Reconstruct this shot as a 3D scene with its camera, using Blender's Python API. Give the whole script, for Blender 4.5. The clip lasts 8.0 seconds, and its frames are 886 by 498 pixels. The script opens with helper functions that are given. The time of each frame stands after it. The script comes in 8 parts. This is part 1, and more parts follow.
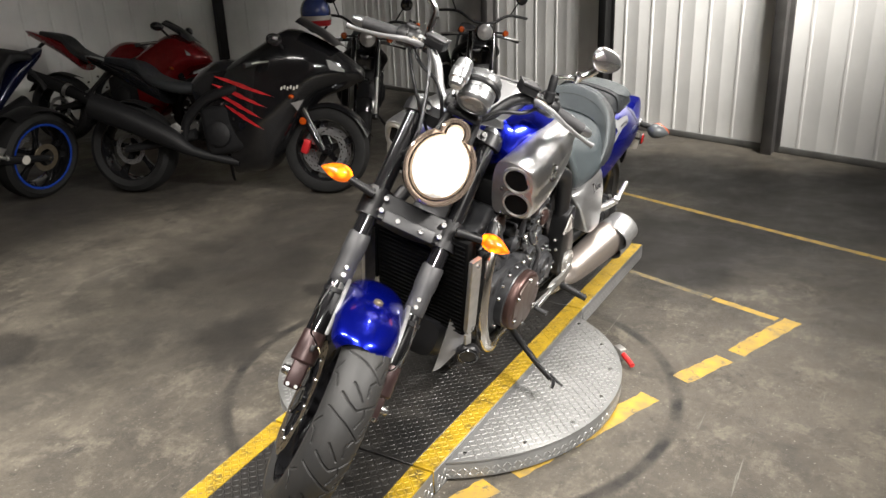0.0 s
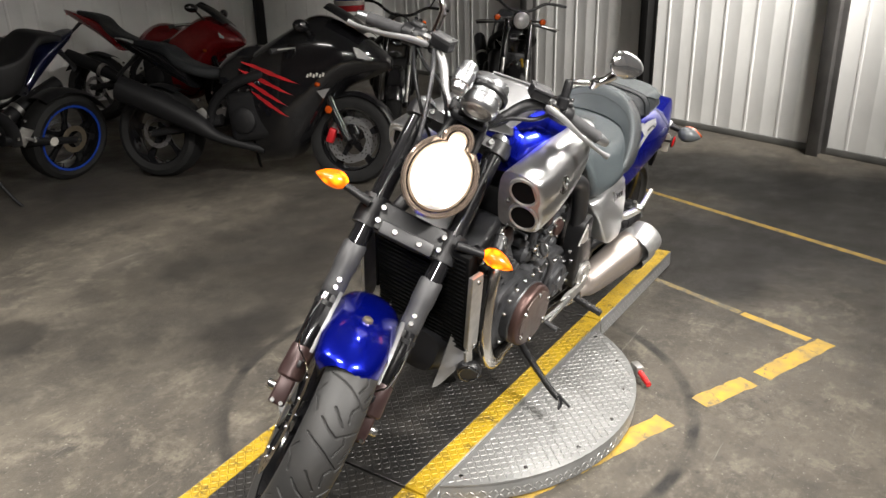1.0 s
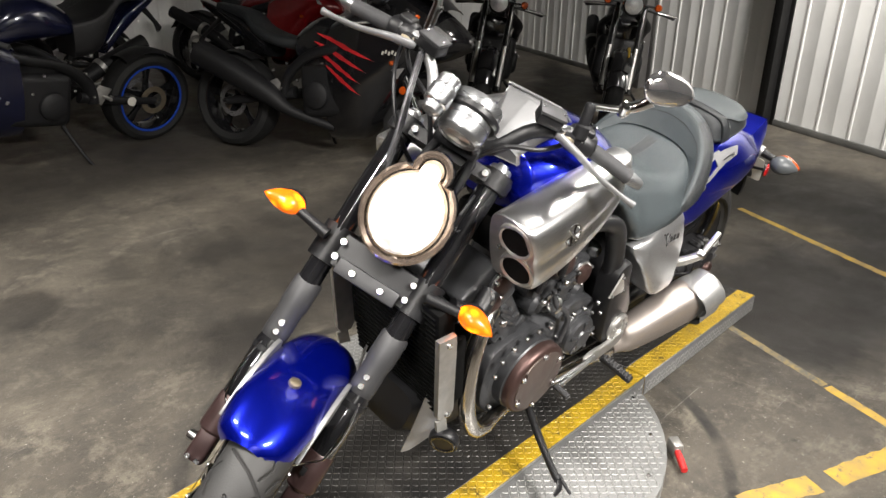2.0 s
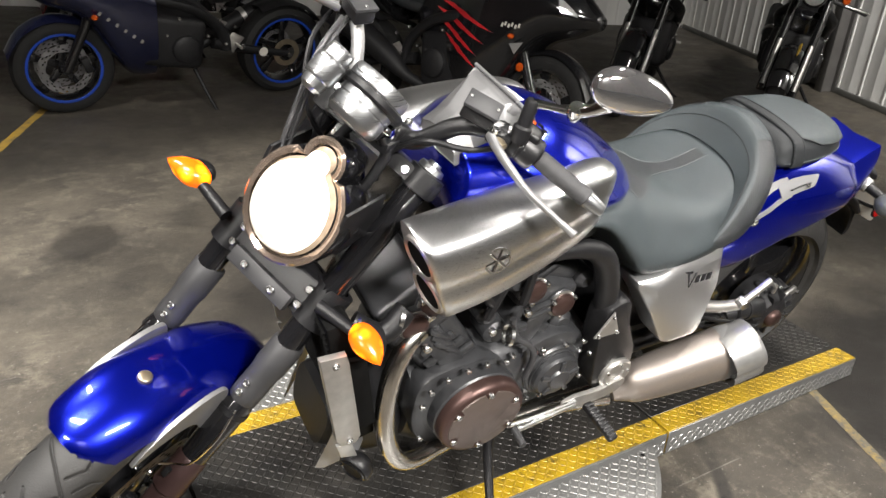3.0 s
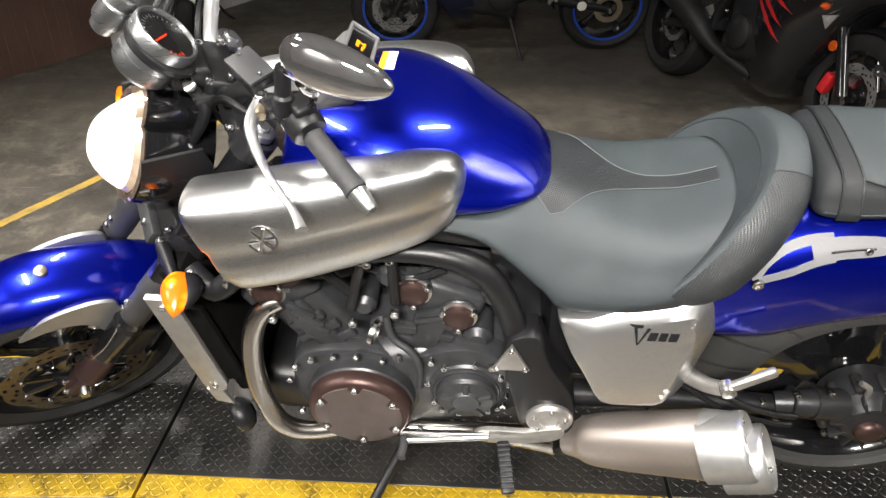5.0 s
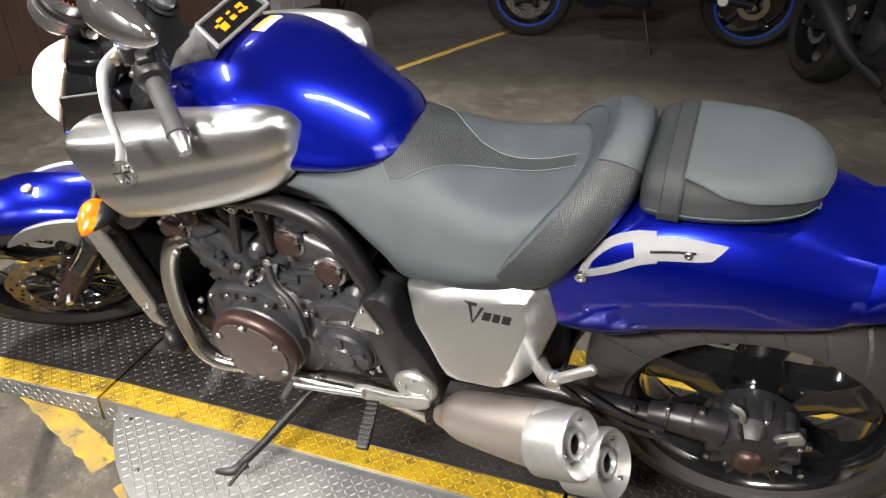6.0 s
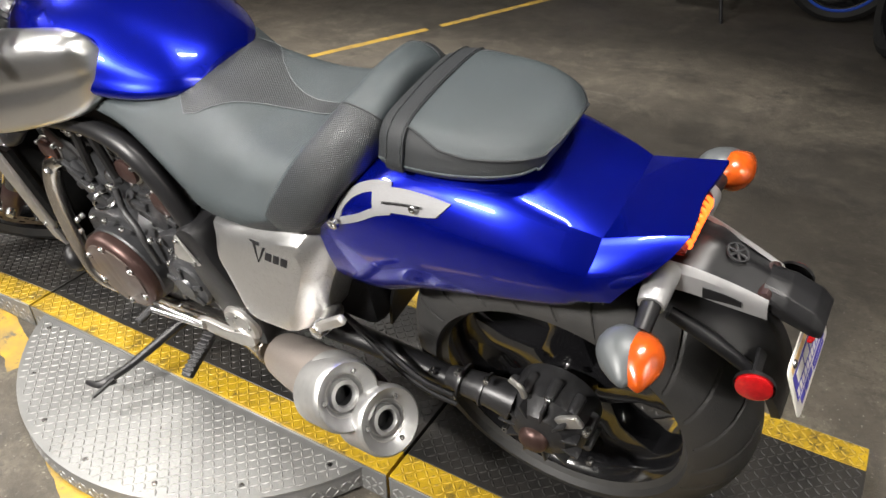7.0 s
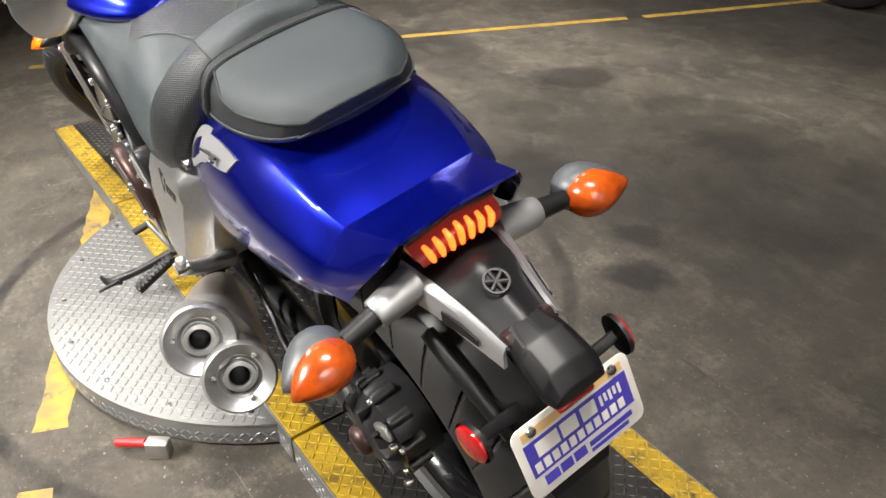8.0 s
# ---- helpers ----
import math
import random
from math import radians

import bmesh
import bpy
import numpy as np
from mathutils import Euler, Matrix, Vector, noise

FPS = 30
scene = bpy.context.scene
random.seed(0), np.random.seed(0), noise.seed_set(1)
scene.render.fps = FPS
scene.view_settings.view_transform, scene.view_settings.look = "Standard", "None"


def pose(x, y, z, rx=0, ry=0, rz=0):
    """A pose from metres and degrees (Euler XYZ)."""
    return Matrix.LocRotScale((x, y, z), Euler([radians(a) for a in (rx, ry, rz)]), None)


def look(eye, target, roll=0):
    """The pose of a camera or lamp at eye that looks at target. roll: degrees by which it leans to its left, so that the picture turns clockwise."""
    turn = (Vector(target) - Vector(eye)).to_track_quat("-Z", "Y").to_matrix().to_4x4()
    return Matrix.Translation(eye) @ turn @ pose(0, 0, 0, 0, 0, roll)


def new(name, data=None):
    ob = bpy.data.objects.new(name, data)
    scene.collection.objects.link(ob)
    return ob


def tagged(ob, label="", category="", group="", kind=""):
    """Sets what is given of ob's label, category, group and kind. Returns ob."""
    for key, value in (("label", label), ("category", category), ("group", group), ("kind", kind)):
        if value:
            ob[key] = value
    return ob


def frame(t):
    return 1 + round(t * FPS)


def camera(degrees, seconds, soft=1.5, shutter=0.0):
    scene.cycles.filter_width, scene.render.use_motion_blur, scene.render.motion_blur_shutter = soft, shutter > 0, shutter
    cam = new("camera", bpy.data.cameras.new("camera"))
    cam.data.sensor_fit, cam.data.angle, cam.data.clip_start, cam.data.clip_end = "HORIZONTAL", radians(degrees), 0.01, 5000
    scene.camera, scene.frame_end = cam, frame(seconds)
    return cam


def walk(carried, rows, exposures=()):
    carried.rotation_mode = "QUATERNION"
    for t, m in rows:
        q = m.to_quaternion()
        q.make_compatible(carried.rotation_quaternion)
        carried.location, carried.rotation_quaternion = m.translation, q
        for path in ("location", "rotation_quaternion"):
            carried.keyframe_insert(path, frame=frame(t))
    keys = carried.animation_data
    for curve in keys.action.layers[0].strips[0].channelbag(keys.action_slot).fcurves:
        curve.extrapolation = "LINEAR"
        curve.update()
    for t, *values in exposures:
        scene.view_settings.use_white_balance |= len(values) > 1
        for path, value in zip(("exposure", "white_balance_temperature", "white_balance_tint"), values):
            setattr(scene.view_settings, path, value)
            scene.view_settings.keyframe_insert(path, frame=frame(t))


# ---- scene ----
cam = camera(60.6, 8.0)
PATH = [
    (0, (2.156, 1.266, 1.432), (0.54, 0.311, 0.74), -2.3),
    (0.5, (2.112, 1.276, 1.438), (0.521, 0.295, 0.729), -2.1),
    (1, (1.975, 1.285, 1.461), (0.429, 0.247, 0.731), -1.5),
    (1.5, (1.731, 1.279, 1.472), (0.266, 0.147, 0.715), -0.5),
    (1.7, (1.62, 1.277, 1.478), (0.201, 0.097, 0.708), -0.0),
    (2.8, (0.951, 1.387, 1.469), (-0.078, -0.091, 0.599), 3.3),
    (3, (0.86, 1.4, 1.447), (-0.09, -0.127, 0.573), 3.5),
    (3.5, (0.595, 1.387, 1.434), (-0.101, -0.25, 0.52), 2.6),
    (4, (0.373, 1.404, 1.417), (-0.054, -0.302, 0.464), 1.7),
    (4.2, (0.27, 1.436, 1.416), (-0.055, -0.287, 0.453), 1.5),
    (5.3, (-0.332, 1.472, 1.451), (-0.067, -0.237, 0.445), -0.6),
    (5.5, (-0.448, 1.452, 1.44), (-0.072, -0.239, 0.44), -0.9),
    (6, (-0.762, 1.422, 1.426), (-0.181, -0.198, 0.406), -0.8),
    (6.5, (-1.05, 1.34, 1.398), (-0.331, -0.195, 0.338), -0.5),
    (7, (-1.297, 1.166, 1.377), (-0.429, -0.266, 0.283), -1.2),
    (7.5, (-1.521, 0.95, 1.344), (-0.425, -0.305, 0.238), -1.5),
    (8, (-1.705, 0.687, 1.308), (-0.366, -0.293, 0.191), -0.6),
]
walk(cam, [(t, look(eye, target, roll)) for t, eye, target, roll in PATH])

import mathutils
import mathutils.bvhtree

# ---- light ----
world = bpy.data.worlds.new("world")
scene.world = world
world.use_nodes = True
world.node_tree.nodes["Background"].inputs[0].default_value = (0.9, 0.95, 1.0, 1)
world.node_tree.nodes["Background"].inputs[1].default_value = 0.02


def area_lamp(name, eye, target, sx, sy, watts, spread=120, color=(1.0, 0.955, 0.90)):
    data = bpy.data.lights.new(name, "AREA")
    data.shape, data.size, data.size_y, data.energy, data.color, data.spread = "RECTANGLE", sx, sy, watts, color, radians(spread)
    ob = new(name, data)
    ob.matrix_world = look(eye, target)
    return ob


area_lamp("ceiling_lamp_a", (1.6, 0.6, 3.1), (0.7, 0.1, 0.3), 0.9, 0.10, 24, 84)
area_lamp("ceiling_lamp_b", (0.1, 3.0, 2.6), (-0.2, 0.30, 0.72), 0.9, 0.10, 43, 62)
area_lamp("ceiling_lamp_c", (-1.4, 0.5, 3.2), (-0.9, 0.0, 0.3), 0.9, 0.10, 34, 100)
# added fill that brightens the floor beside the motorcycle; no such lamp seen
area_lamp("floor_fill_d", (1.7, -1.3, 3.4), (0.9, -1.5, 0), 0.9, 0.10, 60, 86)
# added fill for the west wall; no fixture is known there
area_lamp("wall_fill_e", (-2.7, 1.6, 3.7), (-4.8, 0.4, 1.95), 0.9, 0.14, 150, 80)
# unseen fill, added to brighten the north-east walls that the chrome reflects
area_lamp("wall_fill_f", (1.6, 2.8, 3.6), (3.2, 5.6, 1.4), 0.9, 0.14, 20, 70)
# fill added to lighten the wall behind the parked motorcycles
area_lamp("wall_fill_g", (-0.9, -4.3, 3.7), (-2.3, -7.2, 1.7), 0.9, 0.14, 3.6, 80)
area_lamp("ceiling_lamp_h", (3.3, 1.9, 3.0), (0.4, 0.4, 0.3), 0.9, 0.10, 15, 58)


# ---- materials ----
def material(name, color, rough=0.5, metal=0.0, vary=0.0, scale=8.0, bump=0.0, bump_scale=60.0, coat=0.0,
             color2=None, spec=0.5, rough_vary=0.0, stretch=None, random_tint=0.0):
    m = bpy.data.materials.new(name)
    m.use_nodes = True
    nt = m.node_tree
    b = nt.nodes["Principled BSDF"]
    b.inputs["Base Color"].default_value = (*color, 1)
    b.inputs["Roughness"].default_value = rough
    b.inputs["Metallic"].default_value = metal
    b.inputs["Specular IOR Level"].default_value = spec
    if coat:
        b.inputs["Coat Weight"].default_value = coat
        b.inputs["Coat Roughness"].default_value = 0.03
    tc = nt.nodes.new("ShaderNodeTexCoord")
    mp = nt.nodes.new("ShaderNodeMapping")
    nt.links.new(tc.outputs["Object"], mp.inputs[0])
    if stretch:
        mp.inputs["Scale"].default_value = stretch
    if vary or color2 or rough_vary:
        n1 = nt.nodes.new("ShaderNodeTexNoise")
        n1.inputs["Scale"].default_value, n1.inputs["Detail"].default_value = scale, 6
        nt.links.new(mp.outputs[0], n1.inputs[0])
        ramp = nt.nodes.new("ShaderNodeMapRange")
        ramp.inputs[1].default_value, ramp.inputs[2].default_value = 0.3, 0.7
        nt.links.new(n1.outputs[0], ramp.inputs[0])
        mix = nt.nodes.new("ShaderNodeMix")
        mix.data_type = "RGBA"
        c2 = color2 or tuple(c * (1 - vary) for c in color)
        mix.inputs["A"].default_value, mix.inputs["B"].default_value = (*color, 1), (*c2, 1)
        nt.links.new(ramp.outputs[0], mix.inputs["Factor"])
        nt.links.new(mix.outputs["Result"], b.inputs["Base Color"])
        if rough_vary:
            rr = nt.nodes.new("ShaderNodeMapRange")
            rr.inputs[3].default_value, rr.inputs[4].default_value = max(0.02, rough - rough_vary), min(1, rough + rough_vary)
            nt.links.new(ramp.outputs[0], rr.inputs[0])
            nt.links.new(rr.outputs[0], b.inputs["Roughness"])
    if bump:
        n2 = nt.nodes.new("ShaderNodeTexNoise")
        n2.inputs["Scale"].default_value, n2.inputs["Detail"].default_value = bump_scale, 4
        nt.links.new(mp.outputs[0], n2.inputs[0])
        bp = nt.nodes.new("ShaderNodeBump")
        bp.inputs["Strength"].default_value, bp.inputs["Distance"].default_value = bump, 0.002
        nt.links.new(n2.outputs[0], bp.inputs["Height"])
        nt.links.new(bp.outputs[0], b.inputs["Normal"])
    return m


def glowing(name, color, strength, base=(0.8, 0.8, 0.8), rough=0.2):
    m = material(name, base, rough)
    b = m.node_tree.nodes["Principled BSDF"]
    b.inputs["Emission Color"].default_value = (*color, 1)
    b.inputs["Emission Strength"].default_value = strength
    return m


def clear_glass(name, color=(1, 1, 1), rough=0.02):
    m = material(name, color, rough)
    b = m.node_tree.nodes["Principled BSDF"]
    b.inputs["Transmission Weight"].default_value = 1.0
    b.inputs["IOR"].default_value = 1.45
    return m


BLUE = material("candy blue paint", (0.002, 0.010, 0.42), 0.24, 0.85, vary=0.35, scale=900, coat=1.0)
TURNED = material("turned aluminium", (0.42, 0.43, 0.44), 0.30, 0.95, vary=0.10, scale=90, stretch=(0.2, 0.2, 6), rough_vary=0.05)
BRUSHED = material("brushed aluminium", (0.74, 0.745, 0.75), 0.30, 1.0, vary=0.10, scale=60, stretch=(1, 40, 40), rough_vary=0.05, bump=0.03, bump_scale=60)
PIPE = material("bright bent steel pipe", (0.62, 0.59, 0.55), 0.22, 1.0, vary=0.12, scale=30, rough_vary=0.06)
BRUSHED_UP = material("upright brushed aluminium", (0.74, 0.745, 0.75), 0.30, 0.95, vary=0.20, scale=60, stretch=(30, 30, 1), rough_vary=0.05, bump=0.06, bump_scale=120)
SATIN = material("satin silver paint", (0.30, 0.30, 0.305), 0.42, 0.7, vary=0.10, scale=40)
SILVER = material("silver paint", (0.40, 0.40, 0.405), 0.38, 0.65, vary=0.10, scale=30)
CASTSILVER = material("cast silver metal", (0.5, 0.49, 0.47), 0.42, 0.9, vary=0.2, scale=40, bump=0.15, bump_scale=400)
STEEL = material("brownish exhaust steel", (0.40, 0.355, 0.325), 0.42, 0.8, vary=0.15, scale=60, stretch=(1, 12, 12), rough_vary=0.05)
STEELTIP = material("satin silver steel", (0.40, 0.40, 0.395), 0.36, 0.75, vary=0.14, scale=50)
MIRRORBACK = material("polished mirror shell", (0.74, 0.74, 0.76), 0.045, 0.97, rough_vary=0.03, scale=30)
DRIVEGREY = material("dull grey cast drive", (0.030, 0.030, 0.032), 0.36, 0.4, vary=0.35, scale=40, bump=0.2, bump_scale=400)
CHROME = material("chrome", (0.85, 0.85, 0.86), 0.06, 1.0, rough_vary=0.03, scale=30)
BLACK = material("black plastic", (0.009, 0.009, 0.010), 0.40, 0.0, vary=0.3, scale=25, bump=0.1, bump_scale=900, spec=0.35)
GLOSSBLACK = material("gloss black paint", (0.008, 0.008, 0.009), 0.12, 0.0, vary=0.3, scale=20, coat=0.6)
ENGINE = material("dark grey engine paint", (0.042, 0.043, 0.046), 0.34, 0.3, vary=0.35, scale=30, bump=0.2, bump_scale=500)
BROWNFACE = material("brown anodised face", (0.12, 0.095, 0.085), 0.42, 0.6, vary=0.15, scale=40)
BROWN = material("brown anodised cover", (0.078, 0.046, 0.041), 0.4, 0.7, vary=0.2, scale=40, bump=0.08, bump_scale=500)
FORKBROWN = material("dark brown fork casting", (0.05, 0.028, 0.027), 0.38, 0.4, vary=0.25, scale=40)
RUBBER = material("tyre rubber", (0.020, 0.020, 0.020), 0.57, 0.0, vary=0.4, scale=14, bump=0.25, bump_scale=350, color2=(0.028, 0.027, 0.026))
GRIP = material("grip rubber", (0.03, 0.03, 0.032), 0.65, 0.0, vary=0.3, scale=60, bump=0.5, bump_scale=600)
SEATGREY = material("grey seat vinyl", (0.034, 0.043, 0.047), 0.44, 0.0, vary=0.2, scale=12, bump=0.7, bump_scale=800)
SEATDARK = material("dark seat vinyl", (0.015, 0.017, 0.019), 0.52, 0.0, vary=0.2, scale=20, spec=0.35, bump=0.5, bump_scale=900)
SLEEVE = material("grey fork guard", (0.032, 0.032, 0.034), 0.50, 0.1, vary=0.2, scale=30)
RADIATOR = material("radiator core", (0.005, 0.005, 0.005), 0.7, 0.0, vary=0.4, scale=40, spec=0.05)
AMBER_ON = glowing("lit amber lens", (1.0, 0.19, 0.002), 1.3, (0.7, 0.10, 0.004))
AMBER = material("amber lens", (0.50, 0.075, 0.006), 0.22, 0.0, vary=0.5, scale=45, coat=0.4)
RED_ON = glowing("lit red lens", (1.0, 0.05, 0.01), 2.0, (0.6, 0.02, 0.01))
RED = material("red reflector", (0.45, 0.008, 0.01), 0.15, 0.0, vary=0.3, scale=200, coat=0.5)
LENS_ON = glowing("lit headlight lens", (1.0, 0.88, 0.68), 7.0, (0.9, 0.9, 0.88), 0.05)


def faceted_glow(m, scale, lo, hi):
    """Varies a lamp's glow by the facets of the reflector behind its lens."""
    nt = m.node_tree
    b = nt.nodes["Principled BSDF"]
    tc = nt.nodes.new("ShaderNodeTexCoord")
    v = nt.nodes.new("ShaderNodeTexVoronoi")
    v.inputs["Scale"].default_value = scale
    nt.links.new(tc.outputs["Object"], v.inputs["Vector"])
    r = nt.nodes.new("ShaderNodeMapRange")
    r.inputs[1].default_value, r.inputs[2].default_value, r.inputs[3].default_value, r.inputs[4].default_value = 0.05, 0.55, hi, lo
    nt.links.new(v.outputs["Distance"], r.inputs[0])
    nt.links.new(r.outputs[0], b.inputs["Emission Strength"])


CARBON = material("dark woven vinyl", (0.013, 0.015, 0.017), 0.40, 0.0, vary=0.2, scale=20)


def woven(m, period, other):
    """Presses a fine diagonal weave into a material."""
    nt = m.node_tree
    b = nt.nodes["Principled BSDF"]
    src = b.inputs["Base Color"].links[0].from_socket
    tc = nt.nodes.new("ShaderNodeTexCoord")
    waves = []
    for way in ((0.80, 0.45, 0.40), (0.30, -0.50, 0.81)):
        dot = nt.nodes.new("ShaderNodeVectorMath")
        dot.operation = "DOT_PRODUCT"
        dot.inputs[1].default_value = [c * 2 * math.pi / period for c in way]
        nt.links.new(tc.outputs["Object"], dot.inputs[0])
        w = nt.nodes.new("ShaderNodeMath")
        w.operation = "SINE"
        nt.links.new(dot.outputs["Value"], w.inputs[0])
        up = nt.nodes.new("ShaderNodeMath")
        up.operation = "MULTIPLY_ADD"
        up.inputs[1].default_value, up.inputs[2].default_value = 0.5, 0.5
        nt.links.new(w.outputs[0], up.inputs[0])
        waves.append(up.outputs[0])
    mu = nt.nodes.new("ShaderNodeMath")
    mu.operation = "MULTIPLY"
    nt.links.new(waves[0], mu.inputs[0])
    nt.links.new(waves[1], mu.inputs[1])
    x = nt.nodes.new("ShaderNodeMix")
    x.data_type = "RGBA"
    nt.links.new(mu.outputs[0], x.inputs["Factor"])
    nt.links.new(src, x.inputs["A"])
    x.inputs["B"].default_value = (*other, 1)
    nt.links.new(x.outputs["Result"], b.inputs["Base Color"])
    bp = nt.nodes.new("ShaderNodeBump")
    bp.inputs["Strength"].default_value, bp.inputs["Distance"].default_value = 0.7, 0.0012
    nt.links.new(mu.outputs[0], bp.inputs["Height"])
    nt.links.new(bp.outputs[0], b.inputs["Normal"])


woven(CARBON, 0.0030, (0.034, 0.038, 0.041))
faceted_glow(AMBER_ON, 34, 0.55, 6.5)
faceted_glow(LENS_ON, 30, 0.45, 3.5)
CLEAR = clear_glass("clear lens")
GREYLENS = material("grey lens housing", (0.075, 0.082, 0.086), 0.42, 0.1, vary=0.1, scale=30)
GOLD = material("bronze brake disc", (0.46, 0.39, 0.28), 0.35, 0.9, vary=0.25, scale=60)
BOLT = material("zinc bolt", (0.6, 0.6, 0.6), 0.25, 1.0, vary=0.1, scale=300)


# ---- mesh helpers ----
BVHTree = mathutils.bvhtree.BVHTree


def part(name, bm, mat, parent=None, label="", sharp=38, m=None):
    if m is not None:
        bm.transform(m)
    bmesh.ops.recalc_face_normals(bm, faces=bm.faces)
    me = bpy.data.meshes.new(name)
    bm.to_mesh(me)
    bm.free()
    me.materials.append(mat)
    for p in me.polygons:
        p.use_smooth = True
    me.set_sharp_from_angle(angle=radians(sharp))
    ob = new(name, me)
    if parent is not None:
        ob.parent = parent
    return tagged(ob, label) if label else ob


def join(*bms):
    out = bmesh.new()
    for b in bms:
        me = bpy.data.meshes.new("tmp")
        b.to_mesh(me)
        b.free()
        out.from_mesh(me)
        bpy.data.meshes.remove(me)
    return out


def spline(pts, n, closed=False):
    """Catmull-Rom points through pts, n a span."""
    P = [Vector(p) for p in pts]
    out, L = [], len(P)
    for i in range(L if closed else L - 1):
        if closed:
            a, b, c, d = P[i - 1], P[i], P[(i + 1) % L], P[(i + 2) % L]
        else:
            a, b, c, d = P[max(i - 1, 0)], P[i], P[i + 1], P[min(i + 2, L - 1)]
        for k in range(n):
            t = k / n
            out.append(0.5 * (2 * b + (c - a) * t + (2 * a - 5 * b + 4 * c - d) * t * t + (3 * b - a - 3 * c + d) * t ** 3))
    if not closed:
        out.append(P[-1].copy())
    return out


def grid_mesh(rows, closed_v=False, cap=False):
    bm = bmesh.new()
    V = [[bm.verts.new(p) for p in r] for r in rows]
    n = len(rows[0])
    for i in range(len(V) - 1):
        for j in range(n if closed_v else n - 1):
            q = (V[i][j], V[i][(j + 1) % n], V[i + 1][(j + 1) % n], V[i + 1][j])
            bm.faces.new(q)
    if cap:
        for r in (V[0], V[-1]):
            c = bm.verts.new(sum((v.co for v in r), Vector()) / n)
            for j in range(n if closed_v else n - 1):
                bm.faces.new((r[j], r[(j + 1) % n], c))
    return bm


def smooth_grid(ctrl, ku, kv, closed_v=False):
    rows = [spline(r, kv, closed_v) for r in ctrl]
    cols = [spline([r[j] for r in rows], ku) for j in range(len(rows[0]))]
    return [[cols[j][i] for j in range(len(cols))] for i in range(len(cols[0]))]


def skin(ctrl, ku=4, kv=4, mirror=True, cap=True):
    """A body through sections; each section runs from the top of the middle plane down the left side to the bottom."""
    if mirror:
        full = []
        for r in ctrl:
            rr = [Vector(p) for p in r]
            back = [Vector((p[0], -p[1], p[2])) for p in reversed(rr)]
            if abs(rr[-1].y) < 1e-5:
                back = back[1:]
            if abs(rr[0].y) < 1e-5:
                back = back[:-1]
            full.append(rr + back)
        ctrl = full
    bm = grid_mesh(smooth_grid(ctrl, ku, kv, True), True, cap)
    bmesh.ops.remove_doubles(bm, verts=bm.verts, dist=1e-6)
    return bm


def sheet(ctrl, ku=4, kv=4, thick=0.004, mirror=False):
    """A thin curved panel with thickness."""
    bm = grid_mesh(smooth_grid(ctrl, ku, kv))
    bmesh.ops.recalc_face_normals(bm, faces=bm.faces)
    bmesh.ops.solidify(bm, geom=bm.faces[:], thickness=thick)
    if mirror:
        other = bm.copy()
        bmesh.ops.scale(other, vec=(1, -1, 1), verts=other.verts)
        bm = join(bm, other)
    return bm


def tube(pts, r, n=12, k=5, flat=1.0, cap=True):
    """A round bar along a smooth line; r one radius or one a point."""
    radii = [r] * len(pts) if isinstance(r, (int, float)) else r
    path = spline([(*p[:3],) for p in pts], k) if k > 1 else [Vector(p) for p in pts]
    kk = max(k, 1)
    rr = []
    for i in range(len(path)):
        f = i / kk
        a = min(int(f), len(radii) - 1)
        b = min(a + 1, len(radii) - 1)
        rr.append(radii[a] + (radii[b] - radii[a]) * (f - a))
    rows, prev = [], None
    for i, p in enumerate(path):
        d = (path[min(i + 1, len(path) - 1)] - path[max(i - 1, 0)]).normalized()
        if prev is None:
            s = d.orthogonal().normalized()
        else:
            s = (prev - d * prev.dot(d)).normalized()
        prev = s
        u = d.cross(s)
        rows.append([p + rr[i] * (s * math.cos(a) + u * flat * math.sin(a)) for a in (2 * math.pi * j / n for j in range(n))])
    return grid_mesh(rows, True, cap)


def frame_on(origin, axis, up=(0, 0, 1)):
    """A pose whose local Z runs along axis."""
    z = Vector(axis).normalized()
    u = Vector(up)
    if abs(u.normalized().dot(z)) > 0.99:
        u = Vector((1, 0, 0))
    x = u.cross(z).normalized()
    y = z.cross(x)
    m = Matrix((x, y, z)).transposed().to_4x4()
    m.translation = origin
    return m


def lathe(profile, origin=(0, 0, 0), axis=(0, 0, 1), n=32, k=1):
    """Turns (radius, height) pairs round an axis."""
    prof = [(v.x, v.y) for v in spline([(a, b, 0) for a, b in profile], k)] if k > 1 else profile
    bm = bmesh.new()
    rows = []
    for r, h in prof:
        if r < 1e-6:
            rows.append([bm.verts.new((0, 0, h))])
        else:
            rows.append([bm.verts.new((r * math.cos(2 * math.pi * j / n), r * math.sin(2 * math.pi * j / n), h)) for j in range(n)])
    for a, b in zip(rows, rows[1:]):
        for j in range(n):
            q = []
            for v in (a[j % len(a)], a[(j + 1) % len(a)], b[(j + 1) % len(b)], b[j % len(b)]):
                if v not in q:
                    q.append(v)
            if len(q) > 2:
                bm.faces.new(q)
    bm.transform(frame_on(origin, axis))
    return bm


def box(sx, sy, sz, m=None, bevel=0.004, seg=2):
    bm = bmesh.new()
    bmesh.ops.create_cube(bm, size=1.0)
    bmesh.ops.scale(bm, vec=(sx, sy, sz), verts=bm.verts)
    if bevel:
        bmesh.ops.bevel(bm, geom=bm.edges[:], offset=min(bevel, 0.45 * min(sx, sy, sz)), segments=seg, affect="EDGES", profile=0.5)
    if m is not None:
        bm.transform(m)
    return bm


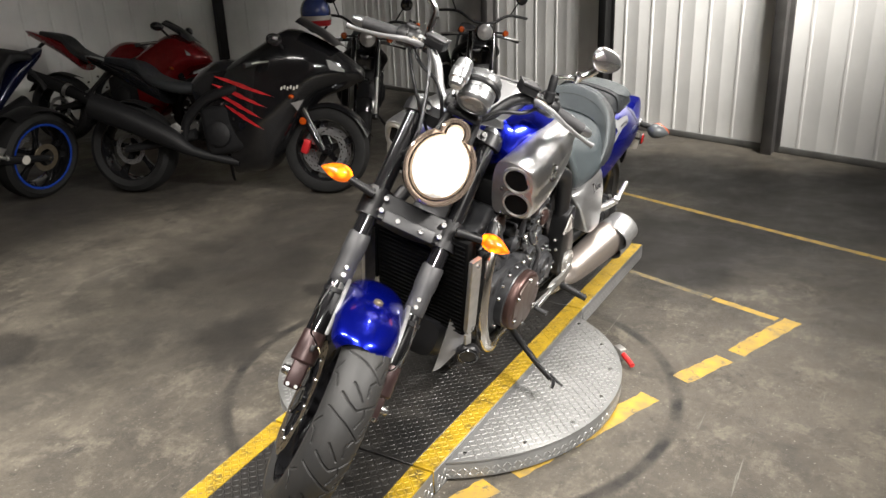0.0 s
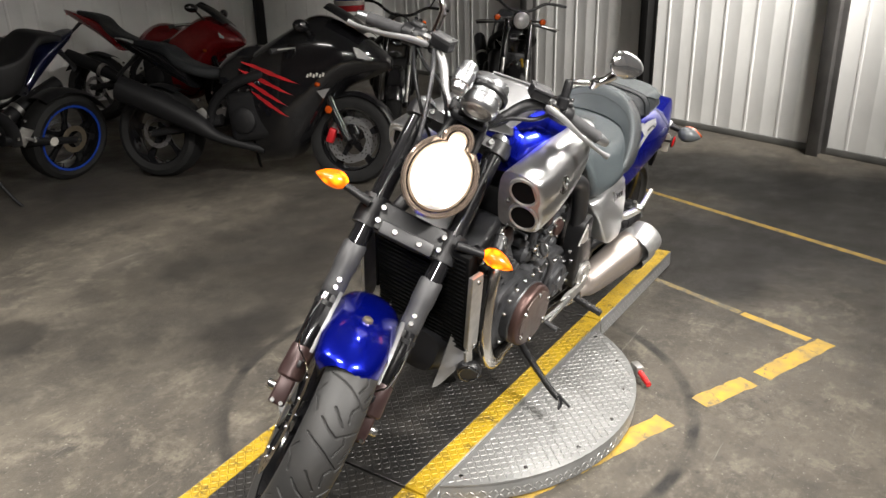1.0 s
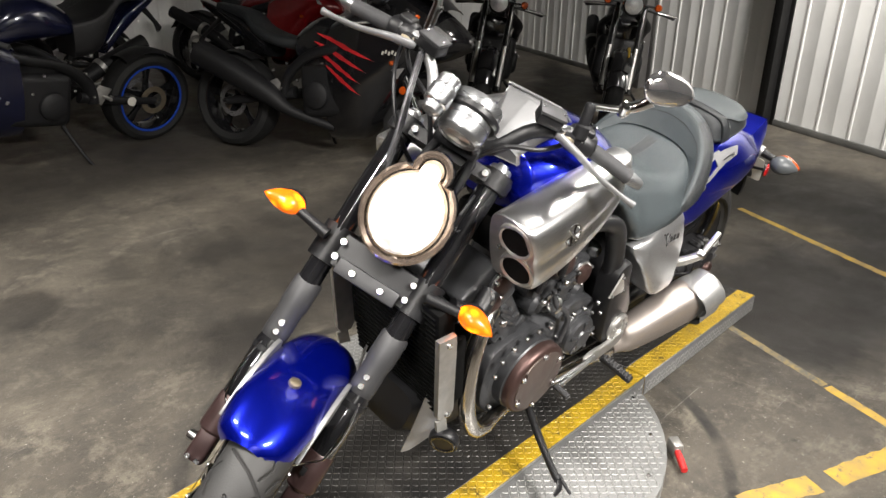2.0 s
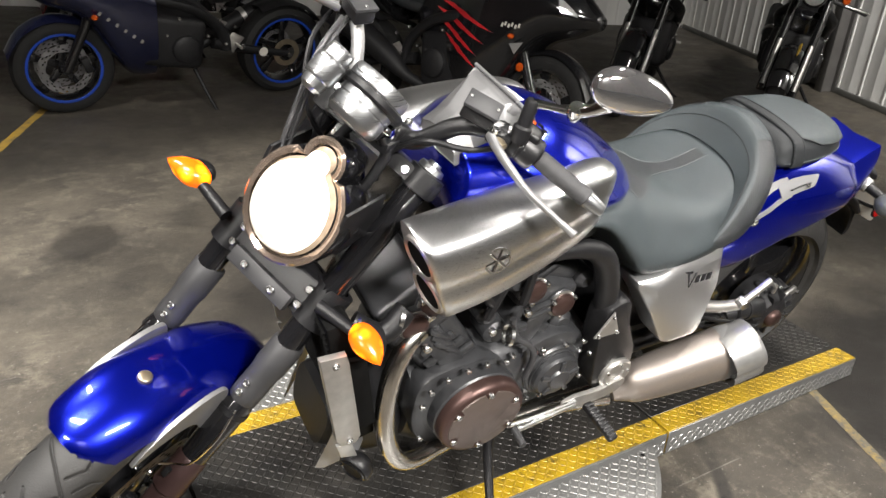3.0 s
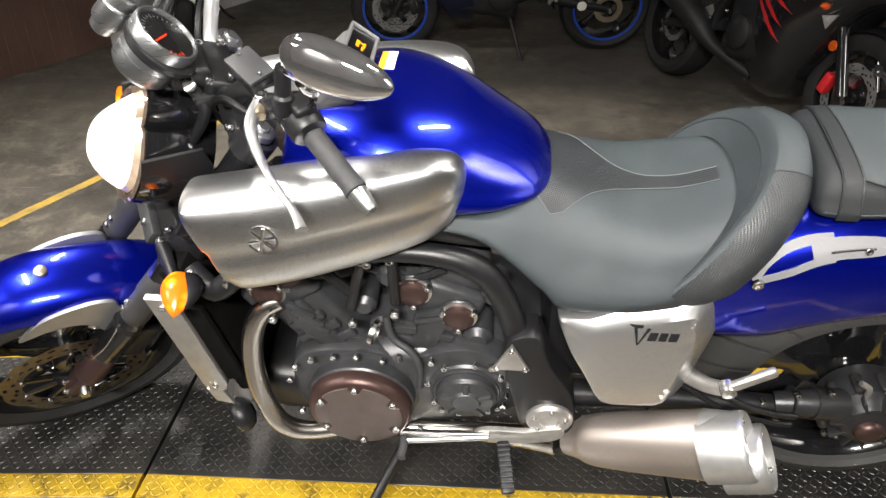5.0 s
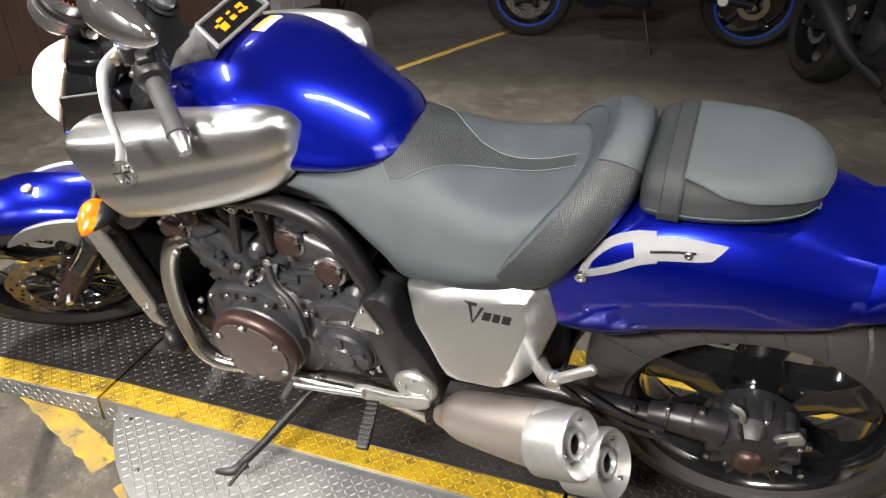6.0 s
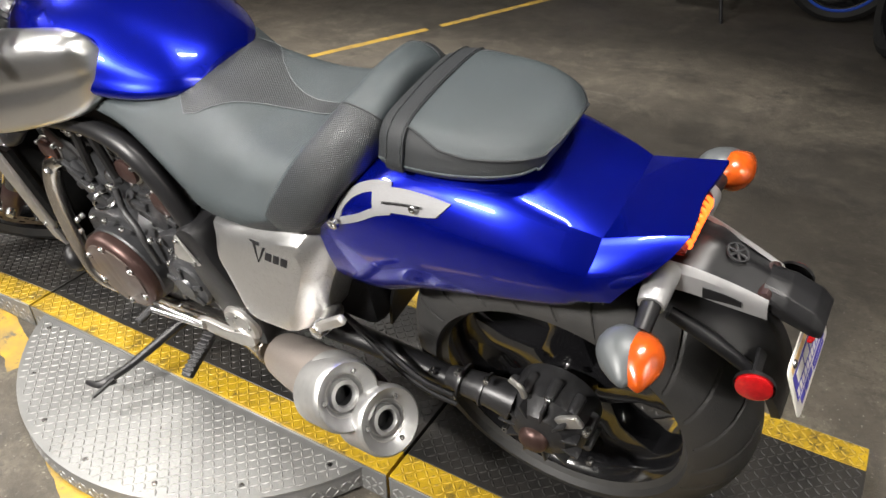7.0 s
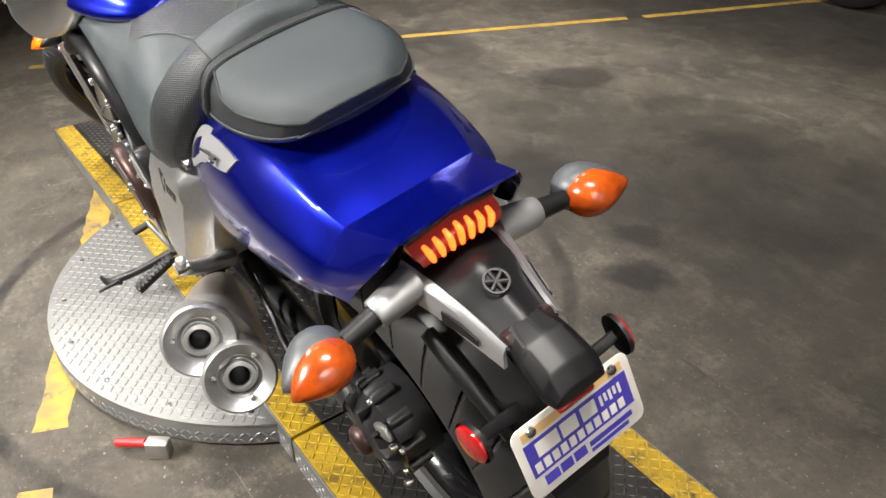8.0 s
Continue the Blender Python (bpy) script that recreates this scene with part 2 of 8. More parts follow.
def plate(outline, thick, m=None, bevel=0.002, holes=()):
    """A flat piece with that outline in XY, rising along Z."""
    bm = bmesh.new()
    bot = [bm.verts.new((x, y, 0)) for x, y in outline]
    f = bm.faces.new(bot)
    top = bmesh.ops.extrude_face_region(bm, geom=[f])
    vs = [g for g in top["geom"] if isinstance(g, bmesh.types.BMVert)]
    bmesh.ops.translate(bm, vec=(0, 0, thick), verts=vs)
    bmesh.ops.recalc_face_normals(bm, faces=bm.faces)
    if bevel:
        rim = [e for e in bm.edges if all(abs(v.co.z - thick) < 1e-6 for v in e.verts)]
        bmesh.ops.bevel(bm, geom=rim, offset=bevel, segments=2, affect="EDGES", profile=0.5)
    if m is not None:
        bm.transform(m)
    return bm


def side_plate(outline, y, thick, bevel=0.003):
    """A plate from (x, z) pairs that stands upright, its outer face at y; thick runs inwards."""
    m = Matrix(((1, 0, 0, 0), (0, 0, 1 if y > 0 else -1, y - thick if y > 0 else y + thick), (0, 1, 0, 0), (0, 0, 0, 1)))
    return plate(outline, thick, m, bevel)


def circle(r, n=32, x=0.0, y=0.0, a0=0.0):
    return [(x + r * math.cos(a0 + 2 * math.pi * i / n), y + r * math.sin(a0 + 2 * math.pi * i / n)) for i in range(n)]


def smooth_outline(pts, n=5):
    return [(v.x, v.y) for v in spline([(a, b, 0) for a, b in pts], n, True)]


def bolt(origin, axis, r=0.007, h=0.006):
    """A socket-head bolt."""
    return lathe([(0, h * 0.45), (r * 0.5, h * 0.45), (r * 0.55, h), (r * 0.85, h), (r, h * 0.8), (r, -0.002)], origin, axis, 10)


def flip(bm):
    """The same on the other side of the middle plane, beside the first."""
    other = bm.copy()
    bmesh.ops.scale(other, vec=(1, -1, 1), verts=other.verts)
    return other


def both(name, bm, mat, parent, label="", sharp=38, m=None):
    other = flip(bm)
    return part(name, bm, mat, parent, label, sharp, m), part(name, other, mat, parent, label, sharp, m)


def thing(name, m, label, category, group=""):
    ob = new(name)
    ob.empty_display_size = 0.2
    ob.matrix_world = m
    return tagged(ob, label, category, group)


# ---- the place ----
def concrete():
    """Worn workshop concrete: two greys, dark oil stains, painted shade, pale scuffs and the greasy ring round the
    turntable.
    """
    m = material("stained concrete", (0.115, 0.106, 0.092), 0.5, spec=0.2)
    nt = m.node_tree
    b = nt.nodes["Principled BSDF"]
    tc = nt.nodes.new("ShaderNodeTexCoord")

    def noise_mask(scale, lo, hi, detail=10, rough=0.68):
        n = nt.nodes.new("ShaderNodeTexNoise")
        n.inputs["Scale"].default_value, n.inputs["Detail"].default_value, n.inputs["Roughness"].default_value = scale, detail, rough
        nt.links.new(tc.outputs["Object"], n.inputs[0])
        r = nt.nodes.new("ShaderNodeMapRange")
        r.inputs[1].default_value, r.inputs[2].default_value = lo, hi
        nt.links.new(n.outputs[0], r.inputs[0])
        return r.outputs[0]

    def blend(fac, a, c):
        x = nt.nodes.new("ShaderNodeMix")
        x.data_type = "RGBA"
        if fac is not None:
            nt.links.new(fac, x.inputs["Factor"])
        if isinstance(a, tuple):
            x.inputs["A"].default_value = (*a, 1)
        else:
            nt.links.new(a, x.inputs["A"])
        x.inputs["B"].default_value = (*c, 1)
        return x.outputs["Result"]

    def streak_mask(scale, sx, sy, turn, lo, hi):
        mp = nt.nodes.new("ShaderNodeMapping")
        mp.inputs["Rotation"].default_value, mp.inputs["Scale"].default_value = (0, 0, turn), (sx, sy, 1)
        nt.links.new(tc.outputs["Object"], mp.inputs[0])
        n = nt.nodes.new("ShaderNodeTexNoise")
        n.inputs["Scale"].default_value, n.inputs["Detail"].default_value, n.inputs["Roughness"].default_value = scale, 5, 0.6
        nt.links.new(mp.outputs[0], n.inputs[0])
        r = nt.nodes.new("ShaderNodeMapRange")
        r.inputs[1].default_value, r.inputs[2].default_value = lo, hi
        nt.links.new(n.outputs[0], r.inputs[0])
        return r.outputs[0]

    def spill(x, y, rx, ry, turn, strength, soft=0.45):
        """A dark patch, for oil stains and painted shade alike: an ellipse with a ragged edge."""
        mp = nt.nodes.new("ShaderNodeMapping")
        mp.vector_type = "TEXTURE"
        mp.inputs["Location"].default_value, mp.inputs["Rotation"].default_value, mp.inputs["Scale"].default_value = (x, y, 0), (0, 0, radians(turn)), (rx, ry, 1)
        nt.links.new(tc.outputs["Object"], mp.inputs[0])
        ln = nt.nodes.new("ShaderNodeVectorMath")
        ln.operation = "LENGTH"
        nt.links.new(mp.outputs[0], ln.inputs[0])
        n = nt.nodes.new("ShaderNodeTexNoise")
        n.inputs["Scale"].default_value, n.inputs["Detail"].default_value, n.inputs["Roughness"].default_value = 1.6 / max(rx, ry), 8, 0.65
        nt.links.new(tc.outputs["Object"], n.inputs[0])
        ad = nt.nodes.new("ShaderNodeMath")
        ad.operation = "MULTIPLY_ADD"
        ad.inputs[1].default_value = 1.5
        nt.links.new(n.outputs[0], ad.inputs[0])
        nt.links.new(ln.outputs["Value"], ad.inputs[2])
        r = nt.nodes.new("ShaderNodeMapRange")
        r.inputs[1].default_value, r.inputs[2].default_value, r.inputs[3].default_value, r.inputs[4].default_value = 1.5 - soft / 2, 1.5 + soft / 2, strength, 0
        nt.links.new(ad.outputs[0], r.inputs[0])
        return r.outputs[0]

    col = blend(noise_mask(0.8, 0.38, 0.62, 12, 0.72), (0.112, 0.099, 0.080), (0.057, 0.051, 0.043))
    col = blend(noise_mask(4.0, 0.50, 0.66, 12, 0.75), col, (0.048, 0.044, 0.039))
    col = blend(noise_mask(7.0, 0.50, 0.60, 14, 0.80), col, (0.136, 0.121, 0.096))
    col = blend(noise_mask(9.0, 0.60, 0.70, 10, 0.72), col, (0.036, 0.033, 0.030))
    col = blend(noise_mask(55.0, 0.52, 0.66, 6, 0.7), col, (0.070, 0.064, 0.055))
    col = blend(noise_mask(85.0, 0.63, 0.72, 3), col, (0.28, 0.262, 0.225))
    col = blend(noise_mask(17.0, 0.665, 0.70, 10, 0.8), col, (0.24, 0.225, 0.195))
    col = blend(streak_mask(2.2, 1, 26, 0.5, 0.66, 0.72), col, (0.17, 0.16, 0.14))
    col = blend(streak_mask(2.6, 1, 34, 2.1, 0.67, 0.72), col, (0.045, 0.042, 0.038))
    # small ones are oil stains; large ones paint the motorcycles' shadows and dim floor
    for x, y, rx, ry, turn, strength in ((-1.78, 0.42, 0.85, 0.62, 30, 0.95), (-2.75, 1.0, 1.4, 1.1, 20, 0.9), (-3.3, 0.1, 0.9, 0.6, 60, 0.8), (-2.9, -0.7, 1.0, 0.7, 60, 0.7), (-0.2, -1.5, 1.3, 0.7, 15, 0.5), (-1.3, 1.6, 0.9, 0.6, 40, 0.45), (0.9, -3.2, 2.0, 0.8, 10, 0.6), (0.10, -0.97, 0.34, 0.22, 20, 0.75), (0.62, -1.80, 0.30, 0.18, 70, 0.7),
                                         (-0.45, -1.0, 0.13, 0.08, 10, 0.8), (-0.60, -0.84, 0.12, 0.09, 40, 0.8), (1.3, -1.5, 0.5, 0.3, 0, 0.5), (-0.25, -1.78, 0.22, 0.14, 30, 0.5), (0.7, 1.3, 0.35, 0.2, 20, 0.5), (-1.15, -1.45, 1.25, 1.0, 20, 0.55), (-1.2, -3.6, 1.3, 1.1, 40, 0.65)):
        col = blend(spill(x, y, rx, ry, turn, strength), col, (0.020, 0.0185, 0.017))
    # ring worn into the floor round the turntable
    ln = nt.nodes.new("ShaderNodeVectorMath")
    ln.operation = "LENGTH"
    nt.links.new(tc.outputs["Object"], ln.inputs[0])
    off = nt.nodes.new("ShaderNodeMath")
    off.operation = "SUBTRACT"
    off.inputs[1].default_value = 0.815
    nt.links.new(ln.outputs["Value"], off.inputs[0])
    ab = nt.nodes.new("ShaderNodeMath")
    ab.operation = "ABSOLUTE"
    nt.links.new(off.outputs[0], ab.inputs[0])
    mr = nt.nodes.new("ShaderNodeMapRange")
    mr.inputs[1].default_value, mr.inputs[2].default_value, mr.inputs[3].default_value, mr.inputs[4].default_value = 0.012, 0.03, 1, 0
    nt.links.new(ab.outputs[0], mr.inputs[0])
    mu = nt.nodes.new("ShaderNodeMath")
    mu.operation = "MULTIPLY"
    nt.links.new(mr.outputs[0], mu.inputs[0])
    nt.links.new(noise_mask(7.0, 0.34, 0.6), mu.inputs[1])
    col = blend(mu.outputs[0], col, (0.022, 0.021, 0.02))
    nt.links.new(col, b.inputs["Base Color"])
    rr = nt.nodes.new("ShaderNodeMapRange")
    rr.inputs[3].default_value, rr.inputs[4].default_value = 0.38, 0.7
    nt.links.new(noise_mask(3.0, 0.3, 0.7), rr.inputs[0])
    nt.links.new(rr.outputs[0], b.inputs["Roughness"])
    bp = nt.nodes.new("ShaderNodeBump")
    bp.inputs["Strength"].default_value, bp.inputs["Distance"].default_value = 0.55, 0.003
    nt.links.new(noise_mask(38.0, 0.25, 0.75, 12, 0.75), bp.inputs["Height"])
    nt.links.new(bp.outputs[0], b.inputs["Normal"])
    return m


CONCRETE = concrete()
WALLPAINT = material("white ribbed metal", (0.78, 0.78, 0.76), 0.42, 0.0, vary=0.16, scale=2.5, bump=0.05, bump_scale=3)
POSTSTEEL = material("dark steel post", (0.16, 0.155, 0.15), 0.5, 0.5, vary=0.3, scale=6)
CEILING = material("grey steel ceiling", (0.30, 0.30, 0.29), 0.8, vary=0.2, scale=2)
BROWNWALL = material("brown ribbed metal", (0.16, 0.09, 0.07), 0.5, 0.0, vary=0.3, scale=3)
PLATE_BLACK = material("black painted tread steel", (0.016, 0.016, 0.016), 0.42, 0.3, vary=0.5, scale=9, bump=0.2, bump_scale=200, color2=(0.042, 0.039, 0.035))
PLATE_YELLOW = material("worn yellow tread steel", (0.46, 0.30, 0.012), 0.45, 0.0, vary=0.4, scale=16, color2=(0.28, 0.18, 0.010), bump=0.2, bump_scale=200)


def scratched(m, scale, lo, hi, color):
    """Wears a material through to a second colour in ragged scuffs."""
    nt = m.node_tree
    b = nt.nodes["Principled BSDF"]
    src = b.inputs["Base Color"].links[0].from_socket
    tc = nt.nodes.new("ShaderNodeTexCoord")
    n = nt.nodes.new("ShaderNodeTexNoise")
    n.inputs["Scale"].default_value, n.inputs["Detail"].default_value, n.inputs["Roughness"].default_value = scale, 10, 0.78
    nt.links.new(tc.outputs["Object"], n.inputs[0])
    r = nt.nodes.new("ShaderNodeMapRange")
    r.inputs[1].default_value, r.inputs[2].default_value = lo, hi
    nt.links.new(n.outputs[0], r.inputs[0])
    x = nt.nodes.new("ShaderNodeMix")
    x.data_type = "RGBA"
    nt.links.new(r.outputs[0], x.inputs["Factor"])
    nt.links.new(src, x.inputs["A"])
    x.inputs["B"].default_value = (*color, 1)
    nt.links.new(x.outputs["Result"], b.inputs["Base Color"])


scratched(PLATE_YELLOW, 22, 0.50, 0.64, (0.05, 0.038, 0.02))
scratched(PLATE_YELLOW, 60, 0.60, 0.66, (0.03, 0.026, 0.02))
PLATE_BARE = material("bare aluminium tread plate", (0.215, 0.217, 0.213), 0.42, 0.40, vary=0.35, scale=7, bump=0.15, bump_scale=150)
# black treads: rubbed tops, their colour also raised to paint in glints
TREAD_BLACK = material("rubbed black tread with glints", (0.045, 0.044, 0.042), 0.40, 0.4, vary=0.6, scale=12, color2=(0.025, 0.024, 0.023))
TREAD_YELLOW = material("rubbed yellow tread", (0.47, 0.30, 0.022), 0.40, 0.1, vary=0.4, scale=20, color2=(0.36, 0.25, 0.04))
scratched(TREAD_YELLOW, 18, 0.54, 0.66, (0.10, 0.075, 0.04))
TREAD_BARE = material("rubbed aluminium tread", (0.35, 0.35, 0.34), 0.38, 0.5, vary=0.3, scale=9)
LINE_YELLOW = material("worn yellow floor paint", (0.50, 0.31, 0.025), 0.6, 0.0, vary=0.4, scale=14, color2=(0.24, 0.17, 0.06))
scratched(PLATE_BARE, 30, 0.56, 0.70, (0.24, 0.23, 0.21))
scratched(LINE_YELLOW, 18, 0.54, 0.64, (0.10, 0.09, 0.07))
LINE_FADED = material("faded yellow floor paint", (0.30, 0.21, 0.05), 0.6, 0.0, vary=0.4, scale=14, color2=(0.16, 0.13, 0.07))
scratched(LINE_FADED, 22, 0.42, 0.56, (0.09, 0.082, 0.068))

tagged(part("floor", box(26, 26, 0.2, pose(0, 0, -0.1), 0), CONCRETE), "grey stained concrete workshop floor", "floor", kind="structure")


def ribbed_wall(name, a, b, height, mat, pitch=0.3, label=""):
    """An upright sheet-metal wall from a to b in plan, with pressed ribs on its left side as one walks from a to b."""
    a, b = Vector((*a, 0)), Vector((*b, 0))
    d = (b - a).normalized()
    nrm = Vector((-d.y, d.x, 0))
    L = (b - a).length
    prof, s = [], 0.0
    while s < L:
        for ds, h in ((0, 0), (pitch * 0.40, 0), (pitch * 0.43, 0.002), (pitch * 0.47, 0.002), (pitch * 0.50, 0), (pitch * 0.90, 0), (pitch * 0.92, 0.006), (pitch * 0.98, 0.006)):
            if s + ds < L:
                prof.append((s + ds, h))
        s += pitch
    prof.append((L, 0))
    front0 = [a + d * x + nrm * h for x, h in prof]
    back0 = [a + d * x - nrm * 0.1 for x, h in prof]
    up = Vector((0, 0, height))
    rows = [back0, front0, [p + up for p in front0], [p + up for p in back0]]
    bm = bmesh.new()
    V = [[bm.verts.new(p) for p in r] for r in rows]
    n = len(prof)
    for i in range(4):
        for j in range(n - 1):
            bm.faces.new((V[i][j], V[i][j + 1], V[(i + 1) % 4][j + 1], V[(i + 1) % 4][j]))
    bm.faces.new([V[i][0] for i in range(4)])
    bm.faces.new([V[i][-1] for i in range(4)])
    return tagged(part(name, bm, mat, sharp=20), label, "wall", kind="structure")


def room(along, across):
    """A place in the plan from metres along and across the hall."""
    return (0.3697 * along + 0.9292 * across, 0.9292 * along - 0.3697 * across)


CORNERS = {"nw": room(4.2, -4.08), "sw": room(-7.3, -4.08), "se": room(-7.3, 3.72), "ne": room(4.2, 3.72)}
ribbed_wall("wall_west", CORNERS["nw"], CORNERS["sw"], 4.5, WALLPAINT, 0.28, "white ribbed sheet-metal wall")
ribbed_wall("wall_south", CORNERS["sw"], CORNERS["se"], 4.5, WALLPAINT, 0.28, "white ribbed sheet-metal wall behind the motorcycles")
ribbed_wall("wall_east", CORNERS["se"], room(-2.6, 3.72), 4.5, WALLPAINT, 0.28, "cream ribbed sheet-metal wall")
ribbed_wall("wall_east_brown", room(-2.6, 3.72), CORNERS["ne"], 4.5, BROWNWALL, 0.16, "brown ribbed sheet-metal wall")
# unseen behind the camera, added to close the hall
ribbed_wall("wall_north", CORNERS["ne"], CORNERS["nw"], 4.5, WALLPAINT, 0.28, "white ribbed sheet-metal wall")


def baseboard(a, b, label):
    a, b = Vector((*a, 0)), Vector((*b, 0))
    d = (b - a).normalized()
    mid = (a + b) / 2 + Vector((-d.y, d.x, 0)) * 0.016
    tagged(part("baseboard", box((b - a).length, 0.02, 0.05, pose(mid.x, mid.y, 0.026, 0, 0, math.degrees(math.atan2(d.y, d.x))), 0.003), material("dented grey base strip", (0.20, 0.20, 0.19), 0.5, 0.3, vary=0.4, scale=5)), label, "baseboard", kind="structure")


baseboard(room(4.1, -4.08), room(-7.2, -4.08), "dented grey strip along the foot of the wall")


def post(along, w, mat, label):
    x, y = room(along, -4.0)
    ang = math.degrees(math.atan2(0.9292, 0.3697))
    tagged(part("wall_post", join(box(w, 0.012, 4.5, pose(x, y, 2.25, 0, 0, ang) @ pose(0, -0.06, 0), 0.002), box(w, 0.012, 4.5, pose(x, y, 2.25, 0, 0, ang) @ pose(0, 0.06, 0), 0.002), box(0.012, 0.108, 4.5, pose(x, y, 2.25, 0, 0, ang), 0)), mat), label, "post", kind="structure")


POSTDARK = material("black steel post", (0.012, 0.012, 0.012), 0.5, 0.3, vary=0.3, scale=6)
post(-1.0, 0.09, POSTSTEEL, "grey steel wall post")
post(-2.66, 0.08, POSTDARK, "black steel wall post")
post(-4.24, 0.10, POSTSTEEL, "grey steel wall post")
sx_, sy_ = room(-7.22, -2.3)
tagged(part("wall_post", box(0.10, 0.10, 4.5, pose(sx_, sy_, 2.25, 0, 0, 68), 0.004), POSTDARK), "black steel wall post", "post", kind="structure")
# never in view: closes the hall, its grey set for bounced light
tagged(part("ceiling", box(13, 13, 0.15, pose(0.5, -1.5, 4.58), 0), CEILING), "unseen grey ceiling that closes the hall", "ceiling", kind="structure")


def tread(bm_faces, verts, cx, cy, z, ang, length=0.0205, width=0.0068, h=0.0018):
    """Adds one raised lozenge of tread plate."""
    c, s = math.cos(ang), math.sin(ang)
    base = len(verts)
    for u, v, w in ((-length / 2, 0, 0), (0, -width / 2, 0), (length / 2, 0, 0), (0, width / 2, 0), (-length * 0.28, 0, h), (length * 0.28, 0, h)):
        verts.append((cx + u * c - v * s, cy + u * s + v * c, z + w))
    for f in ((0, 1, 4), (1, 5, 4), (1, 2, 5), (2, 3, 5), (3, 4, 5), (3, 0, 4)):
        bm_faces.append(tuple(base + i for i in f))


def treads(name, inside, x0, x1, y0, y1, z, mat, parent, pitch=0.0170, flip45=0.0):
    verts, faces = [], []
    ni, nj = int((x1 - x0) / pitch), int((y1 - y0) / pitch)
    for i in range(ni):
        for j in range(nj):
            cx, cy = x0 + (i + 0.5) * pitch, y0 + (j + 0.5) * pitch
            if inside(cx, cy):
                tread(faces, verts, cx, cy, z(cx, cy) if callable(z) else z, radians(45 if (i + j) % 2 else 135) + flip45)
    me = bpy.data.meshes.new(name)
    me.from_pydata(verts, [], faces)
    me.materials.append(mat)
    ob = new(name, me)
    ob.parent = parent
    return tagged(ob, kind="stuff")


H = 0.08      # top of the ramp and turntable
WR, WL = -0.31, 0.295   # the ramp's two edges
J = 0.612     # joints between ramps and turntable
R = 0.625     # turntable radius


def segment_outline(sign):
    """The half-moon of the turntable outside the ramp strip."""
    edge = WL if sign > 0 else -WR
    a = math.asin(edge / R)
    pts = [(R * math.cos(a + (math.pi - 2 * a) * i / 40), sign * R * math.sin(a + (math.pi - 2 * a) * i / 40)) for i in range(41)]
    return pts if sign > 0 else pts[::-1]


def ramp_piece(root, x0, x1, z0, z1):
    """One length of the ramp: black middle, two yellow strips, bare edges, raised treads."""
    L = abs(x1 - x0)
    zt = lambda x: z0 + (z1 - z0) * (x - x0) / (x1 - x0)
    strip = 0.075

    def wedge(ya, yb, top):
        bm = bmesh.new()
        vs = []
        for x in (x0, x1):
            for y in (ya, yb):
                vs.append((bm.verts.new((x, y, 0.001)), bm.verts.new((x, y, zt(x) + top))))
        a, b, c, d = vs
        for q in ((a[1], b[1], d[1], c[1]), (a[0], c[0], d[0], b[0]), (a[0], b[0], b[1], a[1]), (c[0], c[1], d[1], d[0]), (a[0], a[1], c[1], c[0]), (b[0], d[0], d[1], b[1])):
            bm.faces.new(q)
        bmesh.ops.bevel(bm, geom=bm.edges[:], offset=0.0015, segments=1, affect="EDGES")
        return bm
    part("deck", wedge(WR + strip, WL - strip, 0), PLATE_BLACK, root, "black tread-plate deck")
    part("edge_strip", wedge(WL - strip, WL - 0.004, 0.0), PLATE_YELLOW, root, "worn yellow edge strip")
    part("edge_strip", wedge(WR + 0.004, WR + strip, 0.0), PLATE_YELLOW, root, "worn yellow edge strip")
    part("side_skirt", wedge(WL - 0.004, WL, -0.002), PLATE_BARE, root, "bare tread-plate side")
    part("side_skirt", wedge(WR, WR + 0.004, -0.002), PLATE_BARE, root, "bare tread-plate side")
    xa, xb = min(x0, x1) + 0.006, max(x0, x1) - 0.006
    zz = lambda x, y: zt(x) - 0.0002
    treads("tread_pattern", lambda x, y: True, xa, xb, WR + strip, WL - strip, zz, TREAD_BLACK, root)
    treads("tread_pattern", lambda x, y: True, xa, xb, WL - strip, WL - 0.004, zz, TREAD_YELLOW, root)
    treads("tread_pattern", lambda x, y: True, xa, xb, WR + 0.004, WR + strip, zz, TREAD_YELLOW, root)
    # pressed pattern on the upright side
    verts, faces = [], []
    n = int((xb - xa) / 0.0170)
    for i in range(n):
        for k in range(3):
            tread(faces, verts, xa + (i + 0.5) * 0.0170, 0.012 + k * 0.0170, 0, radians(45 if (i + k) % 2 else 135))
    me = bpy.data.meshes.new("side_tread")
    me.from_pydata([(x, WL + z, y) for x, y, z in verts], [], faces)
    me.materials.append(TREAD_BARE)
    ob = new("side_tread", me)
    ob.parent = root
    tagged(ob, kind="stuff")


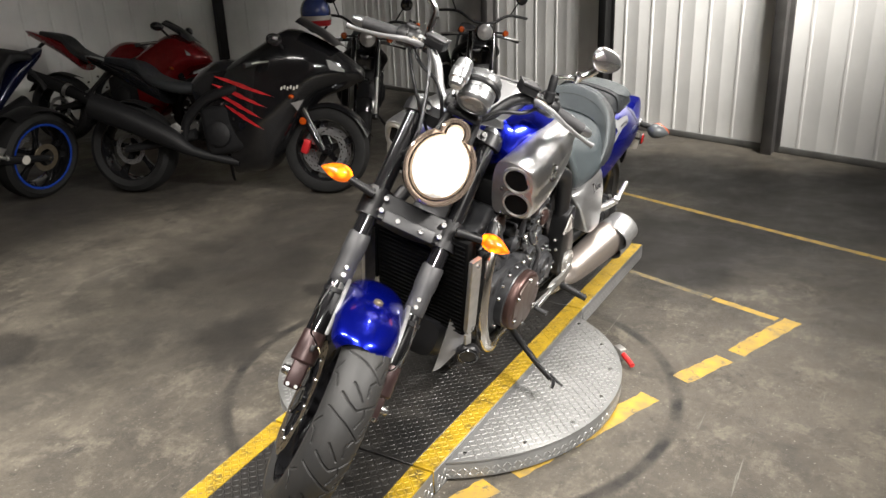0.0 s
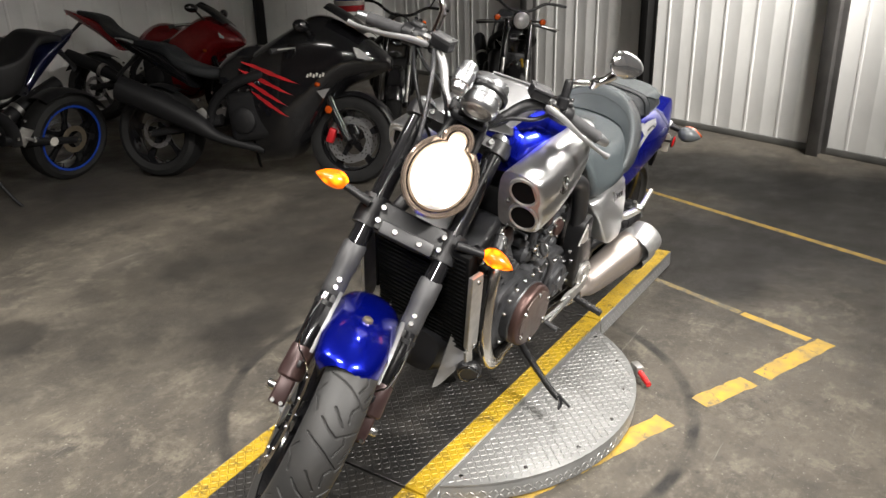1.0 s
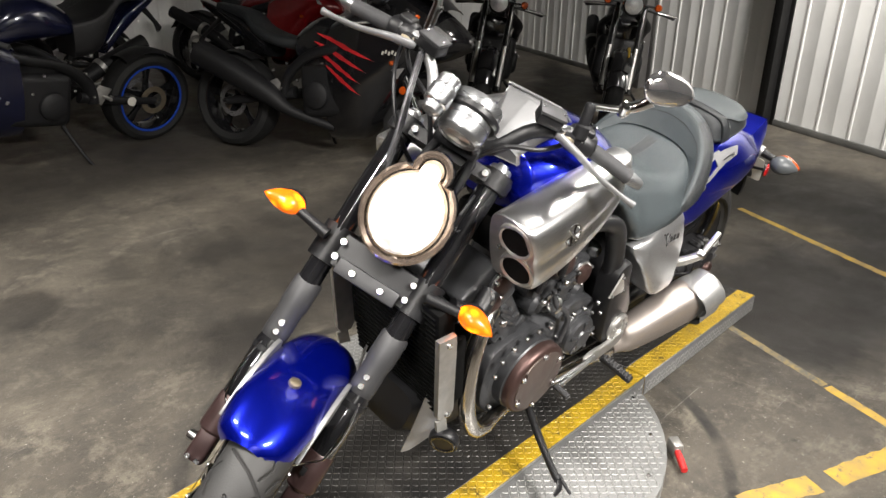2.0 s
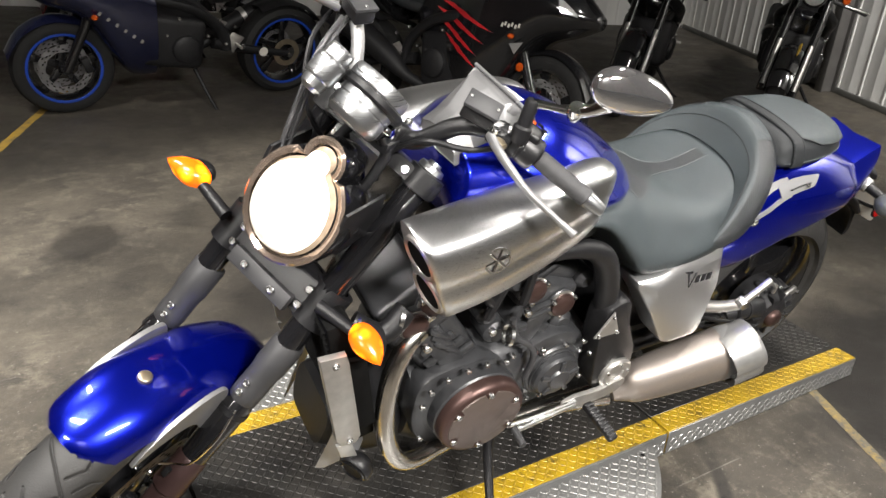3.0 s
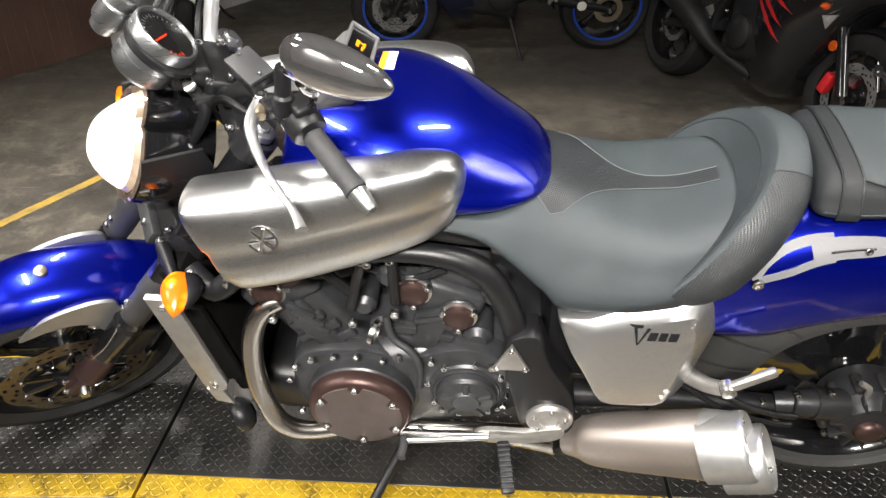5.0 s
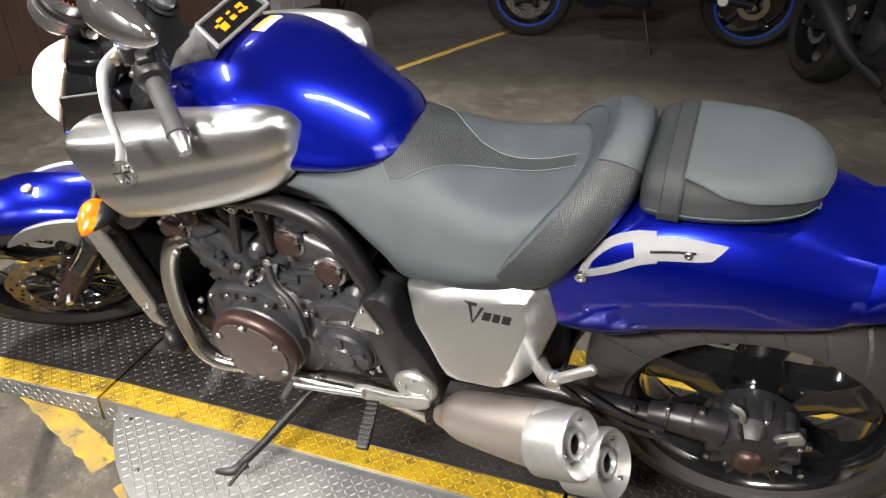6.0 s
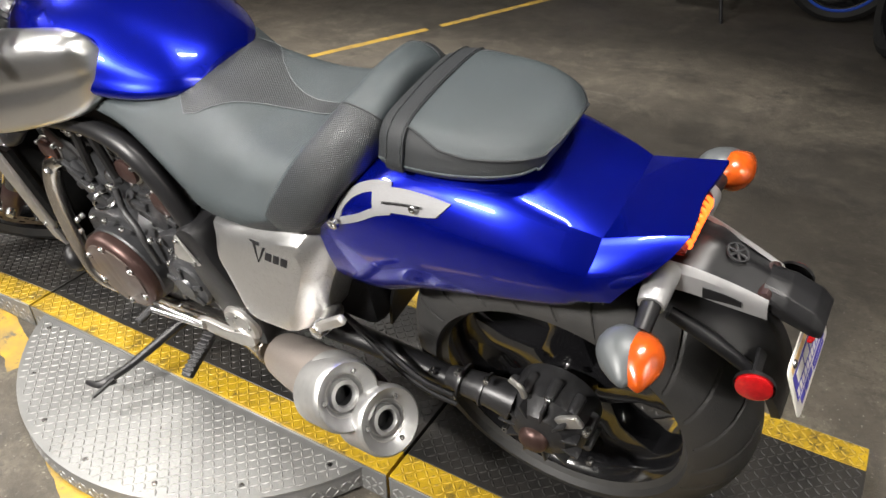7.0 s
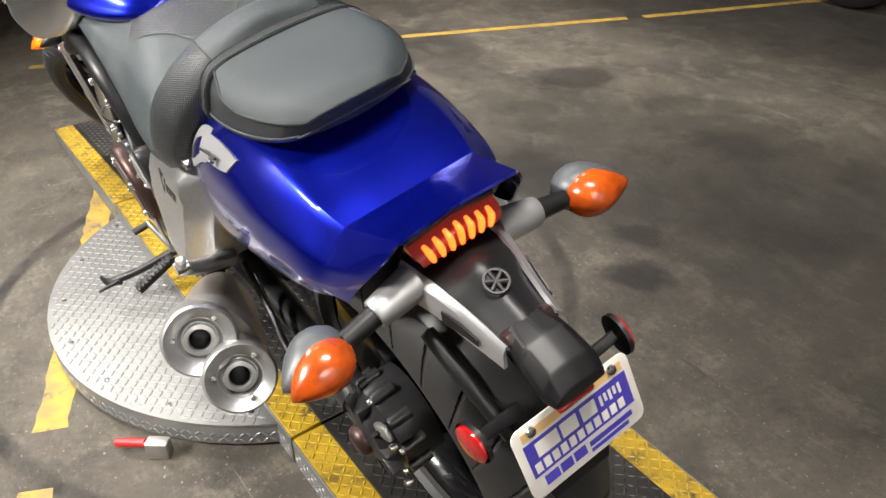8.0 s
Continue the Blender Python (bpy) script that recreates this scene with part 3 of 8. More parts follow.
turntable = thing("turntable", pose(0, 0, 0), "round aluminium tread-plate turntable with a black and yellow track", "turntable")
ramp_piece(turntable, -J, J, H, H)
for sign in (1, -1):
    top = plate(segment_outline(sign), 0.006, pose(0, 0, H - 0.014), 0.001)
    part("top_plate", top, PLATE_BARE, turntable, "scuffed aluminium tread plate")
    edge = WL if sign > 0 else -WR
    treads("tread_pattern", lambda x, y: x * x + y * y < (R - 0.012) ** 2 and abs(y) > edge + 0.008, -R, R, *((0.29, R) if sign > 0 else (-R, -0.3)), H - 0.0082, TREAD_BARE, turntable)
    a = math.asin(edge / R)
    rows = []
    for i in range(49):
        t = a + (math.pi - 2 * a) * i / 48
        c, s = math.cos(t), sign * math.sin(t)
        rows.append([Vector((c * r, s * r, z)) for r, z in ((R - 0.03, H - 0.016), (R - 0.004, H - 0.016), (R - 0.002, H - 0.02), (R - 0.002, 0.012), (R - 0.03, 0.012))])
    part("rim_skirt", grid_mesh(rows), PLATE_BARE, turntable, "bare tread-plate rim")
    verts, faces = [], []
    arc_len = (math.pi - 2 * a) * R
    for i in range(int(arc_len / 0.0170)):
        for k in range(2):
            tread(faces, verts, (i + 0.5) * 0.0170, 0.022 + k * 0.0170, 0, radians(45 if (i + k) % 2 else 135))
    me = bpy.data.meshes.new("rim_tread")
    me.from_pydata([((R - 0.0022 + z) * math.cos(a + x / R), sign * (R - 0.0022 + z) * math.sin(a + x / R), y) for x, y, z in verts], [], faces)
    me.materials.append(TREAD_BARE)
    ob = new("rim_tread", me)
    ob.parent = turntable
    tagged(ob, kind="stuff")
    for i in range(7):
        t = a + 0.1 + (math.pi - 2 * a - 0.2) * i / 6
        part("rivet", lathe([(0, 0.003), (0.006, 0.002), (0.008, -0.002)], ((R - 0.04) * math.cos(t), sign * (R - 0.04) * math.sin(t), H - 0.008), (0, 0, 1), 10), BOLT, turntable)

ramp_front = thing("ramp", pose(0, 0, 0), "black tread-plate ramp with yellow edge strips", "ramp", "ramps of the turntable")
ramp_piece(ramp_front, J + 0.008, 1.45, H, 0.03)
ramp_back = thing("ramp", pose(0, 0, 0), "black tread-plate ramp with yellow edge strips", "ramp", "ramps of the turntable")
ramp_piece(ramp_back, -1.50, -J - 0.008, 0.07, H)


def floor_line(name, a, b, w=0.05, label="worn yellow line painted on the concrete", mat=LINE_YELLOW):
    a, b = Vector((*a, 0)), Vector((*b, 0))
    d = (b - a).normalized()
    s = Vector((-d.y, d.x, 0)) * w / 2
    rng = random.Random(name + str(round(a.x, 2)))
    n = max(2, int((b - a).length / 0.03))
    rows = []
    for i in range(n + 1):
        p = a + (b - a) * i / n
        rows.append([p + s * (1 + rng.uniform(-0.12, 0.1)) + Vector((0, 0, 0.0008)), p - s * (1 + rng.uniform(-0.12, 0.1)) + Vector((0, 0, 0.0008))])
    return tagged(part(name, grid_mesh(rows), mat), label, "floor line", kind="structure")


floor_line("floor_line", (-2.66, -0.28), (-1.92, 1.45), 0.042)
floor_line("floor_line", (-1.36, 0.12), (-1.13, 0.715), 0.034, "faded yellow line painted on the concrete", LINE_FADED)
floor_line("floor_line", (-1.126, 0.725), (-1.018, 1.005), 0.040)
floor_line("floor_line", (-1.03, 1.065), (-0.64, 0.905), 0.075)
floor_line("floor_line", (-0.58, 0.875), (-0.35, 0.765), 0.075)
floor_line("floor_line", (-0.19, 0.70), (0.42, 0.45), 0.075)
floor_line("floor_line", (0.50, 0.42), (1.3, 0.1), 0.075)
floor_line("floor_line", (2.35, 0.2), (1.10, -2.66), 0.05)
floor_line("floor_line", (1.06, -2.75), (0.42, -4.35), 0.05)

pin = thing("locking_pin", pose(-0.41, 0.52, 0.0), "small steel locking pin with a red grip beside the turntable", "pin")
REDGRIP = material("red plastic grip", (0.5, 0.02, 0.02), 0.45, vary=0.2, scale=60)
part("grip", tube([(0.02, 0.02, 0.03), (0.045, 0.045, 0.026), (0.07, 0.07, 0.02)], [0.010, 0.011, 0.010], 12, 3), REDGRIP, pin, "red grip")
part("bracket", box(0.03, 0.05, 0.045, pose(-0.005, 0.0, 0.0235, 0, 0, -40), 0.004), CASTSILVER, pin, "steel bracket")
part("bolt", tube([(-0.01, 0.0, 0.03), (0.025, 0.025, 0.03)], 0.006, 10, 1), BOLT, pin)

# ---- the motorcycle on the turntable ----
LEAN, HEADING = 13.0, -1.5
bike = thing("motorcycle", pose(0, 0.027, H, 0, 0, HEADING) @ pose(0, 0, 0, -LEAN, 0, 0),
             "blue muscle motorcycle with brushed intakes, lit headlight, leaning on its stand", "motorcycle")
RAKE = radians(31)
AXIS, HEAD = Vector((-math.sin(RAKE), 0, math.cos(RAKE))), Vector((0.445, 0, 0.76))
STEER = Matrix.Translation((0.614, 0.009, 0.531)) @ Matrix.Rotation(radians(32.5), 4, Vector((-0.444, -0.305, 0.843))) @ Matrix.Translation((-0.610, 0, -0.564))
BARS = STEER @ Matrix.Translation((0.072, 0, 0.075)) @ Matrix.Diagonal((1, 0.93, 1, 1))
FWD = Vector((math.cos(RAKE), 0, math.sin(RAKE)))


def fork(d, y=0.0, ahead=0.0):
    """A point d metres down the fork line from the lower clamp."""
    p = Vector((0.462, y, 0.76)) - AXIS * d + FWD * ahead
    return p


def tyre(center, radius, width, rim_r, groove, n=300, m=36, wrap=0.55):
    """A tyre with cut tread; groove(u, v) gives the depth at the turn u and the place v across, -1 to 1."""
    rows = []
    for i in range(n):
        a = 2 * math.pi * i / n
        row = []
        for j in range(m + 1):
            v = -1 + 2 * j / m
            th = v * 1.32
            y = width / 2 * math.sin(th) / math.sin(1.32) if abs(v) < 1 else width / 2 * v
            crown = (radius - rim_r) * (1 - math.cos(th)) / (1 - math.cos(1.32)) * wrap
            r = radius - crown - groove(a, v)
            row.append(Vector((center[0] + r * math.cos(a), y, center[2] + r * math.sin(a))))
        # sidewalls down to the rim
        def ringpt(rr, yy):
            return Vector((center[0] + rr * math.cos(a), yy, center[2] + rr * math.sin(a)))
        r_edge = radius - (radius - rim_r) * wrap
        left = [ringpt(rim_r - 0.006, -width * 0.40), ringpt(rim_r + 0.004, -width * 0.44), ringpt((r_edge + rim_r) / 2, -width * 0.505)]
        right = [Vector((p.x, -p.y, p.z)) for p in reversed(left)]
        rows.append(left + row + right)
    rows.append(rows[0])
    bm = grid_mesh(rows)
    bmesh.ops.remove_doubles(bm, verts=bm.verts, dist=1e-5)
    return bm


CUTS = (((0.25, -0.62), (0.09, -0.03), (-0.13, 0.60), (0.0, 0.86), (0.18, 1.0)), ((0.07, 0.28), (0.27, 0.46), (0.40, 0.37)),
        ((0.53, -0.41), (0.40, -0.12), (0.32, 0.15), (0.40, 0.37), (0.54, 0.79)), ((0.01, 0.59), (0.20, 0.72), (0.29, 0.95)),
        ((0.58, 0.34), (0.77, 0.29), (0.87, 0.43)), ((0.50, 0.21), (0.73, -0.18)), ((0.60, -0.66), (0.80, -0.78), (0.86, -1.0)), ((0.05, -0.72), (-0.10, -0.95)))
CUT_LINES = [(p, q) for run in CUTS for p, q in zip(run, run[1:])]


def front_groove(a, v):
    """Thin bent cuts in a cell that repeats thirteen times round the tyre."""
    d = 0.0
    u = (a * 13 / (2 * math.pi)) % 1.0
    for (u0, v0), (u1, v1) in CUT_LINES:
        for lap in (-1.0, 0.0):
            ax, ay, lx, ly = (u0 - lap - 1) * 0.152, v0 * 0.078, (u1 - u0) * 0.152, (v1 - v0) * 0.078
            px, py = (u - 1) * 0.152 - ax, v * 0.078 - ay
            f = min(1.0, max(0.0, (px * lx + py * ly) / (lx * lx + ly * ly)))
            gap = math.hypot(px - f * lx, py - f * ly)
            if gap < 0.0026:
                d = max(d, 0.0042 * min(1.0, (0.0026 - gap) / 0.0011))
    return d


def rear_groove(a, v):
    s = 24
    d = 0.0
    for k, sg in ((0, 1), (0.5, -1)):
        u = (a * s / (2 * math.pi) + k) % 1.0
        vv = v * sg
        if 0.10 < vv < 0.98:
            c = 0.2 + 0.9 * vv + 0.2 * vv * vv
            gap = abs(((u - c + 0.5) % 1.0) - 0.5)
            if gap < 0.040:
                d = 0.0065 * min(1.0, (0.040 - gap) / 0.014)
    return d


def rim(center, r, w, hub, hubw):
    cx, cz = center[0], center[2]
    prof = [(r + 0.004, -w / 2), (r - 0.008, -w / 2), (r - 0.02, -w / 2 + 0.012), (r - 0.03, -w * 0.2), (r - 0.03, w * 0.2), (r - 0.02, w / 2 - 0.012), (r - 0.008, w / 2), (r + 0.004, w / 2)]
    return lathe(prof, (cx, 0, cz), (0, 1, 0), 64)


def spokes(center, r_in, r_out, count, y, wide, deep, phase=0.0):
    out = []
    for i in range(count):
        a = phase + 2 * math.pi * i / count
        o = smooth_outline([(r_in, -wide * 0.55), (r_in, wide * 0.55), ((r_in + r_out) / 2, wide * 0.36), (r_out, wide * 0.6), (r_out, -wide * 0.6), ((r_in + r_out) / 2, -wide * 0.36)], 3)
        m = Matrix.Translation(Vector((center[0], y - deep / 2, center[2]))) @ Matrix.Rotation(-a, 4, "Y") @ Matrix(((1, 0, 0, 0), (0, 0, 1, 0), (0, 1, 0, 0), (0, 0, 0, 1)))
        out.append(plate(o, deep, m, 0.004))
    return out


# rear wheel
RC = (-0.955, 0, 0.335)
part("rear_tyre", tyre(RC, 0.335, 0.200, 0.236, rear_groove, 960, 72, 0.82), RUBBER, bike, "wide black rear tyre with curved grooves", 30)
rw = part("rear_wheel", rim(RC, 0.242, 0.16, 0.05, 0.1), GLOSSBLACK, bike, "gloss black five-spoke rear wheel")
for s in spokes(RC, 0.045, 0.222, 5, 0.0, 0.092, 0.06, 0.3):
    part("spoke", s, GLOSSBLACK, rw)
part("hub", lathe([(0, 0.075), (0.03, 0.075), (0.05, 0.06), (0.055, -0.06), (0.03, -0.075), (0, -0.075)], RC, (0, 1, 0), 24), GLOSSBLACK, rw)

# front wheel, turned with the bars and six degrees further to fit the camera's view
FC = tuple(fork(0.560))
GUARD = (0.750, 0, 0.272)
WHEEL = Matrix.Translation(STEER @ Vector(FC)) @ Matrix.Rotation(radians(6), 4, STEER.to_3x3() @ AXIS) @ Matrix.Translation(-(STEER @ Vector(FC))) @ STEER
part("front_tyre", tyre(FC, 0.312, 0.124, 0.233, front_groove, 900, 72), RUBBER, bike, "black front tyre with bent thin grooves", 30, WHEEL)
fw = part("front_wheel", rim(FC, 0.238, 0.095, 0.04, 0.08), GLOSSBLACK, bike, "gloss black five-spoke front wheel", 38, WHEEL)
for s in spokes(FC, 0.04, 0.215, 5, 0.0, 0.042, 0.03, 0.7):
    part("spoke", s, GLOSSBLACK, fw, m=WHEEL)
part("hub", lathe([(0, 0.075), (0.014, 0.075), (0.016, 0.06), (0.045, 0.05), (0.045, -0.05), (0.016, -0.06), (0.014, -0.075), (0, -0.075)], FC, (0, 1, 0), 24), GLOSSBLACK, fw, m=WHEEL)


def wave_disc(center, r, y, thick=0.005, waves=10):
    """A wavy brake ring with rows of holes cut through."""
    n, bands = 120, 6
    rin = r * 0.70
    bm = bmesh.new()
    V = []
    for i in range(n):
        a = 2 * math.pi * i / n
        ro = r * (1 - 0.030 * (0.5 + 0.5 * math.cos(waves * a)) ** 3)
        ri = rin * (1 + 0.02 * math.cos(waves * a))
        V.append([bm.verts.new((center[0] + (ri + (ro - ri) * k / bands) * math.cos(a), y - thick / 2, center[2] + (ri + (ro - ri) * k / bands) * math.sin(a))) for k in range(bands + 1)])
    for i in range(n):
        for k in range(bands):
            if (k == 1 and i % 8 in (0, 1)) or (k == 2 and i % 8 in (5, 6)) or (k == 4 and i % 8 in (2, 3)):
                continue
            bm.faces.new((V[i][k], V[i][k + 1], V[(i + 1) % n][k + 1], V[(i + 1) % n][k]))
    g = bmesh.ops.solidify(bm, geom=bm.faces[:], thickness=thick)
    return bm


for sy in (1, -1):
    d = part("brake_disc", wave_disc(FC, 0.16, sy * 0.072), GOLD, bike, "wavy bronze-coloured brake disc", m=WHEEL)
    for i in range(10):
        a = 2 * math.pi * i / 10 + 0.2
        arm = tube([(FC[0] + 0.05 * math.cos(a), sy * 0.066, FC[2] + 0.05 * math.sin(a)), (FC[0] + 0.115 * math.cos(a + 0.2), sy * 0.07, FC[2] + 0.115 * math.sin(a + 0.2))], 0.006, 6, 1)
        part("disc_carrier", arm, GLOSSBLACK, d, m=WHEEL)
        part("rivet", lathe([(0, 0.005), (0.006, 0.005), (0.007, 0)], (FC[0] + 0.115 * math.cos(a + 0.2), sy * 0.0735, FC[2] + 0.115 * math.sin(a + 0.2)), (0, sy, 0), 10), BOLT, d, m=WHEEL)
part("brake_disc", wave_disc(RC, 0.149, -0.10), GOLD, bike, "wavy bronze-coloured brake disc")

# fork
for sy in (1, -1):
    y = sy * 0.112
    part("fork_tube", tube([fork(-0.325, y, 0.030), fork(0.2, y)], 0.0265, 20, 1), GLOSSBLACK, bike, "gloss black fork tube", m=STEER)
    part("fork_guard", lathe([(0.026, -0.002), (0.029, 0.002), (0.030, 0.02), (0.0295, 0.070), (0.0325, 0.085), (0.0325, 0.143), (0.030, 0.149), (0.0265, 0.150)], fork(0.242, y), AXIS, 24), SLEEVE, bike, "dark grey fork guard", m=STEER)
    part("fork_leg", tube([fork(0.17, y), fork(0.245, y), fork(0.250, y), fork(0.40, y)], [0.0275, 0.0275, 0.030, 0.029], 20, 1), GLOSSBLACK, bike, "black fork leg", m=STEER)
    part("leg_band", lathe([(0.028, -0.007), (0.032, -0.006), (0.032, 0.006), (0.028, 0.007)], fork(0.268, y), AXIS, 24), BLACK, bike, m=STEER)
    collar = part("fork_foot", tube([fork(0.390, y), fork(0.394, y), fork(0.44, y), fork(0.474, y), fork(0.480, y)], [0.029, 0.0315, 0.033, 0.0345, 0.031], 20, 1), FORKBROWN, bike, "dark brown fork foot", 30, m=STEER)
    block = box(0.048, 0.044, 0.076, Matrix.Translation(fork(0.514, y, 0.002)) @ Matrix.Rotation(-RAKE, 4, "Y"), 0.007, 3)
    part("axle_clamp", block, FORKBROWN, collar, "dark brown axle clamp", 30, m=STEER)
    part("clamp_slot", box(0.03, 0.012, 0.018, Matrix.Translation(fork(0.435, y - sy * 0.010, 0.028)) @ Matrix.Rotation(-RAKE, 4, "Y"), 0.002), BLACK, collar, m=STEER)
    part("axle_nut", lathe([(0, 0.016), (0.010, 0.016), (0.013, 0.012), (0.014, -0.02)], fork(0.512, y + sy * 0.026), (0, sy, 0), 18), BOLT, bike, m=STEER)
    for q in (-0.0115, 0.0115):
        part("pinch_bolt", bolt(fork(0.543, y + q, 0.028), FWD, 0.0065, 0.006), BOLT, bike, m=STEER)
    # calliper behind the leg
    cal = box(0.05, 0.055, 0.115, Matrix.Translation(fork(0.35, sy * 0.085, -0.065)) @ Matrix.Rotation(-RAKE, 4, "Y"), 0.012, 3)
    part("calliper", cal, BLACK, bike, "black brake calliper", m=STEER)
    # silver bracket between leg and mudguard, with a bright-edged stay below it
    o = smooth_outline([(0.0, 0.03), (0.03, 0.052), (0.085, 0.048), (0.15, 0.022), (0.20, -0.032), (0.15, -0.018), (0.10, -0.012), (0.06, -0.028), (0.03, -0.075), (0.0, -0.06)], 4)
    br = plate(o, 0.010, Matrix.Translation(fork(0.262, y - sy * 0.020, 0.016)) @ Matrix(((1, 0, 0, 0), (0, 0, -sy, 0), (0, 1, 0, 0), (0, 0, 0, 1))), 0.003)
    part("fender_bracket", br, SATIN, bike, "silver mudguard bracket", m=STEER)
    part("bracket_stay", tube([fork(0.255, y + sy * 0.012, 0.026), fork(0.32, y + sy * 0.022, 0.026), fork(0.39, y + sy * 0.014, 0.028), fork(0.412, y - sy * 0.006, 0.032), fork(0.44, y - sy * 0.034, 0.030)], 0.0027, 8, 4), CHROME, bike, "thin bright stay", m=STEER)
    for dd in (0.200, 0.222):
        part("bolt", bolt(fork(dd, y - sy * 0.004, 0.029), FWD, 0.0075, 0.006), BOLT, bike, m=STEER)

# triple clamps
for dd, zz, rr, ah in ((0.0, 0.075, 0.04, 0.0), (-0.30, 0.03, 0.036, 0.028)):
    o = smooth_outline([(-0.07, -0.03), (-0.03, -0.115), (0.0, -0.152), (0.03, -0.115), (0.036, 0.0), (0.03, 0.115), (0.0, 0.152), (-0.03, 0.115), (-0.07, 0.03)], 4)
    m = Matrix.Translation(fork(dd + zz / 2, 0, ah)) @ Matrix((FWD, Vector((0, 1, 0)), AXIS)).transposed().to_4x4()
    tc = part("triple_clamp", plate(o, zz, m, 0.006), BLACK, bike, "black triple clamp", m=STEER)
    for sy in (1, -1):
        part("clamp", lathe([(0.028, 0), (rr, 0.002), (rr, zz + 0.012), (0.028, zz + 0.014)], fork(dd + zz / 2 + 0.006, sy * 0.112, ah), AXIS, 24), BLACK, tc, m=STEER)
        for q in ((0.018, -0.018) if dd == 0 else (0.0,)):
            part("bolt", bolt(fork(dd + q, sy * 0.088, rr + 0.001 + ah), FWD, 0.008, 0.007), BOLT, tc, m=STEER)
yoke = box(0.02, 0.15, 0.035, Matrix.Translation(fork(0.03, 0, 0.045)) @ Matrix.Rotation(-RAKE, 4, "Y"), 0.004)
yk = part("clamp_cover", yoke, SLEEVE, bike, "grey clamp cover plate", m=STEER)
for sy in (1, -1):
    part("bolt", bolt(fork(0.03, sy * 0.035, 0.055), FWD, 0.008, 0.006), BOLT, yk, m=STEER)

# front mudguard
ctrl = []
for i in range(9):
    a = radians((64, 69, 83, 97, 111, 125, 139, 154, 168)[i])
    rr = (0.326, 0.331, 0.338, 0.345, 0.356, 0.375, 0.396, 0.406, 0.406)[i]
    wd = 0.085 * (0.80 + 0.28 * math.sin(math.pi * (i + 0.8) / 9.6)) * (0.70, 0.94, 1, 1, 1, 1, 1, 1, 1)[i]
    row = []
    for j in range(9):
        th = -1.45 + 2.9 * j / 8
        y = wd * math.sin(th) / math.sin(1.45)
        drop = 0.055 * (1 - math.cos(th)) + (0.02 * (abs(th) / 1.45) ** 4 if 2 < i < 7 else 0)
        row.append((GUARD[0] + (rr - drop) * math.cos(a), y, GUARD[2] + (rr - drop) * math.sin(a)))
    ctrl.append(row)
mud = part("front_mudguard", sheet(ctrl, 5, 4, 0.004), BLUE, bike, "glossy metallic blue front mudguard", 50, STEER)
ea = radians(92)
part("emblem", lathe([(0, 0.0055), (0.009, 0.005), (0.0125, 0.003), (0.0135, -0.004)], (GUARD[0] + 0.3455 * math.cos(ea), 0, GUARD[2] + 0.3455 * math.sin(ea)), (math.cos(ea), 0, math.sin(ea)), 20), GOLD, mud, "small round bronze-coloured emblem", m=STEER)

# headlight
hl_c, hl_n = Vector((0.512, 0.004, 0.948)), Vector((math.cos(radians(19)), 0, math.sin(radians(19))))
hl_up = Vector((-hl_n.z, 0, hl_n.x))


def hl(u, v, d):
    """A point of the headlight: u to the left, v up along the face, d out of it."""
    return hl_c + Vector((0, 1, 0)) * u + hl_up * v + hl_n * d


def hl_outline(grow):
    pts = []
    for i in range(28):
        a = math.pi / 2 + radians(34) + (2 * math.pi - 2 * radians(34)) * i / 27
        pts.append(((0.088 + grow) * math.cos(a), (0.099 + grow) * math.sin(a)))
    for i in range(13):
        a = -0.35 + (math.pi + 0.7) * i / 12
        pts.append(((0.033 + grow) * math.cos(a), 0.098 + (0.033 + grow) * math.sin(a)))
    return pts


def hl_ring(levels):
    rows = []
    for g, d in levels:
        rows.append([hl(u, v, d) for u, v in hl_outline(g)])
    return rows


# bezel metal whose warm brown paints in the headlight's reflected glow
WARMBEZEL = material("bezel tinted with lamp glow", (0.42, 0.33, 0.27), 0.10, 0.8, vary=0.3, scale=50)
shell = grid_mesh(hl_ring(((0.003, 0.010), (0.009, 0.008), (0.011, -0.01), (0.006, -0.06), (-0.014, -0.115))), True, False)
head = part("headlight", shell, GLOSSBLACK, bike, "lit headlight with a small upper lamp", m=STEER)
rimb = grid_mesh(hl_ring(((0.004, 0.008), (0.009, 0.013), (0.004, 0.017), (-0.004, 0.014), (-0.007, 0.004))), True, False)
part("bezel", rimb, WARMBEZEL, head, "bright metal bezel", m=STEER)
CLEARLENS = material("moulded lens with painted glow", (0.72, 0.58, 0.44), 0.16, 0.5, vary=0.35, scale=60, bump=0.35, bump_scale=90)


# faint emission stands in for headlight light scattered in the rim
CLEARLENS.node_tree.nodes["Principled BSDF"].inputs["Emission Color"].default_value = (1, 0.72, 0.45, 1)
CLEARLENS.node_tree.nodes["Principled BSDF"].inputs["Emission Strength"].default_value = 0.10


def hl_dome(f0, f1, n, grow=-0.009, deep=0.066):
    """Rings of the domed lens from the scale f0 at its edge to f1 near its middle, rounder towards the middle."""
    rows = []
    for k in range(n + 1):
        f = f0 + (f1 - f0) * k / n
        ring = []
        for u, v in hl_outline(grow):
            r = math.hypot(u, v)
            rd = min(r, 0.112)
            w = (1 - f) * 0.7
            s = f * (1 - w) + f * w * rd / r
            ring.append(hl(u * s, v * s, 0.012 + deep * (1 - f ** 2.6)))
        rows.append(ring)
    return rows


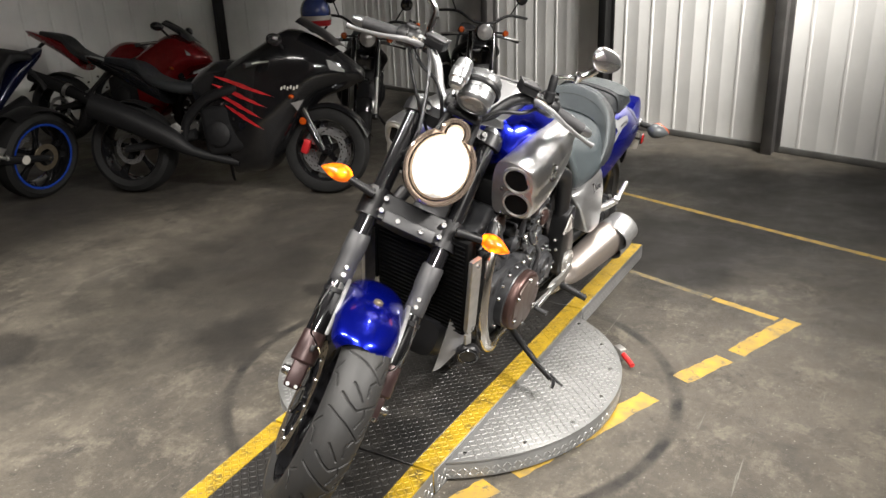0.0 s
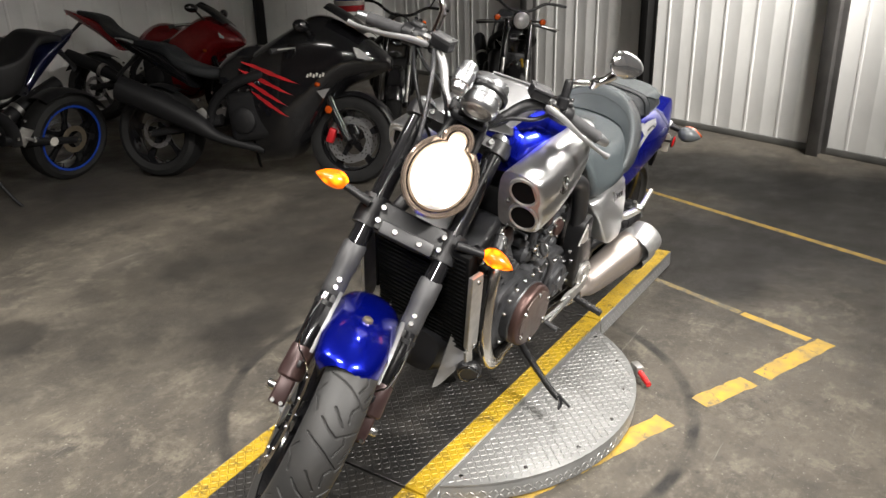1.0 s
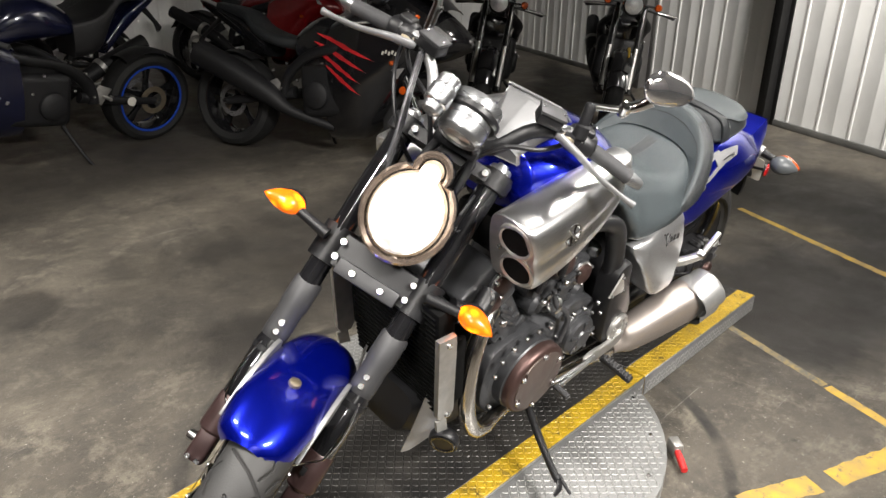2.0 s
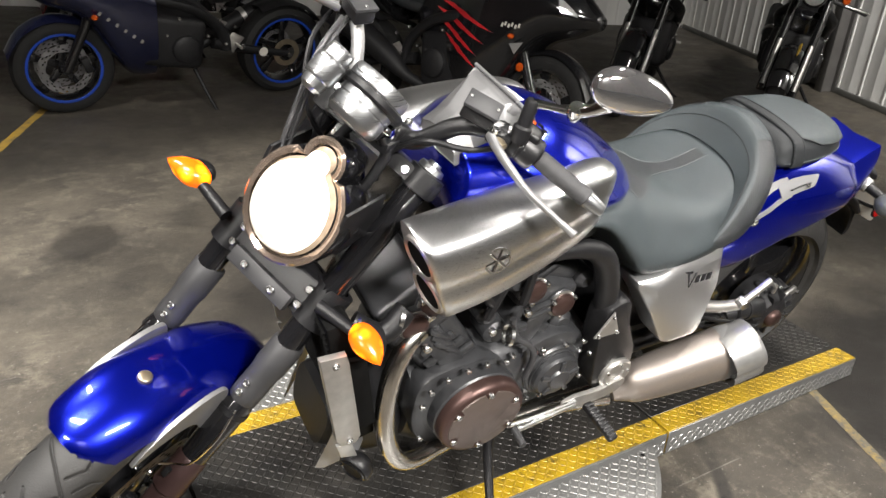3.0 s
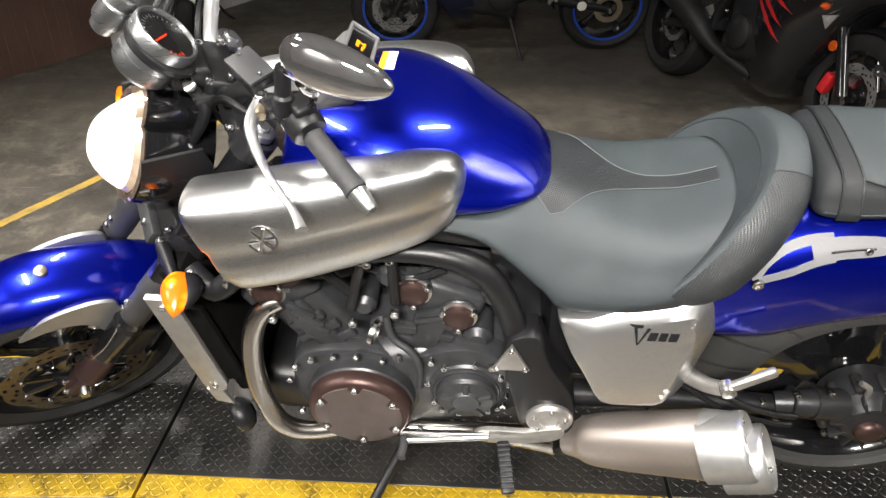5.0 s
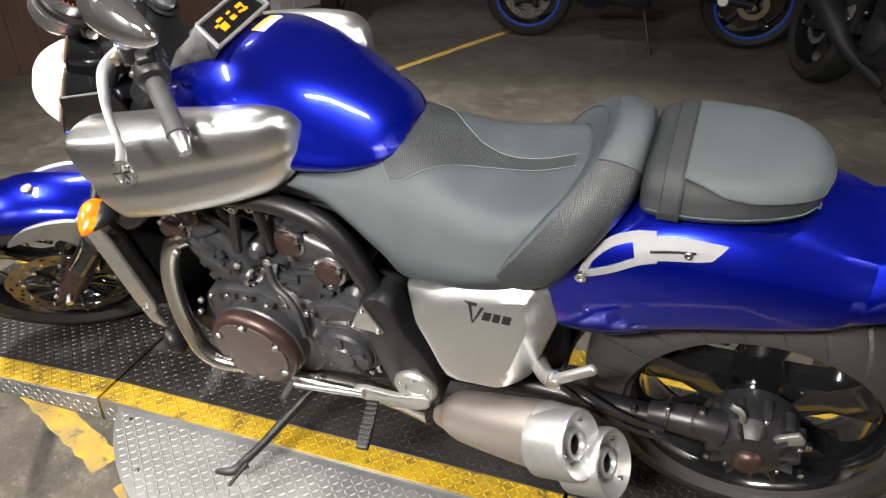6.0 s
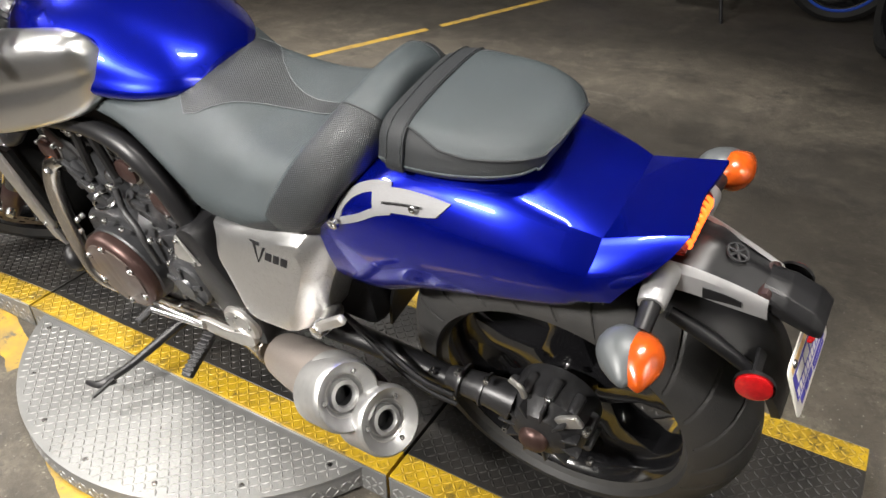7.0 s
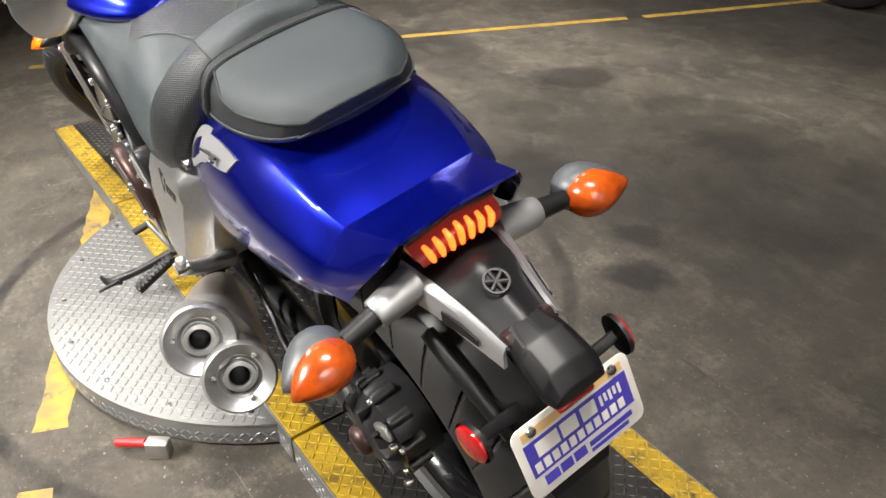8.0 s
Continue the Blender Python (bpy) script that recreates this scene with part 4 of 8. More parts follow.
part("lens_rim", grid_mesh(hl_dome(1.0, 0.93, 4), True, False), CLEARLENS, head, "moulded rim of the lens with a faint painted glow", 60, STEER)
part("lens", grid_mesh(hl_dome(0.93, 0.03, 10), True, True), LENS_ON, head, "glowing headlight lens", 60, STEER)
for sy in (1, -1):
    o = [(-0.115, 0.02), (-0.10, 0.07), (0.0, 0.06), (0.01, -0.02), (-0.03, -0.05), (-0.11, -0.03)]
    m = Matrix.Translation(hl_c + Vector((0, sy * 0.092 - 0.003, 0))) @ Matrix(((1, 0, 0, 0), (0, 0, 1, 0), (0, 1, 0, 0), (0, 0, 0, 1)))
    part("side_cover", plate(o, 0.006, m), BLACK, head, "black side cover", m=STEER)

# instrument pod and shift lamp
pod_axis = Vector((-0.62, 0, 0.78)).normalized()
pod_c = Vector((0.464, 0.012, 1.171))
PODM = STEER @ Matrix.Translation(pod_c + Vector((0, 0, -0.012))) @ Matrix.Scale(0.86, 4) @ Matrix.Translation(-pod_c)
pod = part("instrument_pod", lathe([(0, -0.040), (0.044, -0.040), (0.0455, -0.043), (0.048, -0.043), (0.050, -0.040), (0.055, -0.034), (0.0565, -0.030), (0.0565, -0.006), (0.0545, -0.005), (0.0545, -0.002), (0.0565, -0.001), (0.0565, 0.026), (0.0545, 0.027), (0.0545, 0.030), (0.061, 0.031), (0.0625, 0.034), (0.0625, 0.052), (0.060, 0.058), (0.0565, 0.058), (0.0545, 0.05)], pod_c, pod_axis, 40), TURNED, bike, "round brushed metal instrument pod", 25, PODM)
part("pod_back", lathe([(0.0, 0.020), (0.066, 0.020), (0.070, 0.026), (0.070, 0.036), (0.066, 0.040), (0.0, 0.040)], pod_c - Vector((0.012, 0, -0.004)) - pod_axis * 0.018, pod_axis, 36), BLACK, pod, "black pod surround", 25, PODM)
part("pod_bracket", join(box(0.075, 0.085, 0.05, Matrix.Translation(pod_c + Vector((-0.062, -0.004, -0.045))), 0.012, 3), box(0.05, 0.12, 0.03, Matrix.Translation(pod_c + Vector((-0.085, -0.004, -0.085))), 0.008, 2)), BLACK, bike, "black instrument bracket", m=PODM)
for sy in (1, -1):
    part("bracket_knob", lathe([(0, 0.012), (0.012, 0.010), (0.014, 0.0), (0.014, -0.012)], pod_c + Vector((-0.055, sy * 0.045, -0.040)), (0, sy, 0.2), 20), CHROME, bike, m=PODM)
    part("bracket_arm", tube([pod_c + Vector((-0.06, sy * 0.03, -0.06)), pod_c + Vector((-0.08, sy * 0.05, -0.11)), hl(sy * 0.06, 0.05, -0.08)], [0.014, 0.012, 0.010], 10, 3), BLACK, bike, m=PODM)
for q in range(7):
    part("cap_groove", lathe([(0.006 + 0.004 * q, -0.0405), (0.0075 + 0.004 * q, -0.0418), (0.009 + 0.004 * q, -0.0405)], pod_c, pod_axis, 28), CASTSILVER, pod, m=PODM)
part("dial", lathe([(0, 0.044), (0.0545, 0.044), (0.0545, 0.04)], pod_c, pod_axis, 32), BLACK, pod, "dark dial face", m=PODM)
DIALMARK = material("white dial print", (0.7, 0.7, 0.7), 0.6)
for q in range(22):
    am = radians(-40 + 260 * q / 21)
    part("dial_mark", box(0.008 if q % 3 == 0 else 0.005, 0.0016, 0.0006, frame_on(pod_c + pod_axis * 0.0446, pod_axis) @ Matrix.Rotation(am, 4, "Z") @ pose(0.043, 0, 0), 0), DIALMARK if q < 17 else RED_ON, pod, m=PODM)
part("dial_glass", lathe([(0, 0.055), (0.03, 0.0545), (0.0535, 0.052)], pod_c, pod_axis, 32), CLEAR, pod, m=PODM)
part("needle", tube([pod_c + pod_axis * 0.047, pod_c + pod_axis * 0.047 + Vector((0.02, 0.03, 0.016))], 0.0015, 6, 1), RED_ON, pod, "red needle", m=PODM)
sh_c = Vector((0.508, -0.053, 1.186))
part("shift_lamp", lathe([(0, -0.034), (0.012, -0.034), (0.019, -0.028), (0.021, -0.014), (0.0245, -0.012), (0.026, -0.008), (0.026, 0.022), (0.0245, 0.025), (0.0225, 0.026), (0.0225, 0.044), (0.0205, 0.048), (0, 0.048)], sh_c, pod_axis, 28), TURNED, bike, "brushed metal shift lamp", 25, STEER)

# handlebar, grips, levers, mirrors
bar_pts = [(0.165, 0.39, 1.095), (0.205, 0.27, 1.115), (0.235, 0.20, 1.13), (0.265, 0.13, 1.10), (0.285, 0.08, 1.03), (0.29, 0.04, 1.015)]
bar = bar_pts + [(x, -y, z) for x, y, z in reversed(bar_pts)]
part("bar_loom", tube([(0.232, 0.205, 1.128), (0.263, 0.135, 1.100), (0.284, 0.085, 1.035), (0.290, 0.045, 1.016)], 0.017, 12, 5), BLACK, bike, "black sleeve round the handlebar", m=BARS)
part("handlebar", tube(bar, 0.0125, 14, 5), SILVER, bike, "silver tubular handlebar", m=BARS)
for sy in (1, -1):
    def P(x, y, z):
        return Vector((x, sy * y, z))
    d = (P(0.165, 0.39, 1.095) - P(0.205, 0.27, 1.115)).normalized()
    part("grip", lathe([(0.013, 0), (0.0165, 0.002)] + [(0.0165 + 0.0008 * (i % 2), 0.006 + 0.0045 * i) for i in range(24)] + [(0.018, 0.116), (0.013, 0.118)], P(0.205, 0.27, 1.115), d, 20), GRIP, bike, "ribbed black rubber grip", m=BARS)
    part("bar_end", lathe([(0, 0.158), (0.010, 0.156), (0.0125, 0.15), (0.0155, 0.122), (0.0155, 0.118)], P(0.205, 0.27, 1.115), d, 18), TURNED, bike, "turned metal bar end", m=BARS)
    hx = (P(0.222, 0.205, 1.122) - P(0.206, 0.268, 1.1155)).normalized()
    swo = part("switch_housing", lathe([(0.014, -0.004), (0.026, 0.0), (0.029, 0.006), (0.029, 0.030), (0.0275, 0.032), (0.0275, 0.035), (0.030, 0.037), (0.030, 0.060), (0.026, 0.066), (0.014, 0.068)], P(0.206, 0.268, 1.1155), hx, 28), BLACK, bike, "black switch housing", m=BARS)
    part("switch_block", box(0.034, 0.040, 0.022, pose(0.214, sy * 0.238, 1.146, 0, 8, sy * 14), 0.007, 3), BLACK, swo, m=BARS)
    for q in range(3):
        part("button", lathe([(0, 0.005), (0.0055, 0.004), (0.0065, 0)], P(0.203 - 0.006 * (q % 2), 0.226 + 0.013 * q, 1.158), (-0.4, 0, 1), 12), GLOSSBLACK if q else AMBER, swo, m=BARS)
    part("housing_screw", bolt(P(0.236, 0.240, 1.128), (0.6, 0, 0.8), 0.005, 0.004), BOLT, swo, m=BARS)
    part("lever_perch", join(box(0.036, 0.044, 0.026, pose(0.248, sy * 0.200, 1.122, 0, 0, sy * 20), 0.006), tube([P(0.222, 0.188, 1.124), P(0.262, 0.198, 1.122)], 0.014, 12, 1)), BLACK, bike, "black lever perch", m=BARS)
    part("lever_adjuster", lathe([(0, 0.012), (0.009, 0.010), (0.010, 0.0), (0.008, -0.01)], P(0.268, 0.214, 1.122), (0.3, sy, 0), 14), GOLD, bike, "brass-coloured lever adjuster", m=BARS)
    rs = part("fluid_reservoir", box(0.040, 0.062, 0.026, pose(0.266, sy * 0.152, 1.143, 0, 12, sy * 22), 0.005, 3), BLACK, bike, "black fluid reservoir", m=BARS)
    part("reservoir_lid", box(0.044, 0.066, 0.007, pose(0.266, sy * 0.152, 1.143, 0, 12, sy * 22) @ pose(0, 0, 0.0165), 0.002, 2), SLEEVE, rs, "dark grey reservoir lid", m=BARS)
    for q in (-1, 1):
        part("lid_screw", bolt((pose(0.266, sy * 0.152, 1.143, 0, 12, sy * 22) @ pose(0, q * 0.026, 0.020)).translation, (0.2, 0, 1), 0.0035, 0.003), BOLT, rs, m=BARS)
    part("bar_clip", tube([P(0.245, 0.165, 1.105), P(0.245, 0.165, 1.14)], 0.017, 14, 1), BLACK, bike, m=BARS)
    part("control_cable", tube([P(0.232, 0.21, 1.10), P(0.27, 0.17, 1.075), P(0.30, 0.10, 1.05), P(0.31, 0.05, 0.98), P(0.27, 0.04, 0.90)], 0.0055, 8, 6), BLACK, bike, m=BARS)
    lever = part("lever", tube([P(0.262, 0.19, 1.12), P(0.288, 0.24, 1.118), P(0.283, 0.31, 1.098), P(0.262, 0.38, 1.082), P(0.258, 0.415, 1.078)], [0.012, 0.0105, 0.008, 0.0072, 0.0105], 12, 5, 0.75), SATIN, bike, "silver lever", m=BARS)
    if sy > 0:
        continue
    part("mirror_stem", tube([P(0.23, 0.185, 1.13), P(0.225, 0.19, 1.19), P(0.222, 0.20, 1.222), P(0.224, 0.25, 1.25), P(0.227, 0.30, 1.270)], [0.011, 0.011, 0.010, 0.008, 0.009], 12, 4), CHROME, bike, "chrome mirror stem", m=BARS)
    mc = P(0.200, 0.338, 1.298)
    mir = bmesh.new()
    bmesh.ops.create_uvsphere(mir, u_segments=32, v_segments=16, radius=1.0)
    bmesh.ops.scale(mir, vec=(0.028, 0.092, 0.038), verts=mir.verts)
    for v in mir.verts:
        if v.co.x < -0.004:
            v.co.x = -0.004
    mir.transform(Matrix.Translation(mc) @ Euler((radians(sy * 10), radians(-12), radians(sy * 36))).to_matrix().to_4x4())
    part("mirror", mir, MIRRORBACK, bike, "oval chrome mirror", m=BARS)
    part("perch_bolt", bolt(P(0.222, 0.187, 1.2), (0, 0, 1), 0.01, 0.01), CHROME, bike, m=BARS)


# left mirror on its short stem
part("mirror_perch", join(lathe([(0, 0.046), (0.010, 0.045), (0.012, 0.040), (0.012, 0.0), (0.016, -0.004), (0.016, -0.03), (0, -0.03)], (0.112, 0.178, 1.084), (-0.15, 0.0, 1), 20)), BLACK, bike, "black mirror perch")
part("mirror_stem", tube([(0.104, 0.178, 1.122), (0.088, 0.194, 1.124), (0.066, 0.218, 1.126)], [0.0085, 0.007, 0.0075], 12, 3), CHROME, bike, "chrome mirror stem")
part("mirror_knuckle", join(lathe([(0, 0.018), (0.012, 0.015), (0.014, 0.0), (0.010, -0.016), (0, -0.018)], (0.058, 0.228, 1.128), (0.3, 0.4, 0.8), 18), tube([(0.058, 0.228, 1.130), (0.046, 0.250, 1.142), (0.034, 0.268, 1.160)], [0.011, 0.010, 0.013], 14, 3)), CHROME, bike, "chrome mirror knuckle")
mir = bmesh.new()
bmesh.ops.create_uvsphere(mir, u_segments=40, v_segments=20, radius=1.0)
for v in mir.verts:
    u = v.co.y
    v.co.z *= 0.034 * (1 - 0.24 * u)
    v.co.y = 0.076 * math.copysign(abs(u) ** 0.85, u)
    v.co.x = max(v.co.x * 0.024, -0.004)
along, out = Vector((-0.95, 0.22, -0.22)).normalized(), Vector((0.22, 0.96, 0.16))
out = (out - along * out.dot(along)).normalized()
MIRROR = Matrix.Translation((0.004, 0.282, 1.184)) @ Matrix((out, along, out.cross(along))).transposed().to_4x4()
part("mirror", mir, MIRRORBACK, bike, "oval chrome mirror", m=MIRROR)


def drop_shape(c, ax, length, r, f0, f1, n=20, up=(0, 0, 1), flat=0.8):
    """Part of a drop-shaped lamp body between the fractions f0 and f1 along its length."""
    prof = []
    for i in range(13):
        f = f0 + (f1 - f0) * i / 12
        rad = r * math.sin(math.pi * min(1, max(0, f)) ** 0.75) ** 0.8
        prof.append((max(rad, 0.0), (f - 0.5) * length))
    if f0 > 0.001:
        prof = [(0, prof[0][1])] + prof
    if f1 < 0.999:
        prof = prof + [(0, prof[-1][1])]
    bm = lathe(prof, (0, 0, 0), (0, 0, 1), n)
    bmesh.ops.scale(bm, vec=(1, flat, 1), verts=bm.verts)
    bm.transform(frame_on(c, ax, up))
    return bm


for sy in (1, -1):
    b0, c0 = Vector((0.505, sy * 0.125, 0.800)), Vector((0.496, sy * 0.238, 0.812))
    part("signal_stalk", tube([b0, b0.lerp(c0, 0.75)], [0.0135, 0.0105], 12, 1), BLACK, bike, "black signal stalk", m=STEER)
    dr = Vector((0.35, sy * 1.0, 0.0)).normalized()
    part("signal_body", drop_shape(c0 - Vector((0.014, 0, 0)), dr, 0.078, 0.026, 0.0, 1.0), BLACK, bike, m=STEER)
    part("signal_lens", drop_shape(c0 + Vector((0.004, sy * 0.002, 0)), dr, 0.094, 0.030, 0.0, 1.0), AMBER_ON, bike, "glowing amber turn signal lens", m=STEER)

BRAID = material("braided steel hose", (0.10, 0.10, 0.105), 0.35, 0.7, vary=0.3, scale=400, bump=0.4, bump_scale=900)
for k, off in enumerate((0.0, 0.018)):
    part("braided_hose", tube([(0.265 + off, -0.165, 1.12), (0.33 + off, -0.14, 1.08), (0.375 + off, -0.11, 1.0), (0.40 + off, -0.085, 0.90), (0.42, -0.05, 0.80)], 0.0055, 8, 6), BRAID, bike, "braided steel brake hose", m=BARS)
part("throttle_cable", tube([(0.225, -0.225, 1.10), (0.31, -0.19, 1.06), (0.35, -0.12, 0.98), (0.30, -0.05, 0.90)], 0.005, 8, 6), BLACK, bike, m=BARS)
part("bar_clamp", box(0.06, 0.12, 0.04, pose(0.292, 0, 1.02, 0, -20, 0), 0.01, 3), BLACK, bike, "black bar clamp", m=BARS)
for sy in (1, -1):
    for x in (0.275, 0.312):
        part("bolt", bolt((x, sy * 0.045, 1.042), (-0.3, 0, 1), 0.008, 0.008), BOLT, bike, m=BARS)
    part("fork_cap", lathe([(0, 0.016), (0.012, 0.016), (0.014, 0.010), (0.024, 0.008), (0.026, 0.0), (0.026, -0.01)], fork(-0.327, sy * 0.112, 0.030), AXIS, 24), TURNED, bike, "metal fork cap", m=STEER)
    part("lamp_bracket", tube([fork(-0.16, sy * 0.09, 0.02), hl(sy * 0.088, 0.02, -0.05)], [0.012, 0.010], 10, 1), BLACK, bike, m=STEER)
    part("lever_pivot", bolt((0.262, sy * 0.192, 1.132), (0, 0, 1), 0.009, 0.006), BOLT, bike, m=BARS)

# tank cover: sections from front to back, each from the top down the left side
tank = [
    [(0.15, 0, 0.978), (0.15, 0.06, 0.973), (0.15, 0.105, 0.948), (0.16, 0.125, 0.90), (0.17, 0.115, 0.86), (0.16, 0.0, 0.83)],
    [(0.08, 0, 1.010), (0.08, 0.075, 1.003), (0.08, 0.135, 0.972), (0.08, 0.160, 0.925), (0.09, 0.150, 0.87), (0.09, 0.0, 0.82)],
    [(-0.02, 0, 1.022), (-0.02, 0.085, 1.014), (-0.02, 0.150, 0.978), (-0.02, 0.180, 0.925), (-0.02, 0.170, 0.87), (-0.02, 0.0, 0.80)],
    [(-0.115, 0, 0.996), (-0.115, 0.078, 0.988), (-0.115, 0.138, 0.955), (-0.115, 0.170, 0.912), (-0.115, 0.168, 0.86), (-0.115, 0.0, 0.79)],
    [(-0.198, 0, 0.950), (-0.198, 0.058, 0.943), (-0.198, 0.108, 0.918), (-0.198, 0.140, 0.888), (-0.198, 0.145, 0.853), (-0.198, 0.0, 0.79)],
    [(-0.258, 0, 0.908), (-0.258, 0.044, 0.903), (-0.258, 0.078, 0.890), (-0.258, 0.104, 0.872), (-0.258, 0.105, 0.85), (-0.258, 0.0, 0.80)],
    [(-0.288, 0, 0.876), (-0.288, 0.025, 0.873), (-0.288, 0.045, 0.867), (-0.288, 0.06, 0.861), (-0.288, 0.06, 0.85), (-0.288, 0.0, 0.81)],
]
tank_bm = skin(tank, 6, 5)
tank_tree = BVHTree.FromBMesh(tank_bm)
part("tank_cover", tank_bm, BLUE, bike, "glossy metallic blue tank cover", 60)
# small printed sticker behind the display
LABEL = material("white sticker", (0.72, 0.72, 0.70), 0.5, vary=0.1, scale=60)
LABELMARK = material("orange sticker band", (0.80, 0.36, 0.02), 0.5, vary=0.1, scale=60)
on_tank = lambda x, y, lift: tank_tree.ray_cast(Vector((x, y, 2)), Vector((0, 0, -1)))[0] + Vector((0, 0, lift))
stick = part("sticker", grid_mesh([[on_tank(x, -0.070 + 0.0057 * k, 0.0016) for k in range(13)] for x in (-0.020, -0.016, -0.012, -0.008, -0.004)]), LABEL, bike, "small white and orange sticker")
part("sticker_band", grid_mesh([[on_tank(x, -0.070 + 0.0057 * k, 0.0016) for k in range(13)] for x in (-0.004, 0.0, 0.004, 0.007)]), LABELMARK, stick, "orange band")
for q in range(3):
    part("print_line", grid_mesh([[on_tank(x, -0.064 + 0.0062 * k, 0.0024) for k in range(10)] for x in (-0.018 + 0.0045 * q, -0.0165 + 0.0045 * q)]), SLEEVE, stick)

# centre scoop with the small display
scoop = [
    [(0.190, 0, 1.012), (0.190, 0.030, 1.008), (0.185, 0.066, 0.992), (0.185, 0.072, 0.972), (0.185, 0.0, 0.965)],
    [(0.15, 0, 1.036), (0.15, 0.034, 1.030), (0.15, 0.076, 1.004), (0.15, 0.080, 0.985), (0.15, 0.0, 0.98)],
    [(0.075, 0, 1.085), (0.075, 0.064, 1.081), (0.080, 0.083, 1.040), (0.09, 0.086, 1.000), (0.09, 0.0, 0.99)],
    [(0.052, 0, 1.088), (0.052, 0.070, 1.086), (0.030, 0.086, 1.056), (0.020, 0.084, 1.010), (0.02, 0.0, 1.0)],
]
scoop = [[(0.058 + (x - 0.058) * 0.78, y, z) for x, y, z in r] for r in scoop]
before_scoop = set(bpy.data.objects)
sc_bm = skin(scoop, 1, 1)
bmesh.ops.bevel(sc_bm, geom=sc_bm.edges[:], offset=0.003, segments=2, affect="EDGES", profile=0.6)
sc = part("centre_scoop", sc_bm, SATIN, bike, "silver wedge-shaped scoop over the tank", 25)
PANEL = Matrix.Translation((0.0375, 0, 1.0735)) @ Matrix.Rotation(radians(-40), 4, "Y")
part("display_bed", plate([(-0.024, -0.084), (0.024, -0.074), (0.024, 0.074), (-0.024, 0.084)], 0.020, PANEL @ pose(0, 0, -0.022), 0.003), SATIN, sc, "silver display surround")
rimpts = [PANEL @ Vector(p) for p in ((-0.026, -0.086, 0), (0.025, -0.076, 0.002), (0.025, 0.076, 0.002), (-0.026, 0.086, 0), (-0.026, -0.086, 0))]
for a, b in zip(rimpts, rimpts[1:]):
    part("display_frame", tube([a, a.lerp(b, 0.5), b], 0.0036, 10, 1), SATIN, sc, "silver display frame")
part("display", plate([(-0.0215, -0.074), (0.0215, -0.066), (0.0215, 0.066), (-0.0215, 0.074)], 0.003, PANEL @ pose(0, 0, -0.002), 0.001), GLOSSBLACK, sc, "black display panel")
GLYPH = glowing("amber display", (1.0, 0.35, 0.02), 1.5, (0.3, 0.1, 0.0))
for u, v, w, h in ((0.006, -0.030, 0.006, 0.018), (-0.004, -0.022, 0.004, 0.010), (0.0, -0.036, 0.008, 0.003), (-0.006, -0.034, 0.004, 0.014), (0.008, 0.002, 0.004, 0.010), (-0.004, 0.002, 0.008, 0.014), (0.008, 0.030, 0.005, 0.016), (-0.006, 0.034, 0.013, 0.018), (0.002, 0.046, 0.004, 0.010)):
    part("readout", box(w, h, 0.001, PANEL @ pose(u, v, 0.0016), 0), GLYPH, sc)
for ob_ in set(bpy.data.objects) - before_scoop:
    ob_.data.transform(Matrix.Translation((0.0, 0.0, -0.024)))

# side intakes
def intake_ring(x, cz, h, w, y0, lean):
    """One section of the intake: flat inside at y0, bulging outside in two lobes."""
    pts = []
    for y, z in ((0.12, 0.40), (0.46, 0.48), (0.80, 0.45), (0.93, 0.36), (0.99, 0.14), (0.955, 0.0), (0.99, -0.16), (0.90, -0.38), (0.74, -0.48), (0.35, -0.52), (0.0, -0.5), (-0.02, 0.0)):
        pts.append((x + lean * z * h, y0 + w * y, cz + h * z))
    return pts


irings = [
    intake_ring(0.262, 0.822, 0.185, 0.128, 0.125, 0.40),
    intake_ring(0.245, 0.826, 0.190, 0.136, 0.125, 0.38),
    intake_ring(0.16, 0.846, 0.186, 0.136, 0.125, 0.32),
    intake_ring(0.06, 0.870, 0.180, 0.124, 0.125, 0.22),
    intake_ring(-0.03, 0.890, 0.172, 0.106, 0.125, 0.08),
    intake_ring(-0.09, 0.902, 0.156, 0.088, 0.125, -0.02),
    intake_ring(-0.125, 0.909, 0.124, 0.066, 0.126, -0.04),
    intake_ring(-0.142, 0.912, 0.078, 0.042, 0.128, -0.04),
    intake_ring(-0.148, 0.913, 0.030, 0.018, 0.130, 0.0),
]
body = grid_mesh(smooth_grid(irings, 5, 4, True), True, False)
both("side_intake", body, BRUSHED, bike, "brushed aluminium side intake", 50)
